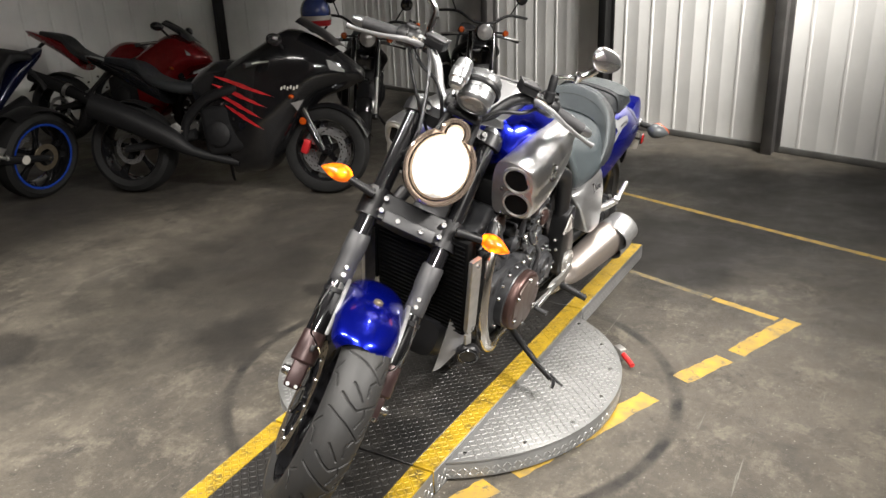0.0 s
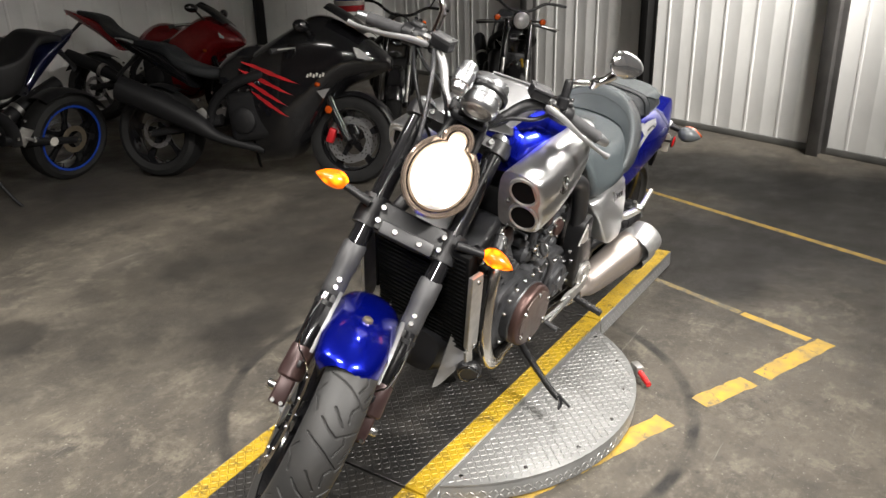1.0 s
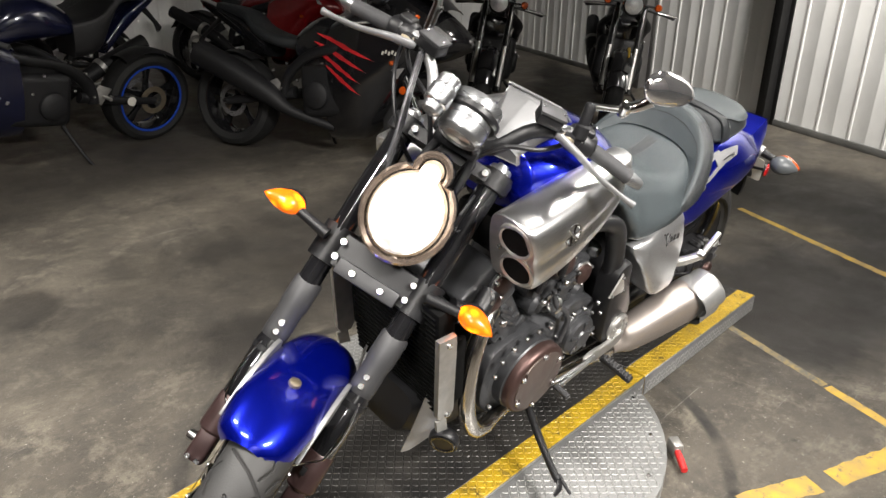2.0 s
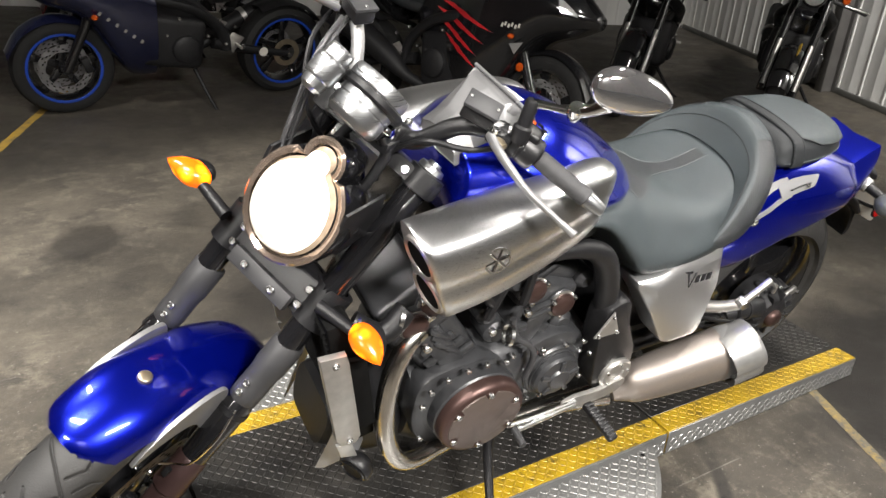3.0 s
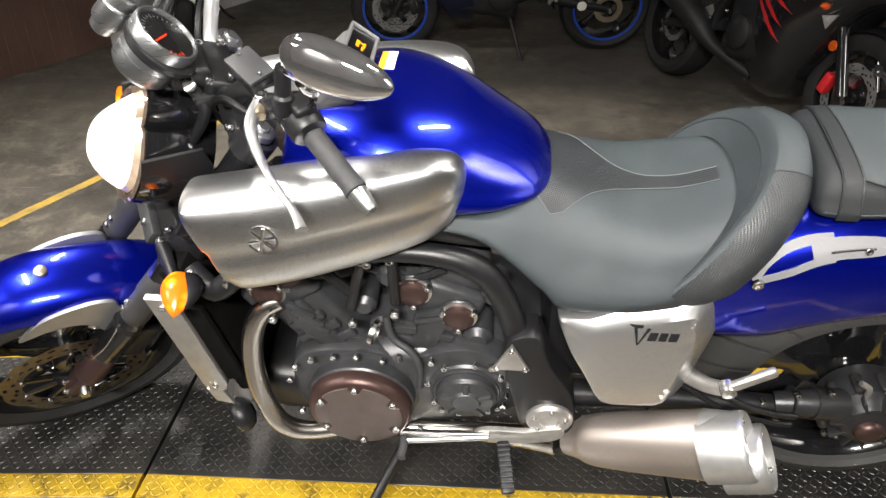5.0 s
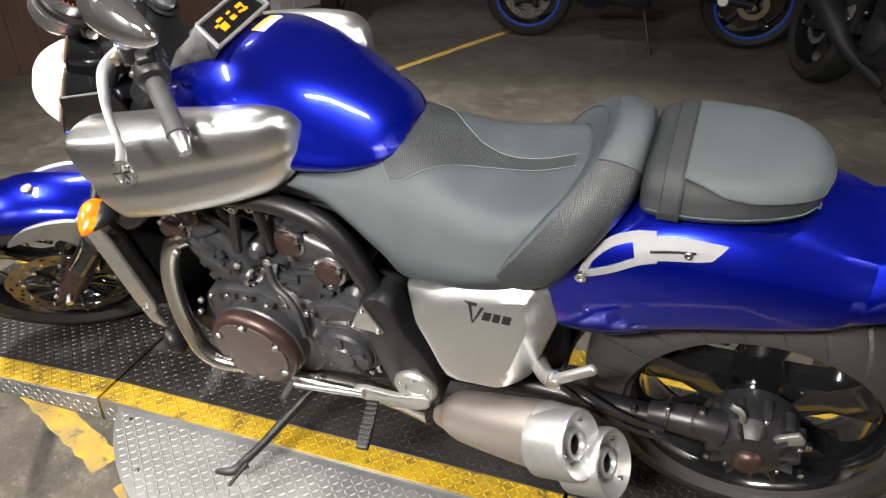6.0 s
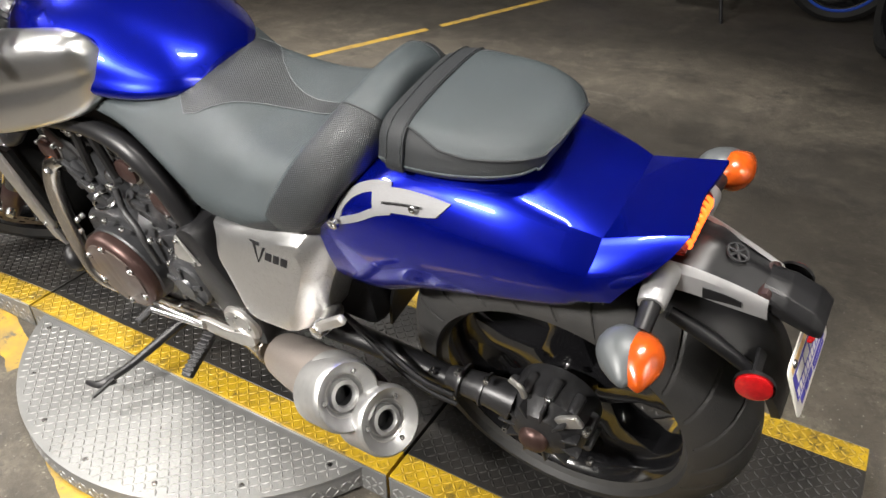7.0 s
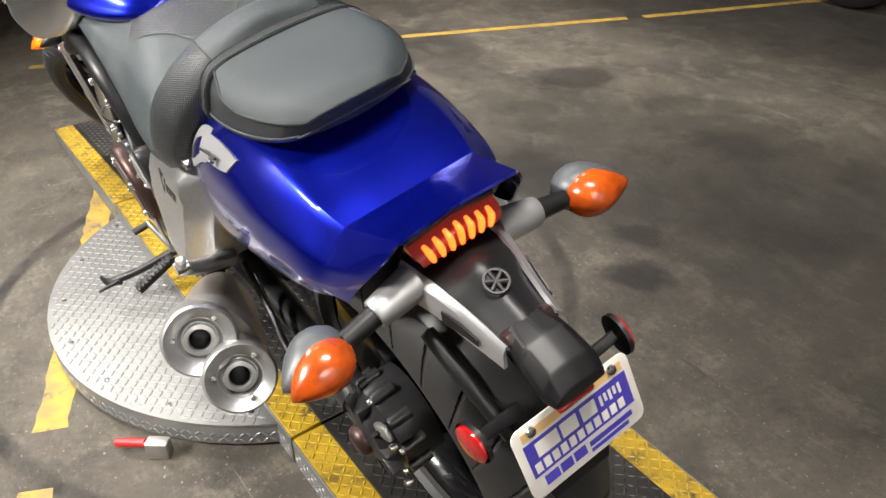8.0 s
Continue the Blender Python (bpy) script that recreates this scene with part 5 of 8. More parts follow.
for sy in (1, -1):
    par = [o for o in bike.children if o.name.startswith("side_intake")][0 if sy > 0 else 1]
    ring0 = [Vector((p[0], sy * p[1], p[2])) for p in spline(irings[0], 4, True)]
    cen = sum(ring0, Vector()) / len(ring0)
    inner = [cen + (p - cen) * 0.93 + Vector((-0.002, 0, 0)) for p in ring0]
    fm = grid_mesh([ring0, inner, [cen + (p - cen) * 0.9 + Vector((-0.01, 0, 0)) for p in ring0]], True, True)
    part("intake_face", fm, CASTSILVER, par, "cast silver intake face")
    for k, (dz, rr) in enumerate(((0.041, 0.038), (-0.040, 0.038))):
        hc = cen + Vector((0.004 + dz * 0.36, sy * 0.002, dz))
        ax = Vector((1, sy * 0.12, -0.36))
        part("intake_ring", lathe([(rr + 0.008, -0.008), (rr + 0.007, 0.003), (rr + 0.002, 0.005), (rr - 0.002, 0.002), (rr - 0.006, -0.02)], hc, ax, 28), CASTSILVER, par)
        # black disc on the closed face paints the shade inside the opening
        part("intake_dark", lathe([(0, 0.0012), (rr - 0.001, 0.0012)], hc, ax, 28), RADIATOR, par, "black disc for the dark intake opening")
    for dz in (0.0, -0.085):
        part("bolt", bolt(cen + Vector((0.004 + dz * 0.36, -sy * 0.045, dz)), (1, 0, -0.3), 0.006, 0.005), BOLT, par)
    # round cut-out badge
    bc = Vector((0.160, sy * 0.256, 0.872))
    ax = Vector((0.05, sy, 0.12))
    bd = lathe([(0.021, 0.0), (0.022, 0.004), (0.026, 0.004), (0.027, 0.0)], bc, ax, 28)
    arms = [bd]
    m = frame_on(bc, ax)
    for i in range(3):
        arms.append(tube([m @ Vector((0.023 * math.cos(a), 0.023 * math.sin(a), 0.002)) for a in (i * math.pi / 3 + 0.3, i * math.pi / 3 + 0.3 + math.pi)], 0.0035, 8, 1))
    part("badge", join(*arms), CHROME, par, "round chrome badge")

def side_hit(tree, x, z, sg, lift=0.003):
    hit = tree.ray_cast(Vector((x, sg * 0.6, z)), Vector((0, -sg, 0)))
    return (hit[0] if hit[0] else Vector((x, sg * 0.2, z))) + Vector((0, sg * lift, 0))


def tail_drift(x):
    """How far the tail is sheared to the left at x to fit the camera's view."""
    return 0.015 * min(1.0, max(0.0, (-x - 0.55) / 0.5))


# rider's seat
seat = [
    [(-0.10, 0.0, 0.83), (-0.10, 0.10, 0.83), (-0.10, 0.150, 0.843), (-0.10, 0.164, 0.842), (-0.10, 0.160, 0.825), (-0.10, 0.0, 0.81)],
    [(-0.18, 0.0, 0.84), (-0.18, 0.09, 0.84), (-0.18, 0.145, 0.848), (-0.18, 0.166, 0.840), (-0.18, 0.165, 0.80), (-0.18, 0.0, 0.78)],
    [(-0.27, 0.0, 0.866), (-0.27, 0.06, 0.864), (-0.27, 0.115, 0.842), (-0.27, 0.158, 0.795), (-0.28, 0.176, 0.705), (-0.28, 0.0, 0.68)],
    [(-0.33, 0.0, 0.848), (-0.33, 0.07, 0.845), (-0.33, 0.122, 0.824), (-0.33, 0.162, 0.770), (-0.32, 0.182, 0.665), (-0.32, 0.0, 0.64)],
    [(-0.42, 0.0, 0.815), (-0.42, 0.09, 0.814), (-0.42, 0.142, 0.800), (-0.42, 0.174, 0.755), (-0.42, 0.186, 0.668), (-0.42, 0.0, 0.64)],
    [(-0.50, 0.0, 0.812), (-0.50, 0.095, 0.812), (-0.50, 0.150, 0.802), (-0.50, 0.178, 0.765), (-0.50, 0.185, 0.685), (-0.50, 0.0, 0.66)],
    [(-0.57, 0.0, 0.832), (-0.57, 0.095, 0.832), (-0.57, 0.140, 0.818), (-0.57, 0.164, 0.775), (-0.57, 0.170, 0.70), (-0.57, 0.0, 0.68)],
    [(-0.64, 0.0, 0.862), (-0.64, 0.070, 0.860), (-0.64, 0.105, 0.845), (-0.64, 0.130, 0.800), (-0.64, 0.135, 0.74), (-0.64, 0.0, 0.72)],
]
seat_bm = skin(seat, 6, 5)
seat_tree = BVHTree.FromBMesh(seat_bm)
st = part("rider_seat", seat_bm, SEATGREY, bike, "grey vinyl rider seat with a raised back", 60)


def on_top(tree, x, y, lift):
    hit = tree.ray_cast(Vector((x, y, 2.0)), Vector((0, 0, -1)))
    return hit[0] + Vector((0, 0, lift))


# raised bolster: a horseshoe from the left wing tip over the top to the right one; each station runs
# from the groove at the seat over the inner seam and the ridge to the rear edge and its foot
half_shoe = [
    [(-0.492, 0.166, 0.706), (-0.486, 0.180, 0.708), (-0.490, 0.191, 0.708), (-0.530, 0.197, 0.705), (-0.566, 0.192, 0.712), (-0.578, 0.174, 0.716)],
    [(-0.500, 0.166, 0.725), (-0.494, 0.183, 0.728), (-0.500, 0.195, 0.732), (-0.548, 0.203, 0.735), (-0.594, 0.194, 0.738), (-0.604, 0.168, 0.735)],
    [(-0.530, 0.160, 0.770), (-0.528, 0.178, 0.780), (-0.538, 0.190, 0.786), (-0.585, 0.196, 0.790), (-0.634, 0.178, 0.790), (-0.642, 0.150, 0.782)],
    [(-0.560, 0.142, 0.812), (-0.564, 0.160, 0.832), (-0.578, 0.170, 0.840), (-0.622, 0.172, 0.846), (-0.668, 0.150, 0.838), (-0.676, 0.118, 0.818)],
    [(-0.582, 0.112, 0.838), (-0.598, 0.126, 0.870), (-0.614, 0.132, 0.886), (-0.652, 0.133, 0.890), (-0.690, 0.120, 0.872), (-0.694, 0.090, 0.844)],
    [(-0.596, 0.072, 0.848), (-0.620, 0.078, 0.894), (-0.638, 0.082, 0.918), (-0.668, 0.085, 0.920), (-0.699, 0.080, 0.904), (-0.702, 0.060, 0.860)],
    [(-0.602, 0.034, 0.852), (-0.628, 0.036, 0.904), (-0.648, 0.038, 0.931), (-0.672, 0.040, 0.934), (-0.701, 0.038, 0.922), (-0.704, 0.030, 0.868)],
    [(-0.604, 0.0, 0.852), (-0.630, 0.0, 0.907), (-0.650, 0.0, 0.935), (-0.674, 0.0, 0.938), (-0.702, 0.0, 0.928), (-0.705, 0.0, 0.870)],
]
shoe_rows = half_shoe + [[(x, -y, z) for x, y, z in r] for r in reversed(half_shoe[:-1])]
shoe = [[p + Vector((0, tail_drift(p.x), 0)) for p in r] for r in smooth_grid(shoe_rows, 6, 4)]


def shoe_piece(i0, i1, j0, j1):
    bm = grid_mesh([r[j0:j1 + 1] for r in shoe[i0:i1 + 1]])
    bmesh.ops.recalc_face_normals(bm, faces=bm.faces)
    bmesh.ops.solidify(bm, geom=bm.faces[:], thickness=0.005)
    return bm


LAST = len(shoe) - 1
part("bolster_panel", shoe_piece(0, 29, 8, 20), CARBON, st, "dark textured outer panel of the bolster", 60)
part("bolster_panel", shoe_piece(LAST - 29, LAST, 8, 20), CARBON, st, "dark textured outer panel of the bolster", 60)
part("bolster_top", shoe_piece(29, LAST - 29, 8, 20), SEATGREY, st, "grey bolster top", 60)
part("bolster_inner", shoe_piece(0, LAST, 0, 8), SEATGREY, st, "grey inner face of the bolster", 60)
part("seam", tube([r[4] for r in shoe[5:LAST - 4]], 0.0012, 6, 1), SEATDARK, st)
for k in (29, LAST - 29):
    part("seam", tube(shoe[k][8:19], 0.0013, 6, 1), SEATDARK, st)
for tip in (shoe[0], shoe[-1]):
    part("bolster_tip", grid_mesh([tip, [sum(tip, Vector()) / len(tip)] * len(tip)]), CARBON, st)
# dark wedge of the side panel under the wing
wedge = []
for k in range(9):
    x = -0.405 - 0.0135 * k
    wedge.append([side_hit(seat_tree, x, 0.672 + (0.004 + 0.0062 * k) * f, 1, 0.0022) for f in (0, 0.25, 0.5, 0.75, 1)])
part("seat_wedge", grid_mesh(wedge), CARBON, st, "dark textured wedge of the seat side")
# dark centre panel and its pale seams
half = lambda x: float(np.interp(-x, (0.255, 0.285, 0.31, 0.33, 0.36, 0.40, 0.44, 0.47), (0.090, 0.124, 0.116, 0.098, 0.066, 0.037, 0.023, 0.018)))
xs = [-0.262 - 0.0118 * i for i in range(28)]
rows = []
for x in xs:
    hw = half(x)
    rows.append([on_top(seat_tree, x, hw * (-1 + 2 * j / 16), 0.0022) for j in range(17)])
part("seat_inlay", grid_mesh(rows), CARBON, st, "dark textured inlay")
SEAM = material("pale seam thread", (0.10, 0.11, 0.112), 0.6)
for sg in (1, -1):
    part("seam", tube([on_top(seat_tree, x, sg * half(x), 0.0022) for x in xs], 0.0007, 6, 1), SEAM, st)

# passenger seat with strap
pill = [
    [(-0.704, 0, 0.900), (-0.704, 0.062, 0.898), (-0.704, 0.092, 0.888), (-0.705, 0.104, 0.870), (-0.706, 0.102, 0.852), (-0.705, 0, 0.846)],
    [(-0.724, 0, 0.920), (-0.724, 0.072, 0.918), (-0.724, 0.105, 0.907), (-0.724, 0.120, 0.880), (-0.724, 0.117, 0.850), (-0.724, 0, 0.842)],
    [(-0.80, 0, 0.925), (-0.80, 0.076, 0.923), (-0.80, 0.109, 0.913), (-0.80, 0.127, 0.886), (-0.80, 0.122, 0.856), (-0.80, 0, 0.848)],
    [(-0.88, 0, 0.926), (-0.88, 0.070, 0.924), (-0.88, 0.101, 0.915), (-0.88, 0.117, 0.892), (-0.88, 0.112, 0.864), (-0.88, 0, 0.854)],
    [(-0.940, 0, 0.920), (-0.938, 0.050, 0.918), (-0.932, 0.080, 0.910), (-0.934, 0.094, 0.891), (-0.930, 0.090, 0.870), (-0.930, 0, 0.862)],
    [(-0.968, 0, 0.902), (-0.966, 0.036, 0.901), (-0.958, 0.060, 0.895), (-0.957, 0.066, 0.887), (-0.953, 0.062, 0.876), (-0.953, 0, 0.870)],
]
pill = [[(x, y + tail_drift(x), z) for x, y, z in r + [(a, -b, c) for a, b, c in reversed(r[1:-1])]] for r in pill]
pill_rows = smooth_grid(pill, 5, 5, True)
pill_bm = grid_mesh(pill_rows, True, True)
ps = part("passenger_seat", pill_bm, SEATDARK, bike, "grey vinyl passenger seat with dark sides and a strap", 60)


def on_pill(u, v, lift):
    """A point over the seat's skin: u along it, v round it from the top of the middle, either way."""
    n = len(pill_rows[0])
    i, j = min(int(u), len(pill_rows) - 2), math.floor(v)
    fu, fv = u - i, v - j
    q = [pill_rows[i + a][(j + b) % n] for a in (0, 1) for b in (0, 1)]
    p = q[0].lerp(q[1], fv).lerp(q[2].lerp(q[3], fv), fu)
    c = Vector((max(-0.92, min(-0.74, p.x)), tail_drift(p.x), 0.872))
    return p + (p - c).normalized() * lift


pad = []
for i in range(34):
    u = 8.0 + 16.6 * i / 33
    vm = float(np.interp(u, (8.0, 9.5, 11.5, 14, 18, 21, 23.5, 24.6), (8.8, 10.2, 12.4, 13.4, 13.4, 13.0, 12.0, 10.5)))
    pad.append([on_pill(u, vm * (-1 + 2 * j / 24), 0.0032) for j in range(25)])
part("seat_pad", grid_mesh(pad), SEATGREY, ps, "grey padded top", 60)
edge = [r[-1] for r in pad] + [pad[-1][j] for j in range(23, 0, -1)] + [r[0] for r in reversed(pad)]
part("seam", tube(edge, 0.0022, 6, 1), SEATDARK, ps)
part("piping", tube([on_pill(u, 17.5, 0.001) for u in (4, 8, 12, 16, 20, 23, 25)] + [on_pill(u, -17.5, 0.001) for u in (25, 23, 20, 16, 12, 8, 4)], 0.0016, 6, 4), SEATGREY, ps)
strap = part("strap", sheet([[on_pill(u, -19 + 38 * j / 30, 0.006) for u in (5.9, 6.6, 7.3, 8.0)] for j in range(31)], 1, 2, 0.004), SEATDARK, ps, "dark seat strap")
for u in (6.1, 7.8):
    part("stitching", tube([on_pill(u, -17 + 34 * j / 24, 0.0072) for j in range(25)], 0.0009, 5, 1), CARBON, strap)

# tail cowl: sections from the front edge to the rear tip
cowl = [
    [(-0.62, 0, 0.80), (-0.62, 0.06, 0.80), (-0.615, 0.11, 0.79), (-0.605, 0.142, 0.765), (-0.590, 0.160, 0.725), (-0.574, 0.166, 0.66), (-0.596, 0.166, 0.608), (-0.622, 0.150, 0.582)],
    [(-0.68, 0, 0.838), (-0.68, 0.07, 0.836), (-0.68, 0.118, 0.824), (-0.68, 0.150, 0.798), (-0.675, 0.168, 0.758), (-0.668, 0.177, 0.69), (-0.676, 0.174, 0.628), (-0.690, 0.158, 0.600)],
    [(-0.78, 0, 0.862), (-0.78, 0.07, 0.860), (-0.78, 0.114, 0.848), (-0.78, 0.144, 0.824), (-0.78, 0.165, 0.786), (-0.78, 0.177, 0.73), (-0.78, 0.174, 0.668), (-0.78, 0.158, 0.645)],
    [(-0.90, 0, 0.858), (-0.90, 0.068, 0.858), (-0.90, 0.110, 0.846), (-0.90, 0.138, 0.822), (-0.90, 0.160, 0.788), (-0.90, 0.169, 0.740), (-0.90, 0.166, 0.695), (-0.90, 0.150, 0.674)],
    [(-1.00, 0, 0.828), (-1.00, 0.06, 0.828), (-1.00, 0.103, 0.822), (-1.00, 0.124, 0.802), (-1.00, 0.144, 0.780), (-1.00, 0.154, 0.745), (-1.00, 0.151, 0.712), (-1.00, 0.138, 0.695)],
    [(-1.052, 0, 0.809), (-1.052, 0.05, 0.809), (-1.050, 0.094, 0.807), (-1.048, 0.112, 0.788), (-1.044, 0.131, 0.769), (-1.038, 0.142, 0.743), (-1.034, 0.140, 0.722), (-1.030, 0.128, 0.706)],
    [(-1.105, 0, 0.824), (-1.107, 0.045, 0.825), (-1.105, 0.086, 0.824), (-1.097, 0.105, 0.801), (-1.084, 0.122, 0.777), (-1.068, 0.132, 0.748), (-1.058, 0.134, 0.726), (-1.05, 0.126, 0.712)],
    [(-1.150, 0, 0.836), (-1.155, 0.04, 0.838), (-1.158, 0.080, 0.839), (-1.144, 0.097, 0.813), (-1.121, 0.111, 0.783), (-1.094, 0.122, 0.752), (-1.076, 0.129, 0.727), (-1.066, 0.125, 0.718)],
]
full = [[(p[0], tail_drift(p[0]) - p[1], p[2]) for p in reversed(r[1:])] + [(p[0], tail_drift(p[0]) + p[1], p[2]) for p in r] for r in cowl]
cowl_rows = []
for k, r in enumerate(full):
    soft = spline(r, 4)
    hard = []
    for a, b in ((0, 1), (1, 3), (3, 5), (5, 9), (9, 11), (11, 13), (13, 14)):
        hard += spline(r[a:b + 1], 4)[(1 if hard else 0):]
    w = (0, 0, 0.1, 0.35, 0.6, 0.75, 0.75, 0.75)[k]
    cowl_rows.append([p.lerp(q, w) for p, q in zip(soft, hard)])
# the tail kicks up behind the sixth section
front_part, rear_part = smooth_grid(cowl_rows[:6], 6, 1), smooth_grid(cowl_rows[5:], 6, 1)
cowl_grid = front_part + rear_part[1:]
shell = grid_mesh(cowl_grid)
bmesh.ops.recalc_face_normals(shell, faces=shell.faces)
cowl_tree = BVHTree.FromBMesh(shell)
bmesh.ops.solidify(shell, geom=shell.faces[:], thickness=0.004)
cw = part("tail_cowl", shell, BLUE, bike, "glossy metallic blue tail cowl", 22)
# silver trims beside the seat
TRIM = material("brushed trim metal", (0.17, 0.17, 0.175), 0.62, 0.2, vary=0.15, scale=60, stretch=(1, 20, 20))


def on_side(x, z, lift, sg=1):
    hit = cowl_tree.ray_cast(Vector((x, sg * 0.6, z)), Vector((0, -sg, 0)))
    p = hit[0] if hit[0] else Vector((x, sg * 0.15, z))
    return p + Vector((0, sg * lift, 0))


for sg in (1, -1):
    up = [(-0.632, 0.742), (-0.645, 0.775), (-0.672, 0.802), (-0.705, 0.818), (-0.74, 0.826)]
    lo = [(-0.632, 0.742), (-0.652, 0.752), (-0.682, 0.768), (-0.715, 0.788), (-0.745, 0.799)]
    rows = []
    for (xu, zu), (xl, zl) in zip(((-0.705, 0.818), (-0.75, 0.829), (-0.80, 0.833), (-0.845, 0.831)), ((-0.715, 0.786), (-0.75, 0.798), (-0.80, 0.806), (-0.825, 0.811))):
        rows.append([on_side(xu + (xl - xu) * f, zu + (zl - zu) * f, 0.004, sg) for f in (0, 0.5, 1)])
    bar_ = sheet(rows, 4, 3, 0.009)
    arms = []
    for pl in (up, lo):
        strip = []
        for q, (x, z) in enumerate(pl):
            (xa, za), (xb, zb) = pl[max(q - 1, 0)], pl[min(q + 1, len(pl) - 1)]
            d = Vector((xb - xa, zb - za)).normalized()
            strip.append([on_side(x - d.y * s, z + d.x * s, 0.003, sg) for s in (-0.0058, 0.0, 0.0058)])
        arms.append(sheet(strip, 4, 2, 0.008))
    tr = part("cowl_trim", join(bar_, *arms), TRIM, cw, "brushed silver open trim")
    part("bolt", bolt(on_side(-0.634, 0.745, 0.012, sg), (0, sg, 0), 0.010, 0.006), BOLT, cw)
    part("trim_groove", tube([on_side(-0.735, 0.812, 0.0125, sg), on_side(-0.77, 0.819, 0.0125, sg), on_side(-0.80, 0.822, 0.0125, sg)], 0.0022, 6, 2), BLACK, tr)
    part("bolt", bolt(on_side(-0.79, 0.818, 0.0125, sg), (0, sg, 0.3), 0.006, 0.003), BOLT, tr)

# lamp, mudguard and signals shifted to fit the camera's view
TAIL = Matrix.Translation((0.0, 0.016, 0.006))
before_tail = set(bpy.data.objects)
# tail lamp, mudguard, plate
lamp = [[(-1.128, y, 0.805 - 0.12 * abs(y)) for y in (-0.062, -0.032, 0, 0.032, 0.062)], [(-1.148, y * 0.95, 0.795 - 0.15 * abs(y)) for y in (-0.062, -0.032, 0, 0.032, 0.062)], [(-1.146, y * 0.85, 0.770) for y in (-0.062, -0.032, 0, 0.032, 0.062)], [(-1.125, y * 0.75, 0.760) for y in (-0.062, -0.032, 0, 0.032, 0.062)]]
LITRED = glowing("lit red lens", (1.0, 0.06, 0.02), 0.06, (0.24, 0.030, 0.026), 0.08)
tl = part("tail_lamp", sheet(lamp, 4, 4, 0.01), LITRED, bike, "red tail lamp with lit diodes")
DIODE = glowing("lit diode", (1, 0.13, 0.015), 3.2, (0.8, 0.1, 0.02))
for i in range(7):
    y = -0.046 + 0.0154 * i
    dz = -0.14 * abs(y)
    part("diode", tube([(-1.1405, y * 0.97, 0.8010 + dz), (-1.1495, y * 0.95, 0.7955 + dz), (-1.1500, y * 0.90, 0.7840 + dz * 0.5), (-1.1490, y * 0.87, 0.7745)], [0.0025, 0.0042, 0.0042, 0.0030], 10, 2), DIODE, tl)
part("lamp_brow", tube([(-1.130, y, 0.8085 - 0.12 * abs(y)) for y in (-0.062, -0.03, 0, 0.03, 0.062)], 0.004, 8, 3), BLACK, tl)
fen = [[(-1.10, y, 0.745) for y in (-0.055, -0.03, 0, 0.03, 0.055)], [(-1.17, y, 0.762 - 0.35 * abs(y)) for y in (-0.05, -0.028, 0, 0.028, 0.05)],
       [(-1.21, y, 0.742 - 0.4 * abs(y)) for y in (-0.042, -0.022, 0, 0.022, 0.042)], [(-1.26, y, 0.722 - 0.35 * abs(y)) for y in (-0.036, -0.02, 0, 0.02, 0.036)]]
rf = part("rear_mudguard", sheet(fen, 5, 4, 0.012), BLACK, bike, "black rear mudguard bracket")
hood = [[(-1.245, 0, 0.735), (-1.245, 0.03, 0.732), (-1.245, 0.045, 0.715), (-1.245, 0.045, 0.685), (-1.245, 0, 0.68)],
        [(-1.28, 0, 0.735), (-1.28, 0.034, 0.732), (-1.28, 0.05, 0.708), (-1.28, 0.052, 0.678), (-1.28, 0, 0.67)],
        [(-1.325, 0, 0.718), (-1.325, 0.033, 0.714), (-1.325, 0.05, 0.692), (-1.325, 0.052, 0.668), (-1.325, 0, 0.66)],
        [(-1.345, 0, 0.692), (-1.345, 0.03, 0.689), (-1.345, 0.042, 0.678), (-1.345, 0.044, 0.662), (-1.345, 0, 0.658)]]
hood = [[(-1.286 + (x + 1.29) * 0.80, y * (0.70 + 0.10 * (-1.245 - x) / 0.1), 0.704 + (z - 0.70) * 0.62 - 0.10 * (-1.245 - x)) for x, y, z in r] for r in hood]
hood_bm = skin(hood, 1, 1)
bmesh.ops.bevel(hood_bm, geom=hood_bm.edges[:], offset=0.003, segments=2, affect="EDGES", profile=0.6)
part("plate_lamp_hood", hood_bm, BLACK, rf, "black number plate lamp hood", 25)
part("hood_band", box(0.020, 0.070, 0.032, pose(-1.252, 0, 0.708, 0, 25, 0), 0.008), FORKBROWN, rf, "dark red band")
flap = [[(-1.10, y, 0.715 - 0.7 * abs(y)) for y in (-0.062, -0.03, 0, 0.03, 0.062)], [(-1.19, y, 0.685 - 0.7 * abs(y)) for y in (-0.06, -0.03, 0, 0.03, 0.06)],
        [(-1.265, y, 0.62 - 0.5 * abs(y)) for y in (-0.056, -0.03, 0, 0.03, 0.056)], [(-1.300, y, 0.54 - 0.3 * abs(y)) for y in (-0.052, -0.026, 0, 0.026, 0.052)], [(-1.312, y, 0.485) for y in (-0.045, -0.024, 0, 0.024, 0.045)]]
part("rear_marker", box(0.008, 0.05, 0.012, pose(-1.318, 0, 0.650, 0, -20, 0), 0.003), RED, rf, "small red rear marker")
part("mud_flap", sheet(flap, 5, 4, 0.014), BLACK, rf, "black plastic mud flap")
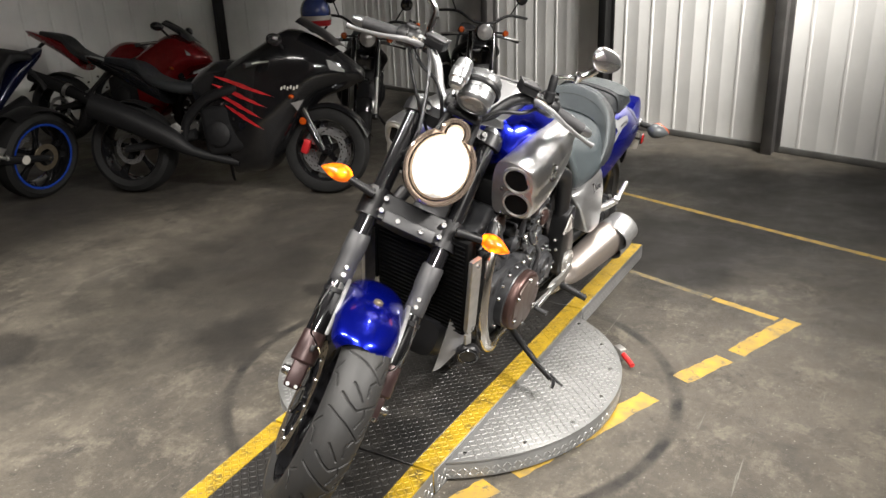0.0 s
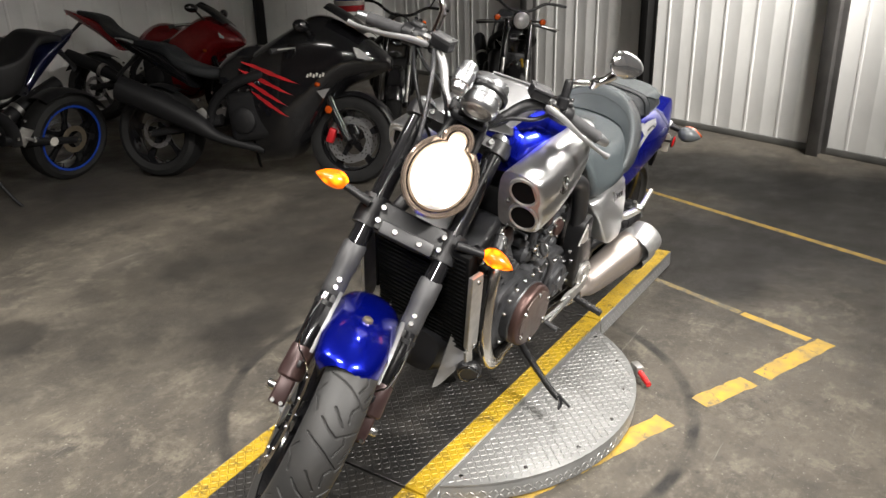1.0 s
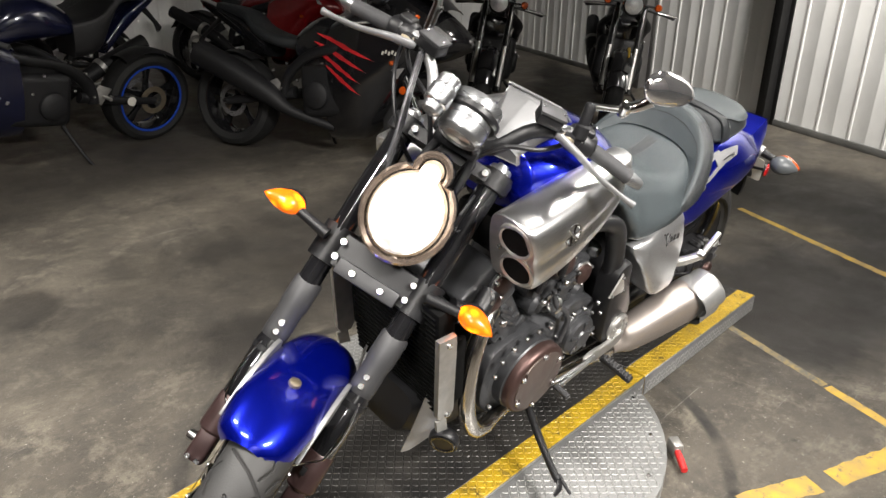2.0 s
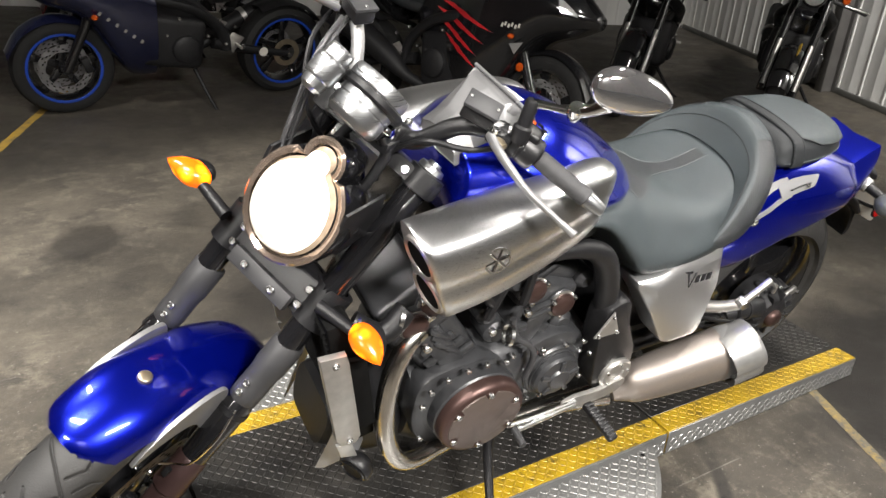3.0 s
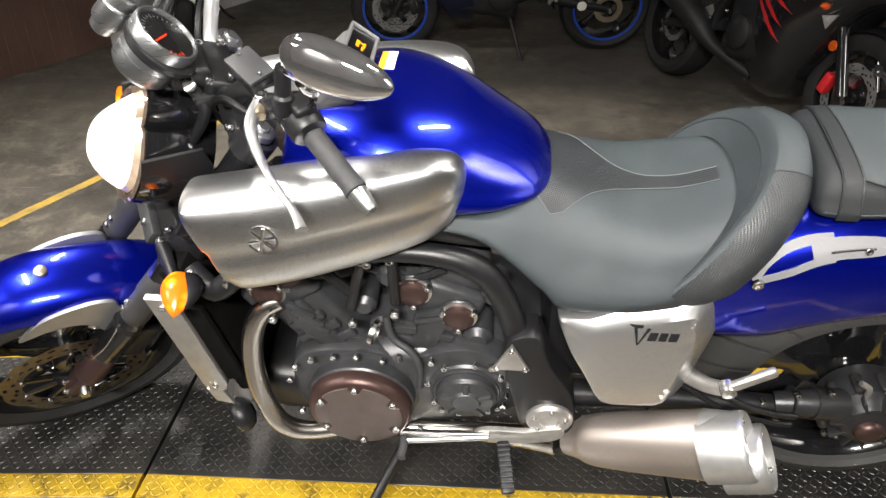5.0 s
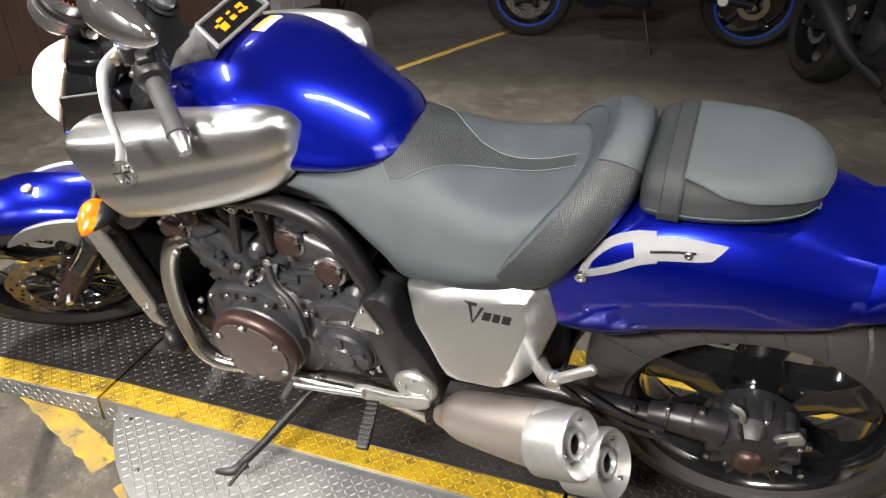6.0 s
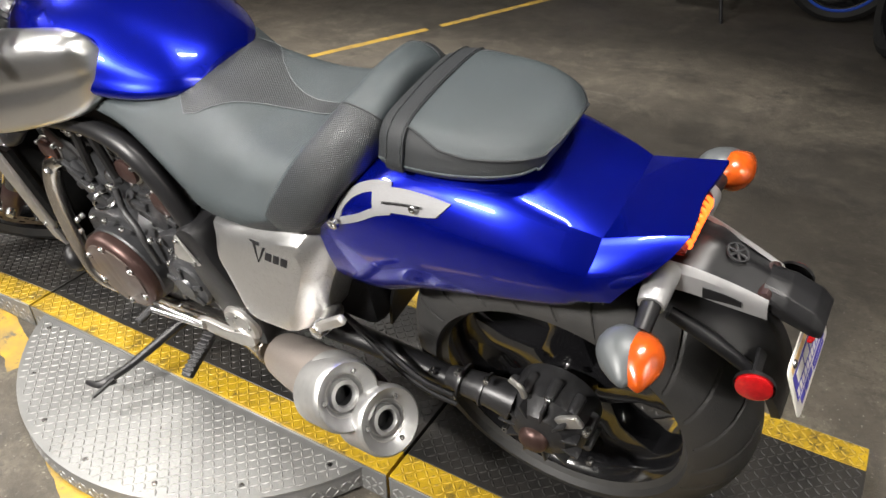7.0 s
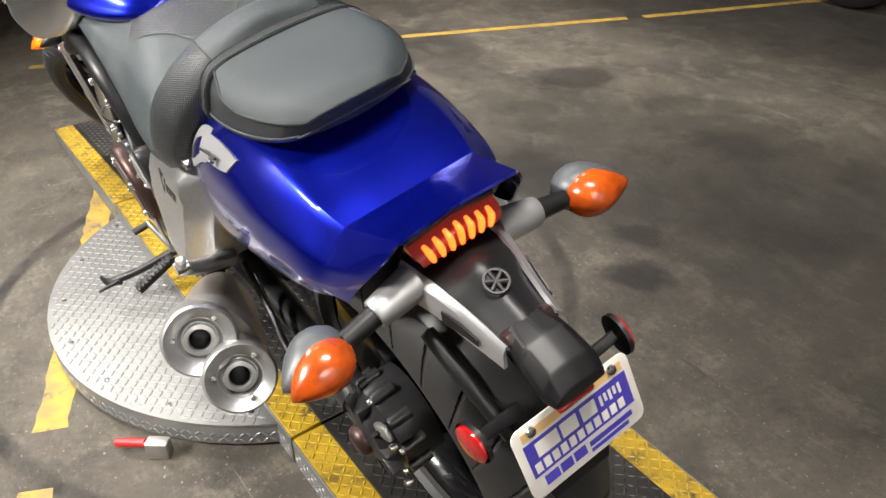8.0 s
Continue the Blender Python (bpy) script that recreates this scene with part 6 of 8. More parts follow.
for sg in (1, -1):
    part("flap_rib", tube([(-1.14, sg * 0.070, 0.672), (-1.2, sg * 0.068, 0.642), (-1.27, sg * 0.062, 0.588)], [0.010, 0.012, 0.009], 10, 3), BLACK, rf)
    part("reflector", lathe([(0, 0.006), (0.018, 0.006), (0.024, 0.003), (0.025, -0.004)], (-1.272, sg * 0.112, 0.628), (-0.12, sg, 0.05), 24), RED, bike, "round red side reflector")
    part("reflector_stay", tube([(-1.265, sg * 0.04, 0.615), (-1.268, sg * 0.08, 0.622), (-1.270, sg * 0.106, 0.627)], [0.010, 0.008, 0.008], 8, 2, 0.5), BLACK, bike)
    part("reflector_mount", lathe([(0.027, 0.0), (0.027, -0.006), (0, -0.008)], (-1.272, sg * 0.112, 0.628), (-0.12, sg, 0.05), 24), BLACK, bike)
bm_ = frame_on(Vector((-1.203, 0, 0.749)), Vector((-0.4, 0, 0.9)))
part("badge", join(lathe([(0.013, 0.0), (0.0135, 0.003), (0.016, 0.003), (0.0165, 0.0)], (-1.203, 0, 0.749), (-0.4, 0, 0.9), 24), *[tube([bm_ @ Vector((0.0135 * math.cos(a), 0.0135 * math.sin(a), 0.0015)), bm_ @ Vector((-0.0135 * math.cos(a), -0.0135 * math.sin(a), 0.0015))], 0.0022, 8, 1) for a in (0.5, 1.55, 2.6)]), SLEEVE, rf, "round grey badge")
for sy in (1, -1):
    stay = [[(-1.100, sy * 0.058, 0.758), (-1.104, sy * 0.070, 0.748), (-1.108, sy * 0.078, 0.724)], [(-1.150, sy * 0.052, 0.754), (-1.152, sy * 0.062, 0.745), (-1.155, sy * 0.068, 0.720)],
            [(-1.205, sy * 0.043, 0.737), (-1.206, sy * 0.051, 0.729), (-1.208, sy * 0.056, 0.703)], [(-1.258, sy * 0.036, 0.716), (-1.259, sy * 0.043, 0.708), (-1.262, sy * 0.047, 0.690)]]
    part("fender_stay", sheet(stay, 4, 2, 0.006), SILVER, rf, "silver mudguard stay", 25)
    part("stay_recess", sheet([[(x, sy * (y + 0.0022), z) for x, y, z in r] for r in ([(-1.178, 0.0605, 0.731), (-1.180, 0.0635, 0.716)], [(-1.205, 0.0550, 0.724), (-1.207, 0.0565, 0.711)], [(-1.228, 0.0510, 0.714), (-1.229, 0.0520, 0.706)])], 2, 2, 0.002), BLACK, rf)
    b0, c0 = Vector((-1.125, sy * 0.06, 0.742)), Vector((-1.135, sy * 0.205, 0.722))
    part("signal_arm", tube([b0, b0.lerp(c0, 0.35), b0.lerp(c0, 0.42)], [0.024, 0.020, 0.018], 16, 3), SILVER, bike, "silver signal arm")
    part("signal_stalk", tube([b0.lerp(c0, 0.4), b0.lerp(c0, 0.72)], [0.014, 0.012], 12, 1), BLACK, bike, "black signal stalk")
    dr = Vector((-0.35, sy * 1.0, 0.0)).normalized()
    part("signal_body", drop_shape(c0 + Vector((0.010, 0, 0)), dr, 0.096, 0.0345, 0.0, 1.0, flat=0.9), GREYLENS, bike, "grey signal housing")
    part("signal_lens", drop_shape(c0 - Vector((0.010, 0, 0)), dr, 0.092, 0.0335, 0.05, 1.0, flat=0.9), AMBER, bike, "orange turn signal lens")
for ob_ in set(bpy.data.objects) - before_tail:
    ob_.data.transform(TAIL)
inner = [[(RC[0] + 0.37 * math.cos(a), y, RC[2] + 0.37 * math.sin(a) - 0.6 * y * y) for y in (-0.075, 0, 0.075)] for a in (radians(5), radians(20), radians(36), radians(52), radians(68))]
part("inner_mudguard", sheet(inner, 4, 3, 0.006), BLACK, bike, "black inner mudguard")

# licence plate holder and dealer plate
pm = Matrix.Translation((-1.318, 0.015, 0.605)) @ Matrix.Rotation(radians(-72), 4, "Y")
PLATEWHITE = material("white plate", (0.75, 0.72, 0.66), 0.4, vary=0.1, scale=10)
PLATEBLUE = material("blue print", (0.05, 0.04, 0.35), 0.5, vary=0.1, scale=30)
PLATEGOLD = material("gold print", (0.7, 0.45, 0.18), 0.5, vary=0.1, scale=30)
def rrect(w, h, r, n=4):
    return [(sx * (w / 2 - r) + r * math.cos(a), sy * (h / 2 - r) + r * math.sin(a)) for sx, sy, a0 in ((1, 1, 0), (-1, 1, 90), (-1, -1, 180), (1, -1, 270)) for a in (radians(a0 + 90 * i / n) for i in range(n + 1))]
dp = part("dealer_plate", plate(rrect(0.098, 0.172, 0.012), 0.002, pm, 0.0006), PLATEWHITE, bike, "white dealer plate with blue print bars")
def print_bar(u0, u1, v0, v1, mat, lift=0.0024):
    part("print", plate([(u0, v0), (u1, v0), (u1, v1), (u0, v1)], 0.0004, pm @ Matrix.Translation((0, 0, lift)), 0), mat, dp)

# printed bars: gold line at the top, blue field with pale bars, blue bars below
print_bar(0.030, 0.041, -0.074, 0.074, PLATEGOLD)
print_bar(-0.020, 0.026, -0.076, 0.076, PLATEBLUE)
for v0, v1 in ((0.030, 0.062), (0.002, 0.026), (-0.026, -0.004)):
    print_bar(0.002, 0.021, v0, v1, PLATEWHITE, 0.0028)
for k in range(5):
    print_bar(0.004 + 0.003 * (k % 2), 0.018, -0.036 - k * 0.007, -0.032 - k * 0.007, PLATEWHITE, 0.0028)
for k in range(11):
    print_bar(-0.016, -0.003, 0.062 - k * 0.0125, 0.071 - k * 0.0125, PLATEWHITE, 0.0028)
for v0, v1 in ((0.045, 0.065), (0.025, 0.042), (0.004, 0.022)):
    print_bar(-0.038, -0.025, v0, v1, PLATEBLUE)
print_bar(-0.034, -0.027, -0.068, -0.002, PLATEBLUE)
print_bar(-0.042, -0.037, -0.060, -0.002, PLATEBLUE)
for v in (-0.06, 0.06):
    part("plate_screw", lathe([(0, 0.004), (0.006, 0.003), (0.007, 0)], pm @ Vector((0.038, v, 0.0025)), pm.to_3x3() @ Vector((0, 0, 1)), 10), BOLT, dp)

# frame
rail = [(0.20, 0.768), (0.08, 0.770), (-0.03, 0.782), (-0.110, 0.778), (-0.172, 0.750), (-0.212, 0.690), (-0.238, 0.610), (-0.262, 0.520), (-0.290, 0.430)]
both("frame_rail", tube([(x, 0.178, z) for x, z in rail], [0.019, 0.019, 0.020, 0.024, 0.028, 0.027, 0.026, 0.030, 0.034], 18, 6, 0.85), BLACK, bike, "black cast frame rail", 60)
part("frame_plate", side_plate([(-0.235, 0.605), (-0.200, 0.535), (-0.270, 0.535)], 0.222, 0.006), CASTSILVER, bike, "silver triangular plate")
for x, z in ((-0.235, 0.592), (-0.209, 0.541), (-0.261, 0.541)):
    part("bolt", bolt((x, 0.222, z), (0, 1, 0), 0.005, 0.004), BOLT, bike)
part("frame_web", side_plate(smooth_outline([(-0.225, 0.60), (-0.225, 0.52), (-0.245, 0.42), (-0.27, 0.34), (-0.36, 0.33), (-0.36, 0.44), (-0.31, 0.54), (-0.28, 0.62)], 4), 0.215, 0.06, 0.01), BLACK, bike, "black frame casting")
pv = part("pivot_cover", lathe([(0, 0.008), (0.018, 0.008), (0.020, 0.012), (0.040, 0.012), (0.046, 0.006), (0.047, -0.01)], (-0.317, 0.215, 0.385), (0, 1, 0), 36), CASTSILVER, bike, "silver pivot cover")
for i in range(5):
    a = 2 * math.pi * i / 5 + 0.4
    part("bolt", bolt((-0.317 + 0.032 * math.cos(a), 0.227, 0.385 + 0.032 * math.sin(a)), (0, 1, 0), 0.0045, 0.003), BOLT, pv)

# side covers
sc_out = [(-0.314, 0.640), (-0.318, 0.622), (-0.338, 0.588), (-0.368, 0.538), (-0.390, 0.498), (-0.402, 0.484), (-0.424, 0.478), (-0.480, 0.480), (-0.540, 0.484), (-0.556, 0.492), (-0.574, 0.545), (-0.598, 0.618), (-0.606, 0.662), (-0.596, 0.694), (-0.576, 0.708), (-0.45, 0.682)]
ctrs = Vector((-0.470, 0.585))
sc_pts = []
for k in range(len(sc_out)):
    a, b = Vector(sc_out[k]), Vector(sc_out[(k + 1) % len(sc_out)])
    sc_pts += [a.lerp(b, f) for f in (0.06, 0.36, 0.64, 0.94)]


def cover_face(x, z):
    """How far out the cover's face stands: leaning out towards its foot, folded back behind a ridge and under the seat."""
    fold = max(0.0, (-0.548 + 0.34 * max(0.0, 0.60 - z)) - x) * 0.85
    roof = max(0.0, z - (0.655 + 0.16 * (-0.44 - x))) * 0.45
    front = max(0.0, x + 0.362) * max(0.0, min(1.0, (z - 0.585) / 0.03)) * 0.5
    return 0.247 - 0.27 * (z - 0.485) - fold - roof - front


rows = []
for g, y in ((1.0, -0.075), (1.0, -0.014), (0.992, -0.008), (0.972, -0.003), (0.93, -0.001), (0.84, 0.0), (0.72, 0.001), (0.6, 0.002), (0.45, 0.002), (0.3, 0.002), (0.15, 0.002)):
    row = []
    for p in sc_pts:
        x, z = ctrs.x + (p.x - ctrs.x) * g, ctrs.y + (p.y - ctrs.y) * g
        row.append(Vector((x, cover_face(x, z) + y, z)))
    rows.append(row)
cov = grid_mesh(rows, True, True)
sides = both("side_cover", cov, BRUSHED_UP, bike, "brushed aluminium side cover with a dark badge", 18)
BADGE = material("dark badge", (0.05, 0.05, 0.055), 0.25, 0.8, vary=0.2, scale=100)
for ob_, sy in zip(sides, (1, -1)):
    # badge as plain slanted bars
    bars = []
    mm = Matrix.Translation((-0.440, sy * (cover_face(-0.46, 0.645) + 0.001), 0.636)) @ Matrix.Rotation(sy * 0.26, 4, "X") @ Matrix(((-1, 0, 0, 0), (0, 0, sy, 0), (0, 1, 0, 0), (0, 0, 0, 1)))
    for o in ([(-0.004, 0.020), (0.020, 0.020), (0.019, 0.014), (0.006, 0.014)], [(0.004, 0.014), (0.010, 0.014), (0.014, -0.022), (0.011, -0.022)], [(0.011, -0.022), (0.014, -0.022), (0.034, 0.014), (0.027, 0.014)],
              [(0.028, -0.012), (0.044, -0.012), (0.048, 0.006), (0.033, 0.006)], [(0.047, -0.012), (0.061, -0.012), (0.065, 0.006), (0.051, 0.006)], [(0.064, -0.012), (0.080, -0.012), (0.084, 0.006), (0.068, 0.006)]):
        bars.append(plate(o, 0.004, mm, 0.0008))
    part("badge", join(*bars), BADGE, ob_, "dark metal badge of slanted bars")

# engine
crank = [
    [(0.20, 0, 0.47), (0.20, 0.12, 0.46), (0.20, 0.15, 0.38), (0.20, 0.12, 0.26), (0.20, 0, 0.24)],
    [(0.10, 0, 0.50), (0.10, 0.15, 0.48), (0.10, 0.175, 0.38), (0.10, 0.14, 0.22), (0.10, 0, 0.19)],
    [(-0.06, 0, 0.52), (-0.06, 0.15, 0.50), (-0.06, 0.17, 0.40), (-0.06, 0.14, 0.24), (-0.06, 0, 0.19)],
    [(-0.22, 0, 0.50), (-0.22, 0.13, 0.49), (-0.22, 0.16, 0.40), (-0.22, 0.13, 0.27), (-0.22, 0, 0.23)],
    [(-0.30, 0, 0.44), (-0.30, 0.1, 0.43), (-0.30, 0.13, 0.38), (-0.30, 0.1, 0.32), (-0.30, 0, 0.30)],
]
eng = part("engine", skin(crank, 4, 4), ENGINE, bike, "dark grey V-engine with brown covers", 40)
def bank(foot, head, caps):
    """A cylinder bank from the crankcase to its head, with two cam caps on the outside."""
    foot, head = Vector(foot), Vector(head)
    d = head - foot
    ang = math.degrees(math.atan2(d.x, d.z))
    mm = pose(foot.x, 0, foot.z, 0, ang, 0)
    L = d.length
    part("cylinder_bank", box(0.125, 0.27, L, mm @ pose(0, 0, L / 2), 0.015, 3), ENGINE, eng, "dark grey cylinder bank")
    part("cylinder_head", box(0.155, 0.285, 0.085, mm @ pose(0, 0, L), 0.02, 3), ENGINE, eng, "dark grey cylinder head")
    part("head_cover", box(0.135, 0.25, 0.05, mm @ pose(0, 0, L + 0.055), 0.018, 3), ENGINE, eng, "dark grey head cover")
    for sg in (1, -1):
        part("head_boss", box(0.055, 0.02, L * 0.8, mm @ pose(0, sg * 0.14, L * 0.45), 0.008), ENGINE, eng)
        for k in range(3):
            part("head_step", box(0.12 - 0.02 * k, 0.012, 0.02, mm @ pose(0, sg * 0.143, L * 0.25 + 0.035 * k), 0.004), ENGINE, eng)
    for cx, cy, cz in caps:
        c = Vector((cx, cy, cz))
        part("cam_boss", lathe([(0.036, -0.05), (0.037, -0.012), (0.034, -0.008), (0, -0.008)], c, (0, 1, 0), 24), ENGINE, eng)
        part("cap_fins", join(*[lathe([(0.0, -0.006 - 0.008 * q), (0.035, -0.006 - 0.008 * q), (0.035, -0.010 - 0.008 * q), (0, -0.010 - 0.008 * q)], c, (0, 1, 0), 20) for q in range(3)]), CASTSILVER, eng)
        part("cam_cap", lathe([(0, 0.006), (0.022, 0.006), (0.025, 0.004), (0.029, 0.002), (0.029, -0.008)], c, (0, 1, 0), 28), BROWN, eng, "brown cam cap")
        for q in range(3):
            a = q * 2.1 + 0.5
            part("bolt", bolt(c + Vector((0.032 * math.cos(a), -0.004, 0.032 * math.sin(a))), (0, 1, 0), 0.006, 0.008), BOLT, eng)


bank((0.09, 0, 0.46), (0.205, 0, 0.625), ((0.225, 0.150, 0.632), (0.185, 0.140, 0.672)))
bank((-0.05, 0, 0.47), (-0.105, 0, 0.62), ((-0.051, 0.152, 0.653), (-0.135, 0.160, 0.601)))
for k, (x, z, r_) in enumerate(((0.01, 0.54, 0.03), (0.045, 0.60, 0.024), (-0.01, 0.68, 0.028), (0.08, 0.70, 0.03), (-0.17, 0.52, 0.03), (-0.20, 0.64, 0.025))):
    part("engine_fitting", lathe([(0, 0.02), (r_ * 0.6, 0.02), (r_, 0.008), (r_, -0.05)], (x, 0.125, z), (0, 1, 0), 16), ENGINE, eng)
part("throttle_body", box(0.16, 0.22, 0.10, pose(0.04, 0, 0.72), 0.02), BLACK, eng, "black throttle bodies")
part("upper_cover", box(0.30, 0.24, 0.07, pose(-0.06, 0, 0.785, 0, -6, 0), 0.02), BLACK, bike, "black cover under the tank")
# filler added so that the gap before the rear tyre reads dark
part("rear_box", box(0.30, 0.24, 0.30, pose(-0.45, 0, 0.54), 0.03), BLACK, bike, "black filler for the dark gap behind the side cover")
part("clutch_housing", side_plate(smooth_outline([(0.205, 0.40), (0.19, 0.47), (0.12, 0.50), (0.03, 0.50), (-0.03, 0.475), (-0.075, 0.50), (-0.15, 0.52), (-0.225, 0.49), (-0.24, 0.42), (-0.20, 0.34), (-0.10, 0.33), (-0.04, 0.27), (0.04, 0.235), (0.13, 0.25), (0.19, 0.31)], 4), 0.168, 0.05, 0.012), ENGINE, eng, "dark grey crankcase cover")
# clutch cover
cc = Vector((0.060, 0.172, 0.382))
part("clutch_drum", lathe([(0.0, 0.030), (0.104, 0.030), (0.107, 0.026), (0.108, 0.0), (0.118, -0.004), (0.120, -0.03)], cc, (0, 1, 0), 56), ENGINE, eng, "dark grey clutch drum", 30)
cl_ = part("clutch_cover", lathe([(0, 0.060), (0.093, 0.060), (0.099, 0.057), (0.103, 0.051), (0.1045, 0.044), (0.1045, 0.031)], cc, (0, 1, 0), 56), BROWN, eng, "round brown clutch cover", 30)
notched = []
for i in range(72):
    a = 2 * math.pi * i / 72
    d = abs(((a - 0.5 + math.pi / 6) % (math.pi / 3)) - math.pi / 6)
    notched.append((0.070 * math.cos(a) if d < 0.14 else 0.088 * math.cos(a), 0.070 * math.sin(a) if d < 0.14 else 0.088 * math.sin(a)))
part("cover_panel", plate(notched, 0.004, Matrix.Translation(cc + Vector((0, 0.0595, 0))) @ Matrix(((1, 0, 0, 0), (0, 0, 1, 0), (0, 1, 0, 0), (0, 0, 0, 1))), 0.0008), BROWNFACE, cl_, "notched brown face plate", 30)
for i in range(6):
    a = 2 * math.pi * i / 6 + 0.5
    o = Vector((math.cos(a), 0, math.sin(a)))
    part("bolt", bolt(cc + o * 0.082 + Vector((0, 0.0605, 0)), (0, 1, 0), 0.007, 0.007), BOLT, cl_)
    part("cover_lug", box(0.018, 0.006, 0.018, Matrix.Translation(cc + o * 0.078 + Vector((0, 0.059, 0))) @ Matrix.Rotation(-a, 4, "Y"), 0.003), BROWN, cl_)
c2 = Vector((-0.152, 0.165, 0.408))
pump = part("drive_cover", lathe([(0, 0.046), (0.026, 0.046), (0.030, 0.040), (0.054, 0.036), (0.060, 0.030), (0.063, 0.016), (0.072, 0.013), (0.076, 0.008), (0.077, -0.03)], c2, (0, 1, 0), 44), ENGINE, eng, "dark grey drive cover", 25)
part("cover_rim", lathe([(0.060, 0.014), (0.062, 0.019), (0.066, 0.019), (0.068, 0.013)], c2, (0, 1, 0), 44), ENGINE, pump)
for i in range(5):
    a = 2 * math.pi * i / 5 + 1.57
    o = Vector((math.cos(a), 0, math.sin(a)))
    part("cover_rib", box(0.032, 0.008, 0.013, Matrix.Translation(c2 + o * 0.038 + Vector((0, 0.040, 0))) @ Matrix.Rotation(-a, 4, "Y"), 0.003), ENGINE, pump)
for i in range(8):
    a = 2 * math.pi * i / 8 + 0.2
    part("bolt", bolt(c2 + Vector((0.080 * math.cos(a), 0.008, 0.080 * math.sin(a))), (0, 1, 0), 0.006, 0.009), BOLT, eng)
for x, z in ((-0.082, 0.492), (-0.020, 0.498), (-0.215, 0.352), (-0.100, 0.335)):
    part("bolt", bolt((x, 0.172, z), (0, 1, 0), 0.006, 0.009), BOLT, eng)
part("coolant_pipe", tube([(0.0, 0.165, 0.605), (-0.012, 0.178, 0.560), (-0.045, 0.188, 0.535), (-0.062, 0.195, 0.500), (-0.060, 0.190, 0.430)], 0.0075, 10, 6), SLEEVE, bike, "grey coolant pipe")
for x0, z0, x1, z1 in ((0.03, 0.76, 0.065, 0.62), (-0.02, 0.765, -0.02, 0.64), (0.13, 0.745, 0.06, 0.66)):
    part("engine_stay", tube([(x0, 0.165, z0), (x1, 0.16, z1)], 0.010, 8, 1), BLACK, bike)
    part("bolt", bolt((x0, 0.178, z0), (0, 1, 0), 0.009, 0.008), BOLT, bike)
for k, (x, z) in enumerate(((0.02, 0.755), (0.06, 0.60), (-0.02, 0.63), (0.21, 0.60))):
    part("bolt", bolt((x, 0.178, z), (0, 1, 0), 0.009, 0.009), BOLT, bike)
part("wiring_loom", tube([(0.20, 0.12, 0.72), (0.13, 0.14, 0.68), (0.05, 0.13, 0.70), (-0.04, 0.14, 0.68), (-0.11, 0.13, 0.70)], 0.008, 8, 4), BLACK, bike)

# radiator and its sides
rad = box(0.05, 0.32, 0.36, pose(0.350, 0, 0.52, 0, 14, 0), 0.008)
ra = part("radiator", rad, RADIATOR, bike, "black radiator")
for i in range(22):
    part("radiator_fin", box(0.006, 0.30, 0.003, pose(0.350, 0, 0.52, 0, 14, 0) @ pose(0.027, 0, -0.165 + 0.0157 * i), 0), RADIATOR, ra)
for sy in (1, -1):
    g = side_plate([(0.440, 0.652), (0.388, 0.652), (0.380, 0.628), (0.335, 0.405), (0.343, 0.385), (0.374, 0.385), (0.388, 0.405)], sy * 0.195, 0.014, 0.004)
    part("guard_mesh", side_plate([(0.380, 0.62), (0.342, 0.62), (0.300, 0.42), (0.336, 0.41)], sy * 0.185, 0.012, 0.002), RADIATOR, bike, "black radiator side mesh")
    part("guard_bracket", side_plate([(0.352, 0.385), (0.385, 0.385), (0.372, 0.345), (0.335, 0.335)], sy * 0.192, 0.008, 0.002), CASTSILVER, bike)
    rg = part("radiator_guard", g, CASTSILVER, bike, "silver radiator side panel")
    for x, z in ((0.408, 0.632), (0.360, 0.402)):
        part("bolt", bolt((x, sy * 0.195, z), (0, sy, 0), 0.007, 0.005), BOLT, rg)
    part("radiator_hose", tube([(0.36, sy * 0.14, 0.68), (0.31, sy * 0.17, 0.66), (0.26, sy * 0.16, 0.70)], 0.022, 12, 5), BLACK, bike)
part("lower_cowl", skin([[(0.36, 0, 0.36), (0.36, 0.08, 0.35), (0.37, 0.09, 0.30), (0.38, 0.07, 0.25), (0.38, 0, 0.24)], [(0.28, 0, 0.36), (0.28, 0.11, 0.35), (0.28, 0.12, 0.28), (0.28, 0.10, 0.22), (0.28, 0, 0.20)], [(0.2, 0, 0.36), (0.2, 0.11, 0.34), (0.2, 0.12, 0.27), (0.2, 0.1, 0.21), (0.2, 0, 0.19)]], 4, 4), BLACK, bike, "black lower cowl")
horn = part("horn", lathe([(0, 0.02), (0.034, 0.02), (0.038, 0.014), (0.038, 0.0), (0.03, -0.012), (0.015, -0.02)], (0.325, 0.182, 0.292), (0.8, 0.5, -0.2), 28), BLACK, bike, "round black horn")
part("horn_ring", lathe([(0.024, 0.021), (0.026, 0.0235), (0.029, 0.0235), (0.031, 0.021)], (0.325, 0.182, 0.292), (0.8, 0.5, -0.2), 28), GLOSSBLACK, horn)
both("radiator_deflector", sheet([[(0.342, 0.112, 0.395), (0.330, 0.132, 0.388), (0.316, 0.152, 0.372)], [(0.364, 0.112, 0.305), (0.340, 0.134, 0.303), (0.314, 0.158, 0.305)], [(0.390, 0.108, 0.214), (0.384, 0.114, 0.217), (0.374, 0.122, 0.224)]], 3, 3, 0.004), SATIN, bike, "grey plate under the radiator")

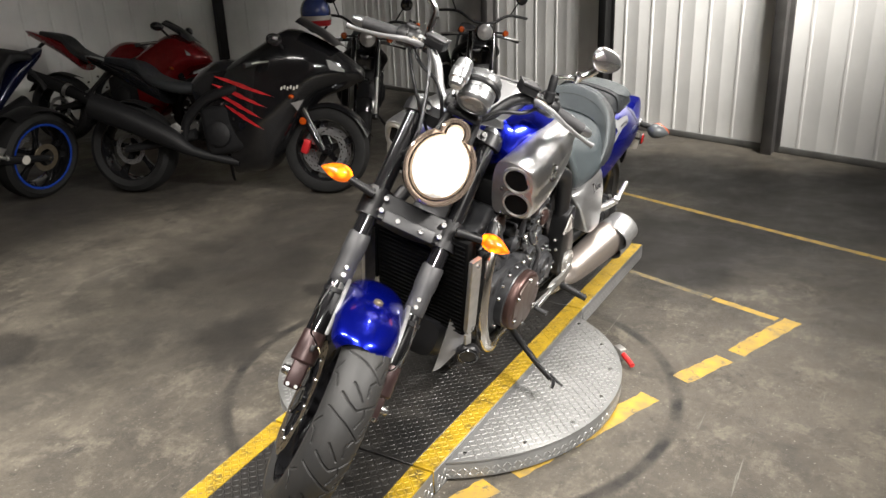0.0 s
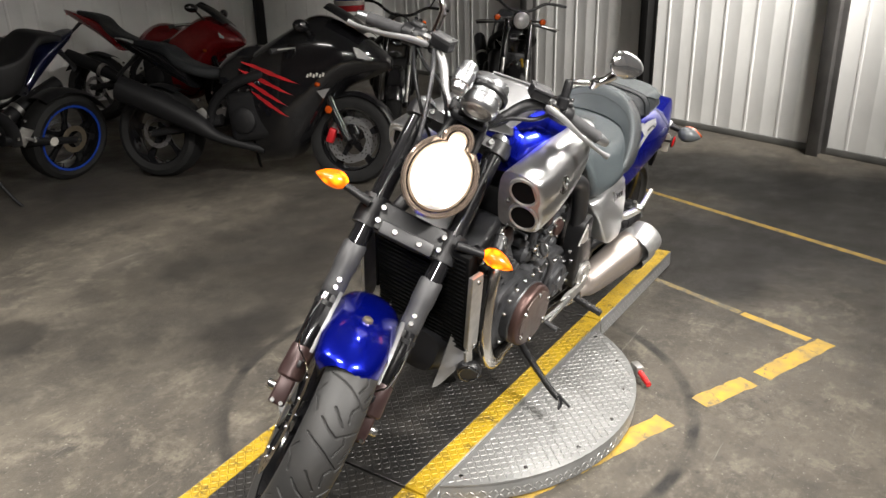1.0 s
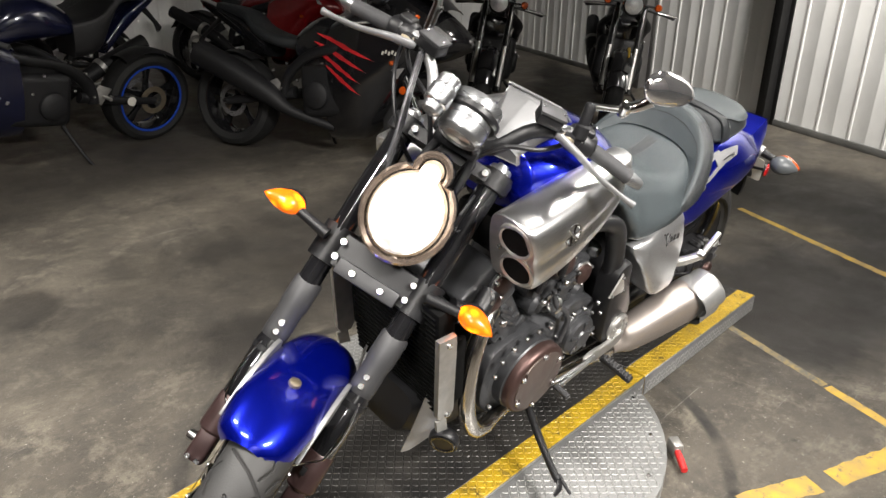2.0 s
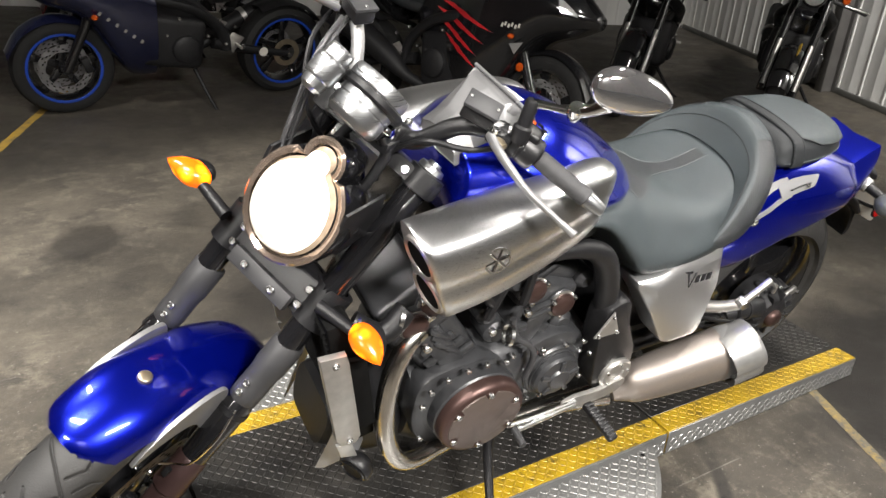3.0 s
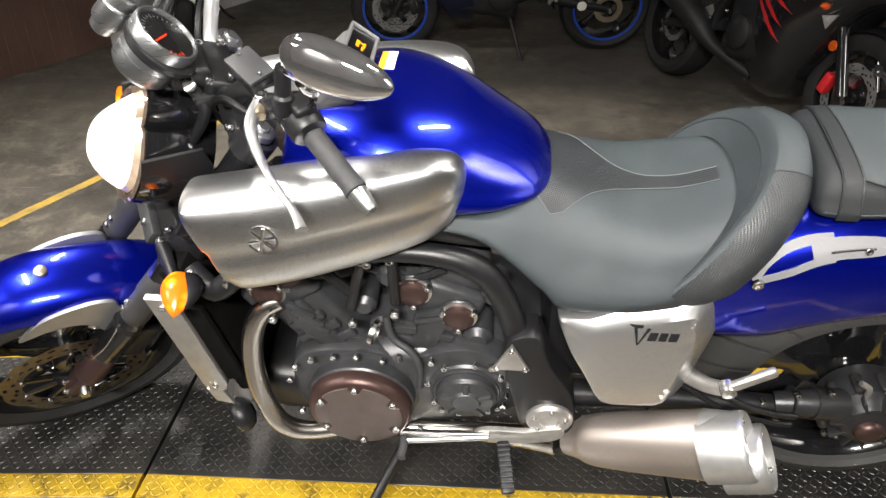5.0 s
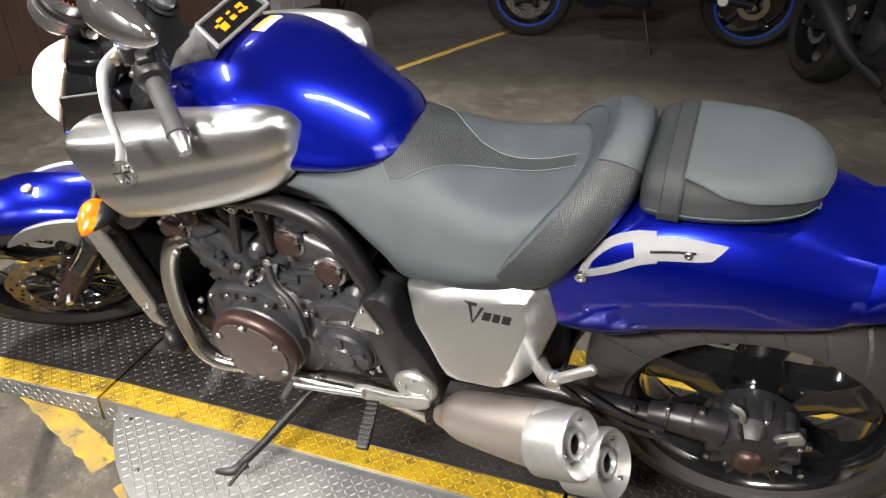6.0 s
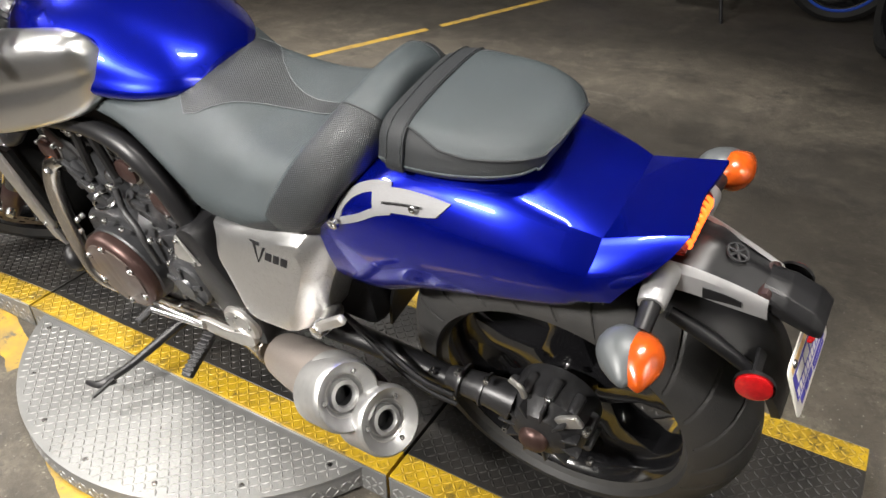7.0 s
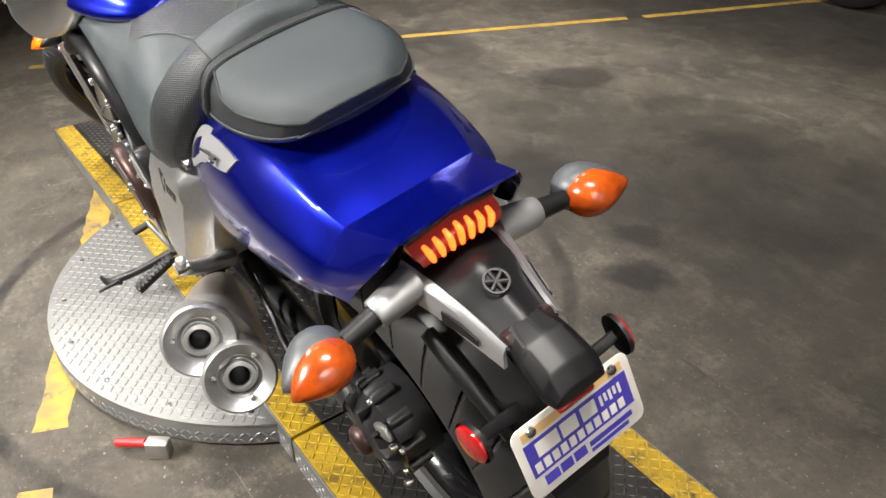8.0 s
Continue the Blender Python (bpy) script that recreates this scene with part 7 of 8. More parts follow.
# exhaust
hd = [(0.205, 0.140, 0.610), (0.240, 0.152, 0.590), (0.268, 0.164, 0.525), (0.277, 0.176, 0.435), (0.268, 0.187, 0.350), (0.238, 0.197, 0.284), (0.185, 0.192, 0.256), (0.09, 0.172, 0.249), (-0.10, 0.165, 0.25), (-0.25, 0.18, 0.265), (-0.34, 0.20, 0.285)]
both("exhaust_pipe", tube(hd, [0.020, 0.021, 0.0215, 0.0215, 0.0215, 0.0215, 0.020, 0.018, 0.018, 0.024, 0.032], 20, 6), PIPE, bike, "bright steel exhaust pipe")
rings = []
M0, M1 = Vector((-0.40, 0.205, 0.300)), Vector((-0.660, 0.272, 0.408))
MD = (M1 - M0).normalized()
MS = Vector((-0.42, -0.12, -0.55))
MS = (MS - MD * MS.dot(MD)).normalized()
MT = MD.cross(MS)
for f, hs, ht in ((-0.16, 0.030, 0.030), (-0.06, 0.040, 0.038), (0.04, 0.062, 0.048), (0.3, 0.078, 0.054), (0.6, 0.088, 0.058), (0.84, 0.094, 0.061)):
    pc = M0.lerp(M1, f)
    ring = []
    for j in range(16):
        a = 2 * math.pi * j / 16
        u, v = math.cos(a), math.sin(a)
        ring.append(pc + MS * (hs * math.copysign(abs(u) ** 0.8, u)) + MT * (ht * math.copysign(abs(v) ** 0.9, v)))
    rings.append(ring)
mf = both("muffler", grid_mesh(smooth_grid(rings, 5, 2, True), True, True), STEEL, bike, "brownish brushed steel muffler with two silver outlets", 45)
for ob_, sy in zip(mf, (1, -1)):
    last = [Vector((p[0], sy * p[1], p[2])) for p in spline(rings[-1], 2, True)]
    e0 = [p + Vector((0.004, sy * 0.0, 0)) for p in last]
    c = sum(last, Vector()) / len(last)
    ax = Vector((-0.88, sy * 0.13, 0.46)).normalized()
    e1 = [c + (p - c) * 1.015 for p in last]
    e2 = [c + (p - c) * 0.96 + Vector((MD.x, sy * MD.y, MD.z)) * 0.045 for p in last]
    part("muffler_collar", grid_mesh([e0, e1, e2], True, False), STEELTIP, ob_, "satin silver muffler end")
    for tip_c in (Vector((-0.672, sy * 0.300, 0.456)), Vector((-0.728, sy * 0.276, 0.385))):
        o = lathe([(0.062, -0.085), (0.0655, -0.012), (0.0635, -0.003), (0.060, 0.0), (0.055, -0.003), (0.036, -0.016), (0.0315, -0.024), (0.0285, -0.024), (0.0275, -0.011), (0.0205, -0.010), (0.0185, -0.014), (0.0175, -0.05), (0, -0.05)], tip_c, ax, 36)
        tp = part("muffler_outlet", o, STEELTIP, ob_, "satin silver outlet")
        part("outlet_bore", lathe([(0, -0.030), (0.010, -0.030), (0.0172, -0.034), (0.0178, -0.018)], tip_c, ax, 24), BLACK, tp)
        part("outlet_slot", lathe([(0.0375, -0.0150), (0.0385, -0.0135), (0.0400, -0.0135), (0.0410, -0.0140)], tip_c, ax, 36), CASTSILVER, tp)
        for q in range(3):
            a = q * 2.09 + 0.6
            mm = frame_on(tip_c, ax)
            part("bolt", bolt(mm @ Vector((0.045 * math.cos(a), 0.045 * math.sin(a), -0.009)), ax, 0.005, 0.004), BOLT, tp)

# rear drive and swing arm
both("swing_arm", tube([(-0.34, 0.13, 0.36), (-0.55, 0.128, 0.36), (-0.75, 0.130, 0.355), (-0.90, 0.132, 0.345)], [0.045, 0.034, 0.030, 0.032], 14, 4, 0.7), BLACK, bike, "black swing arm")
DC = Vector((-0.958, 0.120, 0.345))
fd = part("final_drive", lathe([(0, 0.052), (0.034, 0.050), (0.052, 0.044), (0.064, 0.030), (0.078, 0.018), (0.082, 0.0), (0.080, -0.05)], DC, (0, 1, 0), 36), DRIVEGREY, bike, "dull grey final drive housing", 30)
for i in range(11):
    a = 2 * math.pi * i / 11
    o = Vector((math.cos(a), 0, math.sin(a)))
    part("drive_lug", lathe([(0, 0.010), (0.008, 0.009), (0.010, 0.004), (0.011, -0.03)], DC + o * 0.082 + Vector((0, 0.010, 0)), (0, 1, 0), 12), DRIVEGREY, fd)
    part("drive_rib", box(0.040, 0.022, 0.006, Matrix.Translation(DC + o * 0.058 + Vector((0, 0.036, 0))) @ Matrix.Rotation(-a, 4, "Y"), 0.002), DRIVEGREY, fd)
    if i % 2:
        part("bolt", bolt(DC + o * 0.082 + Vector((0, 0.019, 0)), (0, 1, 0), 0.0055, 0.006), BOLT, fd)
part("drive_cap", lathe([(0, 0.012), (0.016, 0.012), (0.024, 0.008), (0.028, 0.0), (0.029, -0.02)], DC + Vector((0.004, 0.056, -0.004)), (0, 1, 0), 20), BROWN, fd, "brown drive cap")
part("pinion_housing", tube([(-0.90, 0.136, 0.372), (-0.86, 0.140, 0.380), (-0.81, 0.140, 0.378), (-0.77, 0.138, 0.372)], [0.036, 0.030, 0.026, 0.022], 18, 3), DRIVEGREY, fd, "dull grey pinion housing")
for x in (-0.845, -0.80):
    part("pinion_rib", lathe([(0.022, -0.003), (0.033, -0.002), (0.033, 0.002), (0.022, 0.003)], (x, 0.140, 0.380), (-1, 0.0, -0.1), 20), DRIVEGREY, fd)
part("drive_fin", box(0.05, 0.012, 0.026, pose(-1.012, 0.150, 0.402, 0, 35, 0), 0.004), CASTSILVER, fd)
part("breather", tube([(-0.93, 0.15, 0.425), (-0.925, 0.152, 0.450), (-0.905, 0.150, 0.462)], 0.006, 8, 3), CASTSILVER, fd)
for x, z in ((-0.80, 0.42), (-0.78, 0.335), (-0.86, 0.432), (-1.05, 0.31), (-1.045, 0.40), (-0.74, 0.39), (-0.885, 0.30)):
    part("bolt", bolt((x, 0.150, z), (0, 1, 0.2), 0.006, 0.010), BOLT, fd)
part("brake_line", tube([(-0.56, 0.16, 0.47), (-0.66, 0.17, 0.42), (-0.74, 0.185, 0.40), (-0.80, 0.18, 0.385)], 0.006, 8, 5), BLACK, bike, "black hose along the swing arm")
part("brake_line", tube([(-0.56, 0.15, 0.44), (-0.66, 0.17, 0.385), (-0.74, 0.18, 0.365), (-0.80, 0.175, 0.35)], 0.005, 8, 5), BLACK, bike)

# pegs, shifter, stand
part("peg_bracket", side_plate(smooth_outline([(-0.17, 0.335), (-0.20, 0.31), (-0.30, 0.318), (-0.345, 0.34), (-0.34, 0.37), (-0.27, 0.352), (-0.20, 0.352)], 3), 0.232, 0.012), CASTSILVER, bike, "silver peg bracket")
peg = part("footpeg", box(0.026, 0.105, 0.016, pose(-0.235, 0.295, 0.325, -12, 0, 8), 0.005), BLACK, bike, "black rubber footpeg")
for i in range(9):
    part("peg_rib", box(0.024, 0.004, 0.005, pose(-0.235, 0.295, 0.325, -12, 0, 8) @ pose(0, -0.042 + i * 0.0105, 0.009), 0.001, 1), GRIP, peg)
part("shift_lever", tube([(-0.20, 0.235, 0.335), (-0.10, 0.24, 0.325), (-0.03, 0.245, 0.322)], 0.007, 10, 3), BRUSHED, bike, "bright shift lever")
part("shift_peg", tube([(-0.03, 0.24, 0.322), (-0.028, 0.285, 0.318)], 0.009, 12, 1), GRIP, bike)
part("shift_rod", tube([(-0.02, 0.226, 0.318), (-0.10, 0.232, 0.330), (-0.20, 0.236, 0.345)], 0.005, 8, 3), BRUSHED, bike)
part("passenger_peg_arm", tube([(-0.560, 0.175, 0.500), (-0.588, 0.225, 0.530), (-0.612, 0.258, 0.562)], [0.018, 0.015, 0.013], 12, 3), CASTSILVER, bike, "cast silver passenger peg arm")
part("passenger_peg", box(0.086, 0.016, 0.018, Matrix.Translation((-0.646, 0.262, 0.598)) @ Matrix.Rotation(radians(38), 4, "Y"), 0.006), CASTSILVER, bike, "folded silver passenger peg")
part("peg_pivot", lathe([(0, 0.012), (0.013, 0.010), (0.015, 0.0), (0.015, -0.012), (0, -0.012)], (-0.612, 0.262, 0.566), (0, 1, 0), 16), BOLT, bike)
part("side_stand", tube([(-0.06, 0.12, 0.235), (-0.01, 0.20, 0.205), (0.045, 0.32, 0.168), (0.075, 0.385, 0.158)], [0.014, 0.012, 0.010, 0.010], 10, 4), BLACK, bike, "black side stand")
part("stand_foot", tube([(0.06, 0.37, 0.158), (0.085, 0.40, 0.156), (0.12, 0.41, 0.158)], [0.012, 0.010, 0.005], 8, 3, 0.5), BLACK, bike)
part("stand_tang", tube([(0.06, 0.375, 0.160), (0.075, 0.43, 0.150)], [0.006, 0.004], 8, 1), BLACK, bike)
for k, (x, z) in enumerate(((0.20, 0.435), (0.185, 0.475), (0.15, 0.500), (0.105, 0.512), (0.06, 0.515), (0.01, 0.508), (-0.085, 0.512), (-0.20, 0.505), (-0.235, 0.455), (-0.225, 0.385), (-0.055, 0.29), (0.19, 0.33))):
    part("case_bolt", bolt((x, 0.192, z), (0, 1, 0), 0.0065, 0.007), BOLT, eng)
for k, (x, y, z) in enumerate(((0.355, 0.152, 0.672), (0.275, 0.164, 0.688), (0.02, 0.188, 0.585))):
    part("hose_clamp", lathe([(0.023, -0.005), (0.0245, -0.004), (0.0245, 0.004), (0.023, 0.005)], (x, y, z), (1, -0.3, 0.2), 20), BOLT, bike)
for k, (x, z, w, h, r_) in enumerate(((0.145, 0.555, 0.07, 0.012, -35), (0.155, 0.575, 0.07, 0.012, -35), (0.165, 0.595, 0.06, 0.012, -35), (-0.08, 0.585, 0.06, 0.012, 15), (-0.085, 0.605, 0.06, 0.012, 15), (-0.03, 0.555, 0.05, 0.02, 0))):
    part("cast_rib", box(w, 0.014, h, pose(x, 0.150, z, 0, r_, 0), 0.004), ENGINE, eng)

# ---- the motorcycles parked behind ----
NAVY = material("dark navy paint", (0.006, 0.008, 0.03), 0.2, 0.2, vary=0.3, scale=30, coat=0.8)
REDPAINT = material("dark red paint", (0.22, 0.006, 0.008), 0.22, 0.3, vary=0.25, scale=30, coat=0.8)
BLUERIM = material("blue rim stripe", (0.01, 0.05, 0.35), 0.3, 0.2, vary=0.2, scale=60)
WHITEPAINT = material("off-white paint", (0.55, 0.53, 0.48), 0.3, 0.0, vary=0.15, scale=20, coat=0.4)
YELLOWPAINT = material("yellow paint", (0.5, 0.32, 0.02), 0.3, 0.0, vary=0.15, scale=20)
REDMETAL = material("red calliper", (0.55, 0.02, 0.025), 0.35, 0.2, vary=0.2, scale=60)
LAMPGLASS = material("lamp glass", (0.7, 0.7, 0.7), 0.1, 0.7, vary=0.3, scale=80)
# plastic and rubber of the back row, its shade put into their colour
DIMBLACK = material("black plastic dimmed for shade", (0.009, 0.009, 0.010), 0.55, 0.0, vary=0.3, scale=25, spec=0.3)
DIMRUBBER = material("tyre rubber dimmed for shade", (0.012, 0.012, 0.012), 0.7, 0.0, vary=0.3, scale=20, spec=0.25)
DARKSCREEN = material("smoked screen", (0.01, 0.01, 0.012), 0.06, 0.0, coat=0.5)


def far_wheel(root, x, z, r, w, rim_mat, stripe=None, disc=0.0, sides=(1,)):
    part("tyre", lathe([(r - 0.09, -w * 0.42), (r - 0.05, -w * 0.52), (r - 0.018, -w * 0.42), (r - 0.004, -w * 0.2), (r, 0), (r - 0.004, w * 0.2), (r - 0.018, w * 0.42), (r - 0.05, w * 0.52), (r - 0.09, w * 0.42)], (x, 0, z), (0, 1, 0), 48), DIMRUBBER, root, "black tyre")
    wh = part("wheel", lathe([(r - 0.085, -w * 0.42), (r - 0.1, -w * 0.4), (r - 0.115, -w * 0.1), (r - 0.115, w * 0.1), (r - 0.1, w * 0.4), (r - 0.085, w * 0.42)], (x, 0, z), (0, 1, 0), 48), rim_mat, root, "dark cast wheel")
    for s in spokes((x, 0, z), 0.03, r - 0.108, 5, 0, 0.04, 0.025, 0.4):
        part("spoke", s, rim_mat, wh)
    part("hub", lathe([(0, 0.06), (0.025, 0.06), (0.04, 0.04), (0.04, -0.04), (0.025, -0.06), (0, -0.06)], (x, 0, z), (0, 1, 0), 20), rim_mat, wh)
    if stripe:
        for sg in (1, -1):
            part("rim_stripe", lathe([(r - 0.083, 0.0), (r - 0.080, 0.004), (r - 0.088, 0.005), (r - 0.096, 0.002)], (x, sg * w * 0.44, z), (0, sg, 0), 48), stripe, wh, "blue rim stripe")
    for sg in sides if disc else ():
        part("brake_disc", wave_disc((x, 0, z), disc, sg * 0.062), SILVER, wh, "wavy steel brake disc")
    return wh


SEAT_ROWS = [[(-0.18, 0, 0.765), (-0.18, 0.08, 0.76), (-0.18, 0.11, 0.74), (-0.18, 0.10, 0.69), (-0.18, 0, 0.68)], [(-0.34, 0, 0.765), (-0.34, 0.11, 0.76), (-0.34, 0.145, 0.735), (-0.34, 0.13, 0.69), (-0.34, 0, 0.68)], [(-0.50, 0, 0.80), (-0.50, 0.10, 0.795), (-0.50, 0.125, 0.775), (-0.50, 0.12, 0.73), (-0.50, 0, 0.72)], [(-0.62, 0, 0.875), (-0.62, 0.09, 0.87), (-0.62, 0.11, 0.85), (-0.62, 0.1, 0.81), (-0.62, 0, 0.80)], [(-0.84, 0, 0.905), (-0.84, 0.06, 0.90), (-0.84, 0.075, 0.885), (-0.84, 0.07, 0.86), (-0.84, 0, 0.855)]]


def far_bike(m, label, paint, tank_paint=None, rim_mat=GLOSSBLACK, stripe=None, calliper=BLACK, group="parked motorcycles", fairing=True, exhaust_side=-1, can_mat=None, big=False, tail_up=0.0, tail_long=1.0, body_up=0.0):
    """A parked sport motorcycle, its nose along +x, standing on z = 0."""
    root = thing("motorcycle", m, label, "motorcycle", group)
    tank_paint = tank_paint or paint

    def raised(rows):
        """Lifts and shortens the rear of the bodywork."""
        return [[(x if x > -0.3 else -0.3 + (x + 0.3) * tail_long, y, z + tail_up * min(1.0, max(0.0, (-x - 0.2) / 0.45))) for x, y, z in r] for r in rows]

    far_wheel(root, -0.71, 0.315, 0.315, 0.18, rim_mat, stripe, 0.11, (-1,))
    far_wheel(root, 0.72, 0.30, 0.30, 0.12, rim_mat, stripe, 0.155, (1, -1))
    for sg in (1, -1):
        part("fork_leg", tube([(0.72, sg * 0.10, 0.30), (0.60, sg * 0.10, 0.55), (0.44, sg * 0.10, 0.92)], [0.028, 0.030, 0.022], 14, 1), GLOSSBLACK, root, "black fork leg")
        part("calliper", box(0.05, 0.05, 0.10, pose(0.60, sg * 0.085, 0.33, 0, 20, 0), 0.012), calliper, root, "brake calliper")
        part("swing_arm", tube([(-0.71, sg * 0.12, 0.315), (-0.45, sg * 0.12, 0.36), (-0.18, sg * 0.11, 0.42)], [0.03, 0.035, 0.045], 12, 3, 0.7), DIMBLACK, root, "black swing arm")
        part("axle_nut", lathe([(0, 0.02), (0.014, 0.02), (0.016, 0.0)], (-0.71, sg * 0.14, 0.315), (0, sg, 0), 8), BOLT, root)
        part("footpeg", tube([(-0.32, sg * 0.14, 0.42), (-0.33, sg * 0.23, 0.42)], 0.011, 10, 1), CASTSILVER, root, "silver footpeg")
        part("heel_plate", side_plate([(-0.30, 0.36), (-0.24, 0.44), (-0.30, 0.50), (-0.38, 0.46)], sg * 0.155, 0.008), CASTSILVER, root, "silver heel plate")
        part("bar", tube([(0.40, sg * 0.10, 0.90), (0.36, sg * 0.24, 0.88), (0.30, sg * 0.34, 0.86)], [0.014, 0.014, 0.018], 12, 3), GRIP, root, "black handlebar")
        part("lever", tube([(0.42, sg * 0.2, 0.89), (0.40, sg * 0.30, 0.88), (0.36, sg * 0.36, 0.87)], 0.006, 8, 3), CASTSILVER, root)
    part("front_mudguard", sheet([[(0.72 + 0.325 * math.cos(a), y, 0.30 + 0.325 * math.sin(a) - 6 * y * y) for y in (-0.07, -0.04, 0, 0.04, 0.07)] for a in (radians(20), radians(50), radians(85), radians(125), radians(150))], 4, 3, 0.004), paint, root, "painted front mudguard", 50)
    tankb = [[(0.28, 0, 0.80), (0.28, 0.08, 0.79), (0.28, 0.11, 0.74), (0.28, 0.09, 0.66), (0.28, 0, 0.64)], [(0.15, 0, 0.90), (0.15, 0.10, 0.885), (0.15, 0.15, 0.81), (0.15, 0.13, 0.70), (0.15, 0, 0.66)],
             [(0.0, 0, 0.915), (0.0, 0.11, 0.89), (0.0, 0.155, 0.81), (0.0, 0.14, 0.71), (0.0, 0, 0.67)], [(-0.14, 0, 0.85), (-0.14, 0.08, 0.83), (-0.14, 0.12, 0.77), (-0.14, 0.12, 0.70), (-0.14, 0, 0.67)], [(-0.22, 0, 0.77), (-0.22, 0.06, 0.76), (-0.22, 0.09, 0.73), (-0.22, 0.09, 0.70), (-0.22, 0, 0.68)]]
    tankb = [[(x, y, z + body_up) for x, y, z in r] for r in tankb]
    seatb = [[(x, y * (1 + body_up), z + body_up * min(1.0, max(0.0, (0.75 + x) / 0.25)) * (1 if z > 0.70 else 0)) for x, y, z in r] for r in SEAT_ROWS]
    part("tank", skin(tankb, 4, 4), tank_paint, root, "painted fuel tank", 60)
    part("seat", skin(raised(seatb), 4, 4), SEATDARK if paint is not NAVY else DIMBLACK, root, "black vinyl seat", 60)
    tailb = [[(-0.42, 0, 0.72), (-0.42, 0.10, 0.715), (-0.42, 0.13, 0.68), (-0.42, 0.11, 0.62), (-0.42, 0, 0.60)], [(-0.60, 0, 0.80), (-0.60, 0.10, 0.80), (-0.60, 0.125, 0.77), (-0.60, 0.10, 0.69), (-0.60, 0, 0.68)], [(-0.80, 0, 0.86), (-0.80, 0.08, 0.86), (-0.80, 0.10, 0.84), (-0.80, 0.07, 0.78), (-0.80, 0, 0.77)], [(-0.96, 0, 0.905), (-0.96, 0.05, 0.905), (-0.96, 0.06, 0.895), (-0.96, 0.045, 0.86), (-0.96, 0, 0.855)], [(-1.02, 0, 0.915), (-1.02, 0.02, 0.915), (-1.02, 0.025, 0.91), (-1.02, 0.02, 0.90), (-1.02, 0, 0.895)]]
    part("tail", skin(raised(tailb), 4, 4), paint, root, "painted tail section", 45)
    lx, _, lz = raised([[(-0.985, 0, 0.878)]])[0][0]
    part("tail_lamp", box(0.02, 0.07, 0.035, pose(lx, 0, lz, 0, -20, 0), 0.008), RED, root, "red tail lamp")
    part("plate_bracket", tube(raised([[(-0.86, 0, 0.80), (-0.98, 0, 0.70), (-1.03, 0, 0.64)]])[0], [0.03, 0.02, 0.035], 8, 3, 0.5), DIMBLACK, root, "black plate bracket")
    part("rear_hugger", sheet([[(-0.71 + 0.345 * math.cos(a), y, 0.315 + 0.345 * math.sin(a) - 2 * y * y) for y in (-0.09, 0, 0.09)] for a in (radians(60), radians(90), radians(125), radians(150))], 4, 3, 0.005), DIMBLACK, root, "black rear hugger")
    part("engine", box(0.42, 0.36, 0.34, pose(0.10, 0, 0.46, 0, -8, 0), 0.05, 3), DIMBLACK, root, "dark engine block")
    for sg in (1, -1):
        part("engine_cover", lathe([(0, 0.05), (0.06, 0.05), (0.085, 0.035), (0.095, 0)], (0.02, sg * 0.165, 0.42), (0, sg, 0), 28), DIMBLACK, root, "round engine cover")
        part("frame_spar", tube([(0.40, sg * 0.08, 0.84), (0.20, sg * 0.17, 0.74), (-0.05, sg * 0.17, 0.66), (-0.22, sg * 0.14, 0.52), (-0.26, sg * 0.13, 0.38)], [0.035, 0.04, 0.04, 0.045, 0.04], 12, 4, 0.7), DIMBLACK, root, "black frame spar")
        for k, (x, z) in enumerate(((-0.12, 0.50), (-0.24, 0.44), (0.06, 0.62), (-0.30, 0.55), (0.14, 0.52), (-0.20, 0.60), (-0.36, 0.42))):
            part("bolt", bolt((x, sg * 0.185, z), (0, sg, 0), 0.010, 0.01), BOLT, root)
    can = [(0.12, exhaust_side * 0.10, 0.22), (-0.18, exhaust_side * 0.16, 0.30), (-0.34, exhaust_side * 0.19, 0.40), (-0.60, exhaust_side * 0.21, 0.52), (-0.86, exhaust_side * 0.23, 0.62)]
    part("exhaust", tube(can, [0.026, 0.03, 0.05, 0.06, 0.055] if not big else [0.026, 0.035, 0.07, 0.088, 0.088], 16, 4), can_mat or DIMBLACK, root, "dark exhaust silencer")
    part("exhaust_strap", tube([(-0.50, exhaust_side * 0.205, 0.475), (-0.53, exhaust_side * 0.207, 0.49)], 0.064, 16, 1), CASTSILVER, root)
    if fairing:
        fairb = [
            [(0.20, 0, 0.80), (0.20, 0.17, 0.78), (0.20, 0.215, 0.66), (0.20, 0.205, 0.45), (0.20, 0.13, 0.27), (0.20, 0, 0.22)],
            [(0.34, 0, 0.90), (0.34, 0.17, 0.86), (0.34, 0.215, 0.70), (0.34, 0.205, 0.46), (0.34, 0.13, 0.28), (0.34, 0, 0.24)],
            [(0.48, 0, 0.98), (0.48, 0.15, 0.92), (0.48, 0.205, 0.76), (0.46, 0.19, 0.55), (0.44, 0.13, 0.40), (0.44, 0, 0.36)],
            [(0.64, 0, 0.93), (0.64, 0.14, 0.88), (0.64, 0.18, 0.78), (0.62, 0.16, 0.68), (0.60, 0.09, 0.62), (0.60, 0, 0.60)],
            [(0.78, 0, 0.84), (0.78, 0.09, 0.81), (0.78, 0.12, 0.76), (0.77, 0.10, 0.71), (0.76, 0.05, 0.68), (0.76, 0, 0.67)],
            [(0.84, 0, 0.77), (0.84, 0.03, 0.765), (0.84, 0.045, 0.75), (0.84, 0.035, 0.73), (0.84, 0.02, 0.72), (0.84, 0, 0.715)],
        ]
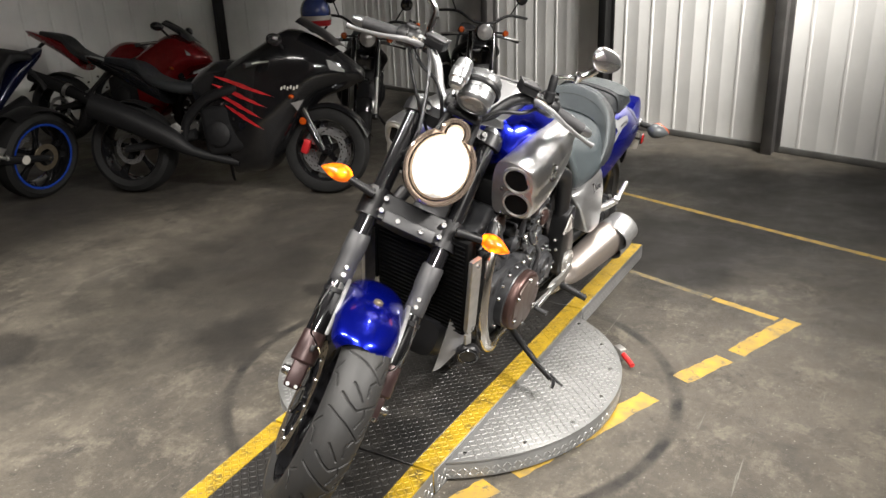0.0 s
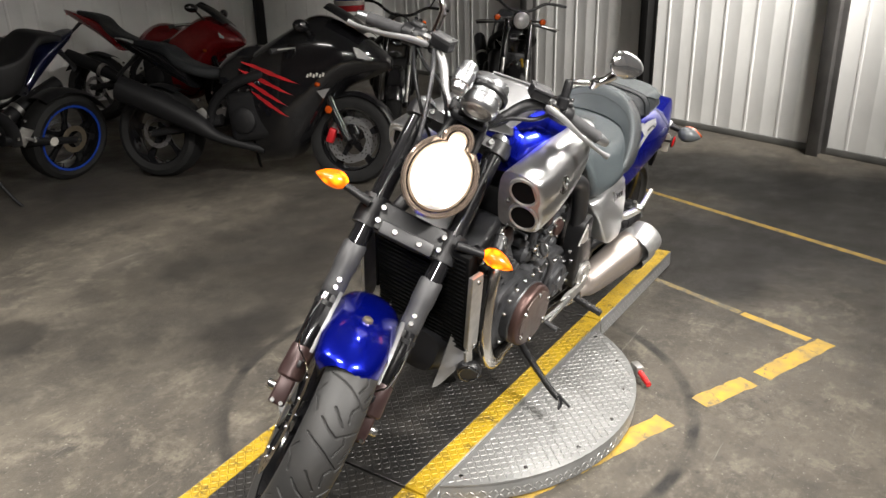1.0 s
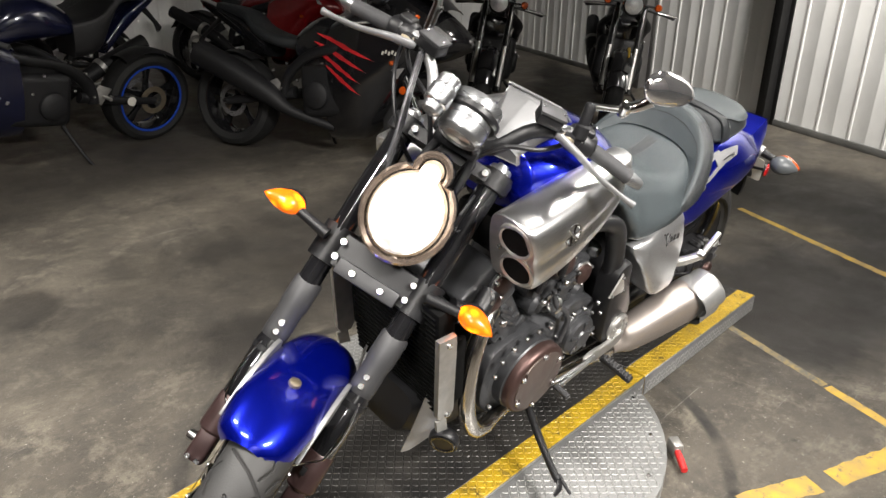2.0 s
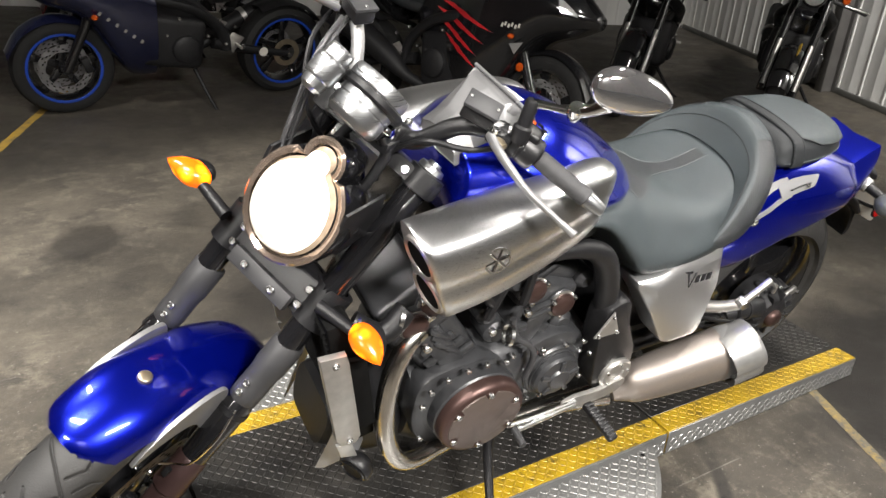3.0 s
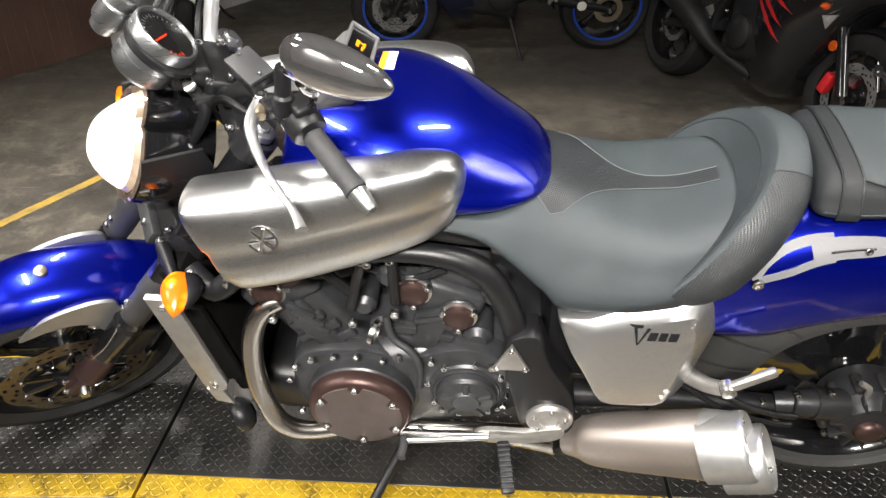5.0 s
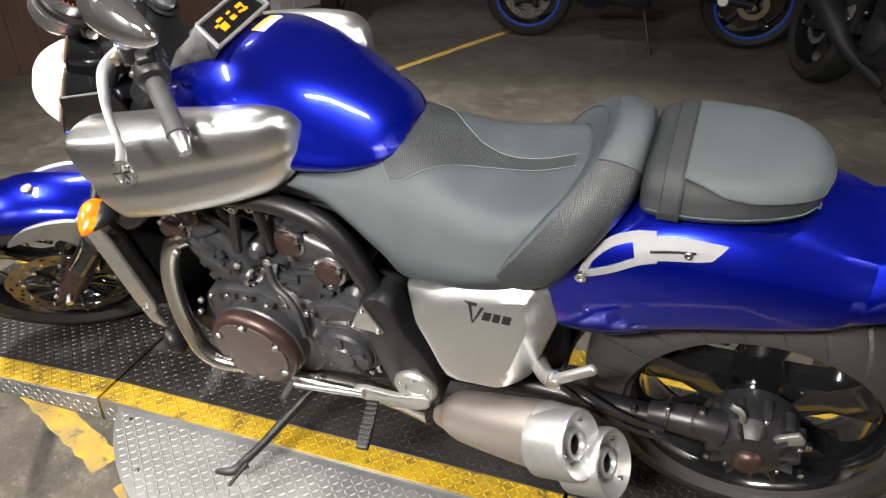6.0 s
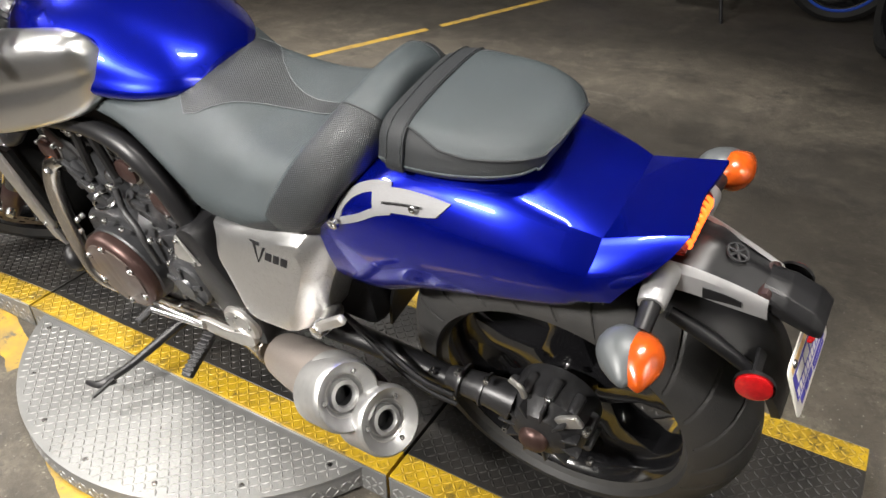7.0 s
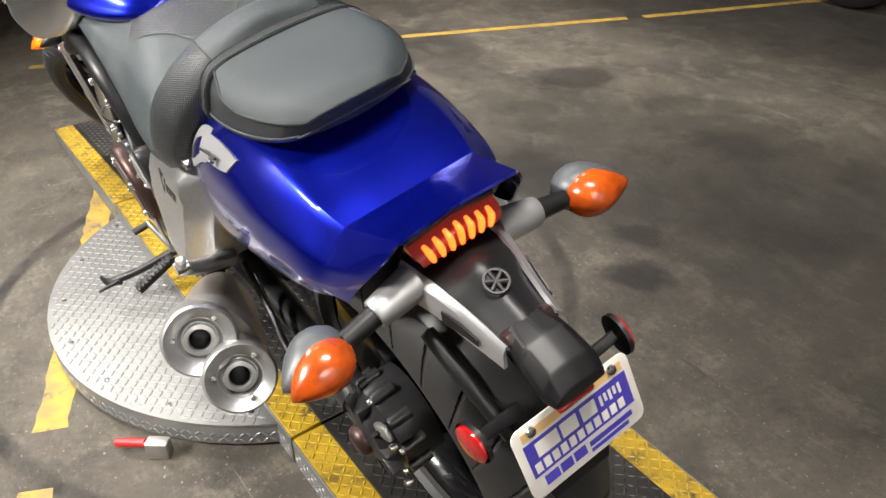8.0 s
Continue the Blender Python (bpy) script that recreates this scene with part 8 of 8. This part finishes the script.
        if big:
            fairb = [[(x - (0.13 if k == 0 else 0.03) + 0.045 * max(0, k - 1), y * (0.80 if k == 0 else 1.12), z + max(0.0, z - 0.55) * 0.30 - max(0.0, 0.45 - z) * 0.35) for x, y, z in r] for k, r in enumerate(fairb)]
        fb = skin(fairb, 5, 4)
        tree = BVHTree.FromBMesh(fb)
        fa = part("fairing", fb, paint, root, "glossy painted fairing", 60)
        for sg in (1, -1):
            lm = [[(0.80, sg * 0.03, 0.795), (0.74, sg * 0.10, 0.82), (0.66, sg * 0.155, 0.84)], [(0.825, sg * 0.035, 0.768), (0.775, sg * 0.105, 0.778), (0.68, sg * 0.172, 0.80)], [(0.83, sg * 0.03, 0.752), (0.785, sg * 0.10, 0.755), (0.69, sg * 0.172, 0.775)]]
            if big:
                lm = [[(x + 0.13, y * 1.1, z + 0.055) for x, y, z in r] for r in lm]
            part("headlamp", sheet(lm, 4, 4, 0.012), LAMPGLASS, fa, "clear headlamp glass")
            part("mirror_stem", tube([(0.52, sg * 0.13, 0.93), (0.50, sg * 0.24, 1.0)], 0.010, 8, 1), DIMBLACK, root)
            mb = bmesh.new()
            bmesh.ops.create_uvsphere(mb, u_segments=20, v_segments=10, radius=1.0)
            mb.transform(pose(0.49, sg * 0.29, 1.02, 0, -15, sg * 15) @ Matrix.Diagonal((0.035, 0.075, 0.04, 1)))
            part("mirror", mb, GLOSSBLACK, root, "black mirror")
            part("signal", drop_shape(Vector((0.56, sg * 0.225, 0.66)), (0.3, sg, 0), 0.07, 0.02, 0, 1), AMBER, root, "amber turn signal")
        scr = [[(0.70, y, 0.91 - 1.2 * y * y) for y in (-0.12, -0.06, 0, 0.06, 0.12)], [(0.58, y, 1.02 - 2.0 * y * y) for y in (-0.14, -0.07, 0, 0.07, 0.14)], [(0.44, y, 1.10 - 2.4 * y * y) for y in (-0.13, -0.065, 0, 0.065, 0.13)]]
        if big:
            scr = [[(x + 0.15, y * 1.25, z + 0.085 - 0.02 * (0.70 - x)) for x, y, z in r] for r in scr]
        part("windscreen", sheet(scr, 5, 4, 0.004), DARKSCREEN, root, "smoked windscreen")
        return root, fa, tree
    return root, None, None


def stand_of(root):
    part("side_stand", tube([(-0.05, 0.12, 0.26), (-0.10, 0.26, 0.10), (-0.12, 0.34, 0.045)], [0.014, 0.011, 0.010], 10, 3), DIMBLACK, root, "black side stand")


def parked(rear, front, lean=9.0):
    """The pose of a parked motorcycle from the plan of its rear and front axles."""
    (x0, y0), (x1, y1) = rear, front
    cx, cy = (x0 + x1) / 2, (y0 + y1) / 2
    return pose(cx, cy, 0, 0, 0, math.degrees(math.atan2(y1 - y0, x1 - x0))) @ pose(0, 0, 0, -lean, 0, 0)


# black sport motorcycle with red slashes
nin, nfair, ntree = far_bike(parked((-1.31, -3.39), (-1.86, -1.95)), "black sport motorcycle with red slashes on its fairing", GLOSSBLACK, calliper=REDMETAL, big=True, tail_up=0.05)
stand_of(nin)
for k, (x0, z0, x1, z1) in enumerate(((0.02, 0.80, 0.45, 0.66), (0.00, 0.75, 0.40, 0.59), (0.02, 0.69, 0.36, 0.52), (0.08, 0.61, 0.36, 0.45))):
    for sg in (-1,):
        rows = []
        n = 10
        for i in range(n + 1):
            f = i / n
            x, z = x0 + (x1 - x0) * f, z0 + (z1 - z0) * f
            w = 0.016 * (1 - abs(2 * f - 0.9) ** 2 * 0.9) * (0.7 + 0.3 * ((i * 7) % 3) / 2)
            a, b = side_hit(ntree, max(x, 0.08), z + w, sg), side_hit(ntree, max(x, 0.08), z - w, sg)
            if x < 0.08:
                a.x = b.x = x
                a.y = b.y = sg * 0.19
            rows.append([a, b])
        part("red_slash", sheet(rows, 1, 1, 0.003), REDMETAL, nfair, "red slash graphic")
part("side_panel", side_plate(smooth_outline([(-0.02, 0.82), (0.22, 0.80), (0.24, 0.45), (0.10, 0.42), (-0.10, 0.60), (-0.16, 0.72)], 3), -0.160, 0.02), GLOSSBLACK, nin, "gloss black side panel")
rows_ = [side_hit(ntree, 0.50 + 0.02 * k, 0.715 + 0.008 * (k % 2), -1, 0.004) for k in range(6)]
for k, p in enumerate(rows_):
    part("marking", box(0.012, 0.003, 0.022, Matrix.Translation(p) @ Matrix.Rotation(radians(15), 4, "Y"), 0), WHITEPAINT, nfair)
part("fork_reflector", lathe([(0, 0.006), (0.022, 0.005), (0.025, 0)], (0.60, -0.135, 0.50), (0, -1, 0), 18), AMBER, nin, "round amber reflector")
part("corner_lamp", plate([(0.0, 0.0), (0.09, 0.02), (0.045, -0.05)], 0.006, Matrix.Translation(side_hit(ntree, 0.55, 0.62, -1)) @ Matrix(((1, 0, 0, 0), (0, 0, -1, 0), (0, 1, 0, 0), (0, 0, 0, 1))), 0.001), LAMPGLASS, nin, "clear corner lamp")

# navy motorcycle with blue rim stripes
navy, vfair, vtree = far_bike(parked((-0.98, -3.95), (0.47, -3.82)), "dark navy sport motorcycle with blue rim stripes", NAVY, stripe=BLUERIM, tail_up=0.13, tail_long=0.74, body_up=0.13)
stand_of(navy)
for k in range(6):
    p = side_hit(vtree, 0.30 + 0.045 * k, 0.50 + 0.035 * k, 1, 0.004)
    part("marking", box(0.016, 0.003, 0.022, Matrix.Translation(p) @ Matrix.Rotation(radians(-38), 4, "Y"), 0), CASTSILVER, vfair)
part("swing_arm_mark", lathe([(0, 0.003), (0.03, 0.003), (0.032, 0)], (-0.52, 0.148, 0.35), (0, 1, 0), 20), WHITEPAINT, navy, "oval white mark")
part("chain_ring", lathe([(0.06, 0.002), (0.095, 0.002), (0.097, -0.002), (0.06, -0.002)], (-0.71, 0.105, 0.315), (0, 1, 0), 40), GOLD, navy, "bronze chain ring")

# red sport motorcycle
red, rfair, rtree = far_bike(parked((-2.34, -5.60), (-2.84, -4.25)), "dark red sport motorcycle with a black lower fairing", REDPAINT, tail_up=0.13)
stand_of(red)
redb, _, _ = far_bike(parked((-1.30, -5.50), (0.14, -5.36)), "dark red sport motorcycle parked in the second row", REDPAINT)
stand_of(redb)


def naked_bike(m, label, paint, fender, group="parked motorcycles"):
    """An upright motorcycle with a round headlamp and bare forks."""
    root, _, _ = far_bike(m, label, GLOSSBLACK, paint, fairing=False, group=group)
    part("headlamp", lathe([(0, 0.075), (0.04, 0.072), (0.072, 0.062), (0.08, 0.05), (0.078, 0.0), (0.06, -0.05), (0, -0.07)], (0.56, 0, 0.93), (1, 0, 0.05), 32), GLOSSBLACK, root, "round headlamp")
    part("headlamp_glass", lathe([(0, 0.084), (0.035, 0.081), (0.066, 0.068), (0.068, 0.062)], (0.56, 0, 0.93), (1, 0, 0.05), 32), LAMPGLASS, root, "bright headlamp glass")
    part("fork_fender", sheet([[(0.72 + 0.335 * math.cos(a), y, 0.30 + 0.335 * math.sin(a) - 5 * y * y) for y in (-0.06, -0.03, 0, 0.03, 0.06)] for a in (radians(40), radians(80), radians(120))], 4, 3, 0.004), fender, root, "painted fork mudguard")
    part("wide_bar", tube([(0.28, 0.40, 1.06), (0.34, 0.22, 1.07), (0.40, 0.08, 1.00), (0.40, -0.08, 1.00), (0.34, -0.22, 1.07), (0.28, -0.40, 1.06)], 0.012, 10, 4), DIMBLACK, root, "black handlebar")
    for sg in (1, -1):
        part("signal", lathe([(0, 0.03), (0.02, 0.026), (0.028, 0.01), (0.024, -0.015), (0, -0.02)], (0.50, sg * 0.19, 0.93), (1, 0, 0), 20), AMBER, root, "amber turn signal")
        part("signal_stalk", tube([(0.48, sg * 0.06, 0.93), (0.49, sg * 0.17, 0.93)], 0.008, 8, 1), DIMBLACK, root)
        part("fork_upper", tube([(0.72, sg * 0.10, 0.34), (0.585, sg * 0.10, 0.62)], 0.018, 12, 1), CASTSILVER, root, "bright fork tube")
        part("mirror_stem", tube([(0.34, sg * 0.24, 1.08), (0.36, sg * 0.30, 1.20)], 0.006, 8, 1), DIMBLACK, root)
        part("mirror", lathe([(0, 0.012), (0.04, 0.010), (0.052, 0.0), (0.04, -0.016), (0, -0.02)], (0.36, sg * 0.32, 1.22), (-1, 0, 0.1), 24), GLOSSBLACK, root, "round black mirror")
    return root


nk = naked_bike(parked((-4.75, -2.55), (-3.62, -1.80), 8), "black upright motorcycle with a round headlamp and a yellow mudguard stripe", GLOSSBLACK, GLOSSBLACK)
part("fender_stripe", tube([(0.72 + 0.339 * math.cos(radians(a)), 0.035, 0.296 + 0.339 * math.sin(radians(a))) for a in (62, 80, 100, 118)], [0.006, 0.012, 0.012, 0.006], 8, 3, 0.5), YELLOWPAINT, nk, "yellow mudguard stripe")
stand_of(nk)
nk2 = naked_bike(parked((-4.08, -3.39), (-2.93, -2.51), 8), "black upright motorcycle with bright fork tubes", GLOSSBLACK, GLOSSBLACK)
stand_of(nk2)
wh, wf, wt = far_bike(parked((2.35, -5.05), (1.93, -3.72), 8), "off-white sport motorcycle beside the wall", WHITEPAINT)
stand_of(wh)

# blue dome built as a helmet, placed on the camera's sight line by the far bar
HELMETBLUE = material("dark blue helmet paint", (0.012, 0.03, 0.16), 0.25, 0.0, vary=0.2, scale=20, coat=0.6)
helmet = thing("helmet", pose(-3.06, -2.96, 1.13, 0, 0, 35), "dark blue helmet-like dome with a red and white band", "helmet")
part("shell", lathe([(0.0, 0.135), (0.05, 0.128), (0.095, 0.098), (0.122, 0.045), (0.126, 0.0), (0.122, -0.02)], (0, 0, 0), (0, 0, 1), 36, 2), HELMETBLUE, helmet, "dark blue domed shell", 60)
part("band", lathe([(0.122, -0.02), (0.128, -0.022), (0.127, -0.055), (0.121, -0.058)], (0, 0, 0), (0, 0, 1), 36), WHITEPAINT, helmet, "white band")
part("rim", lathe([(0.121, -0.058), (0.126, -0.06), (0.120, -0.10), (0.105, -0.105), (0.10, -0.06)], (0, 0, 0), (0, 0, 1), 36), REDMETAL, helmet, "red lower rim")
part("strap", tube([(0.0, 0.09, -0.10), (0.0, 0.04, -0.15), (0.0, -0.04, -0.15), (0.0, -0.09, -0.10)], 0.008, 8, 4), DIMBLACK, helmet, "black chin strap")
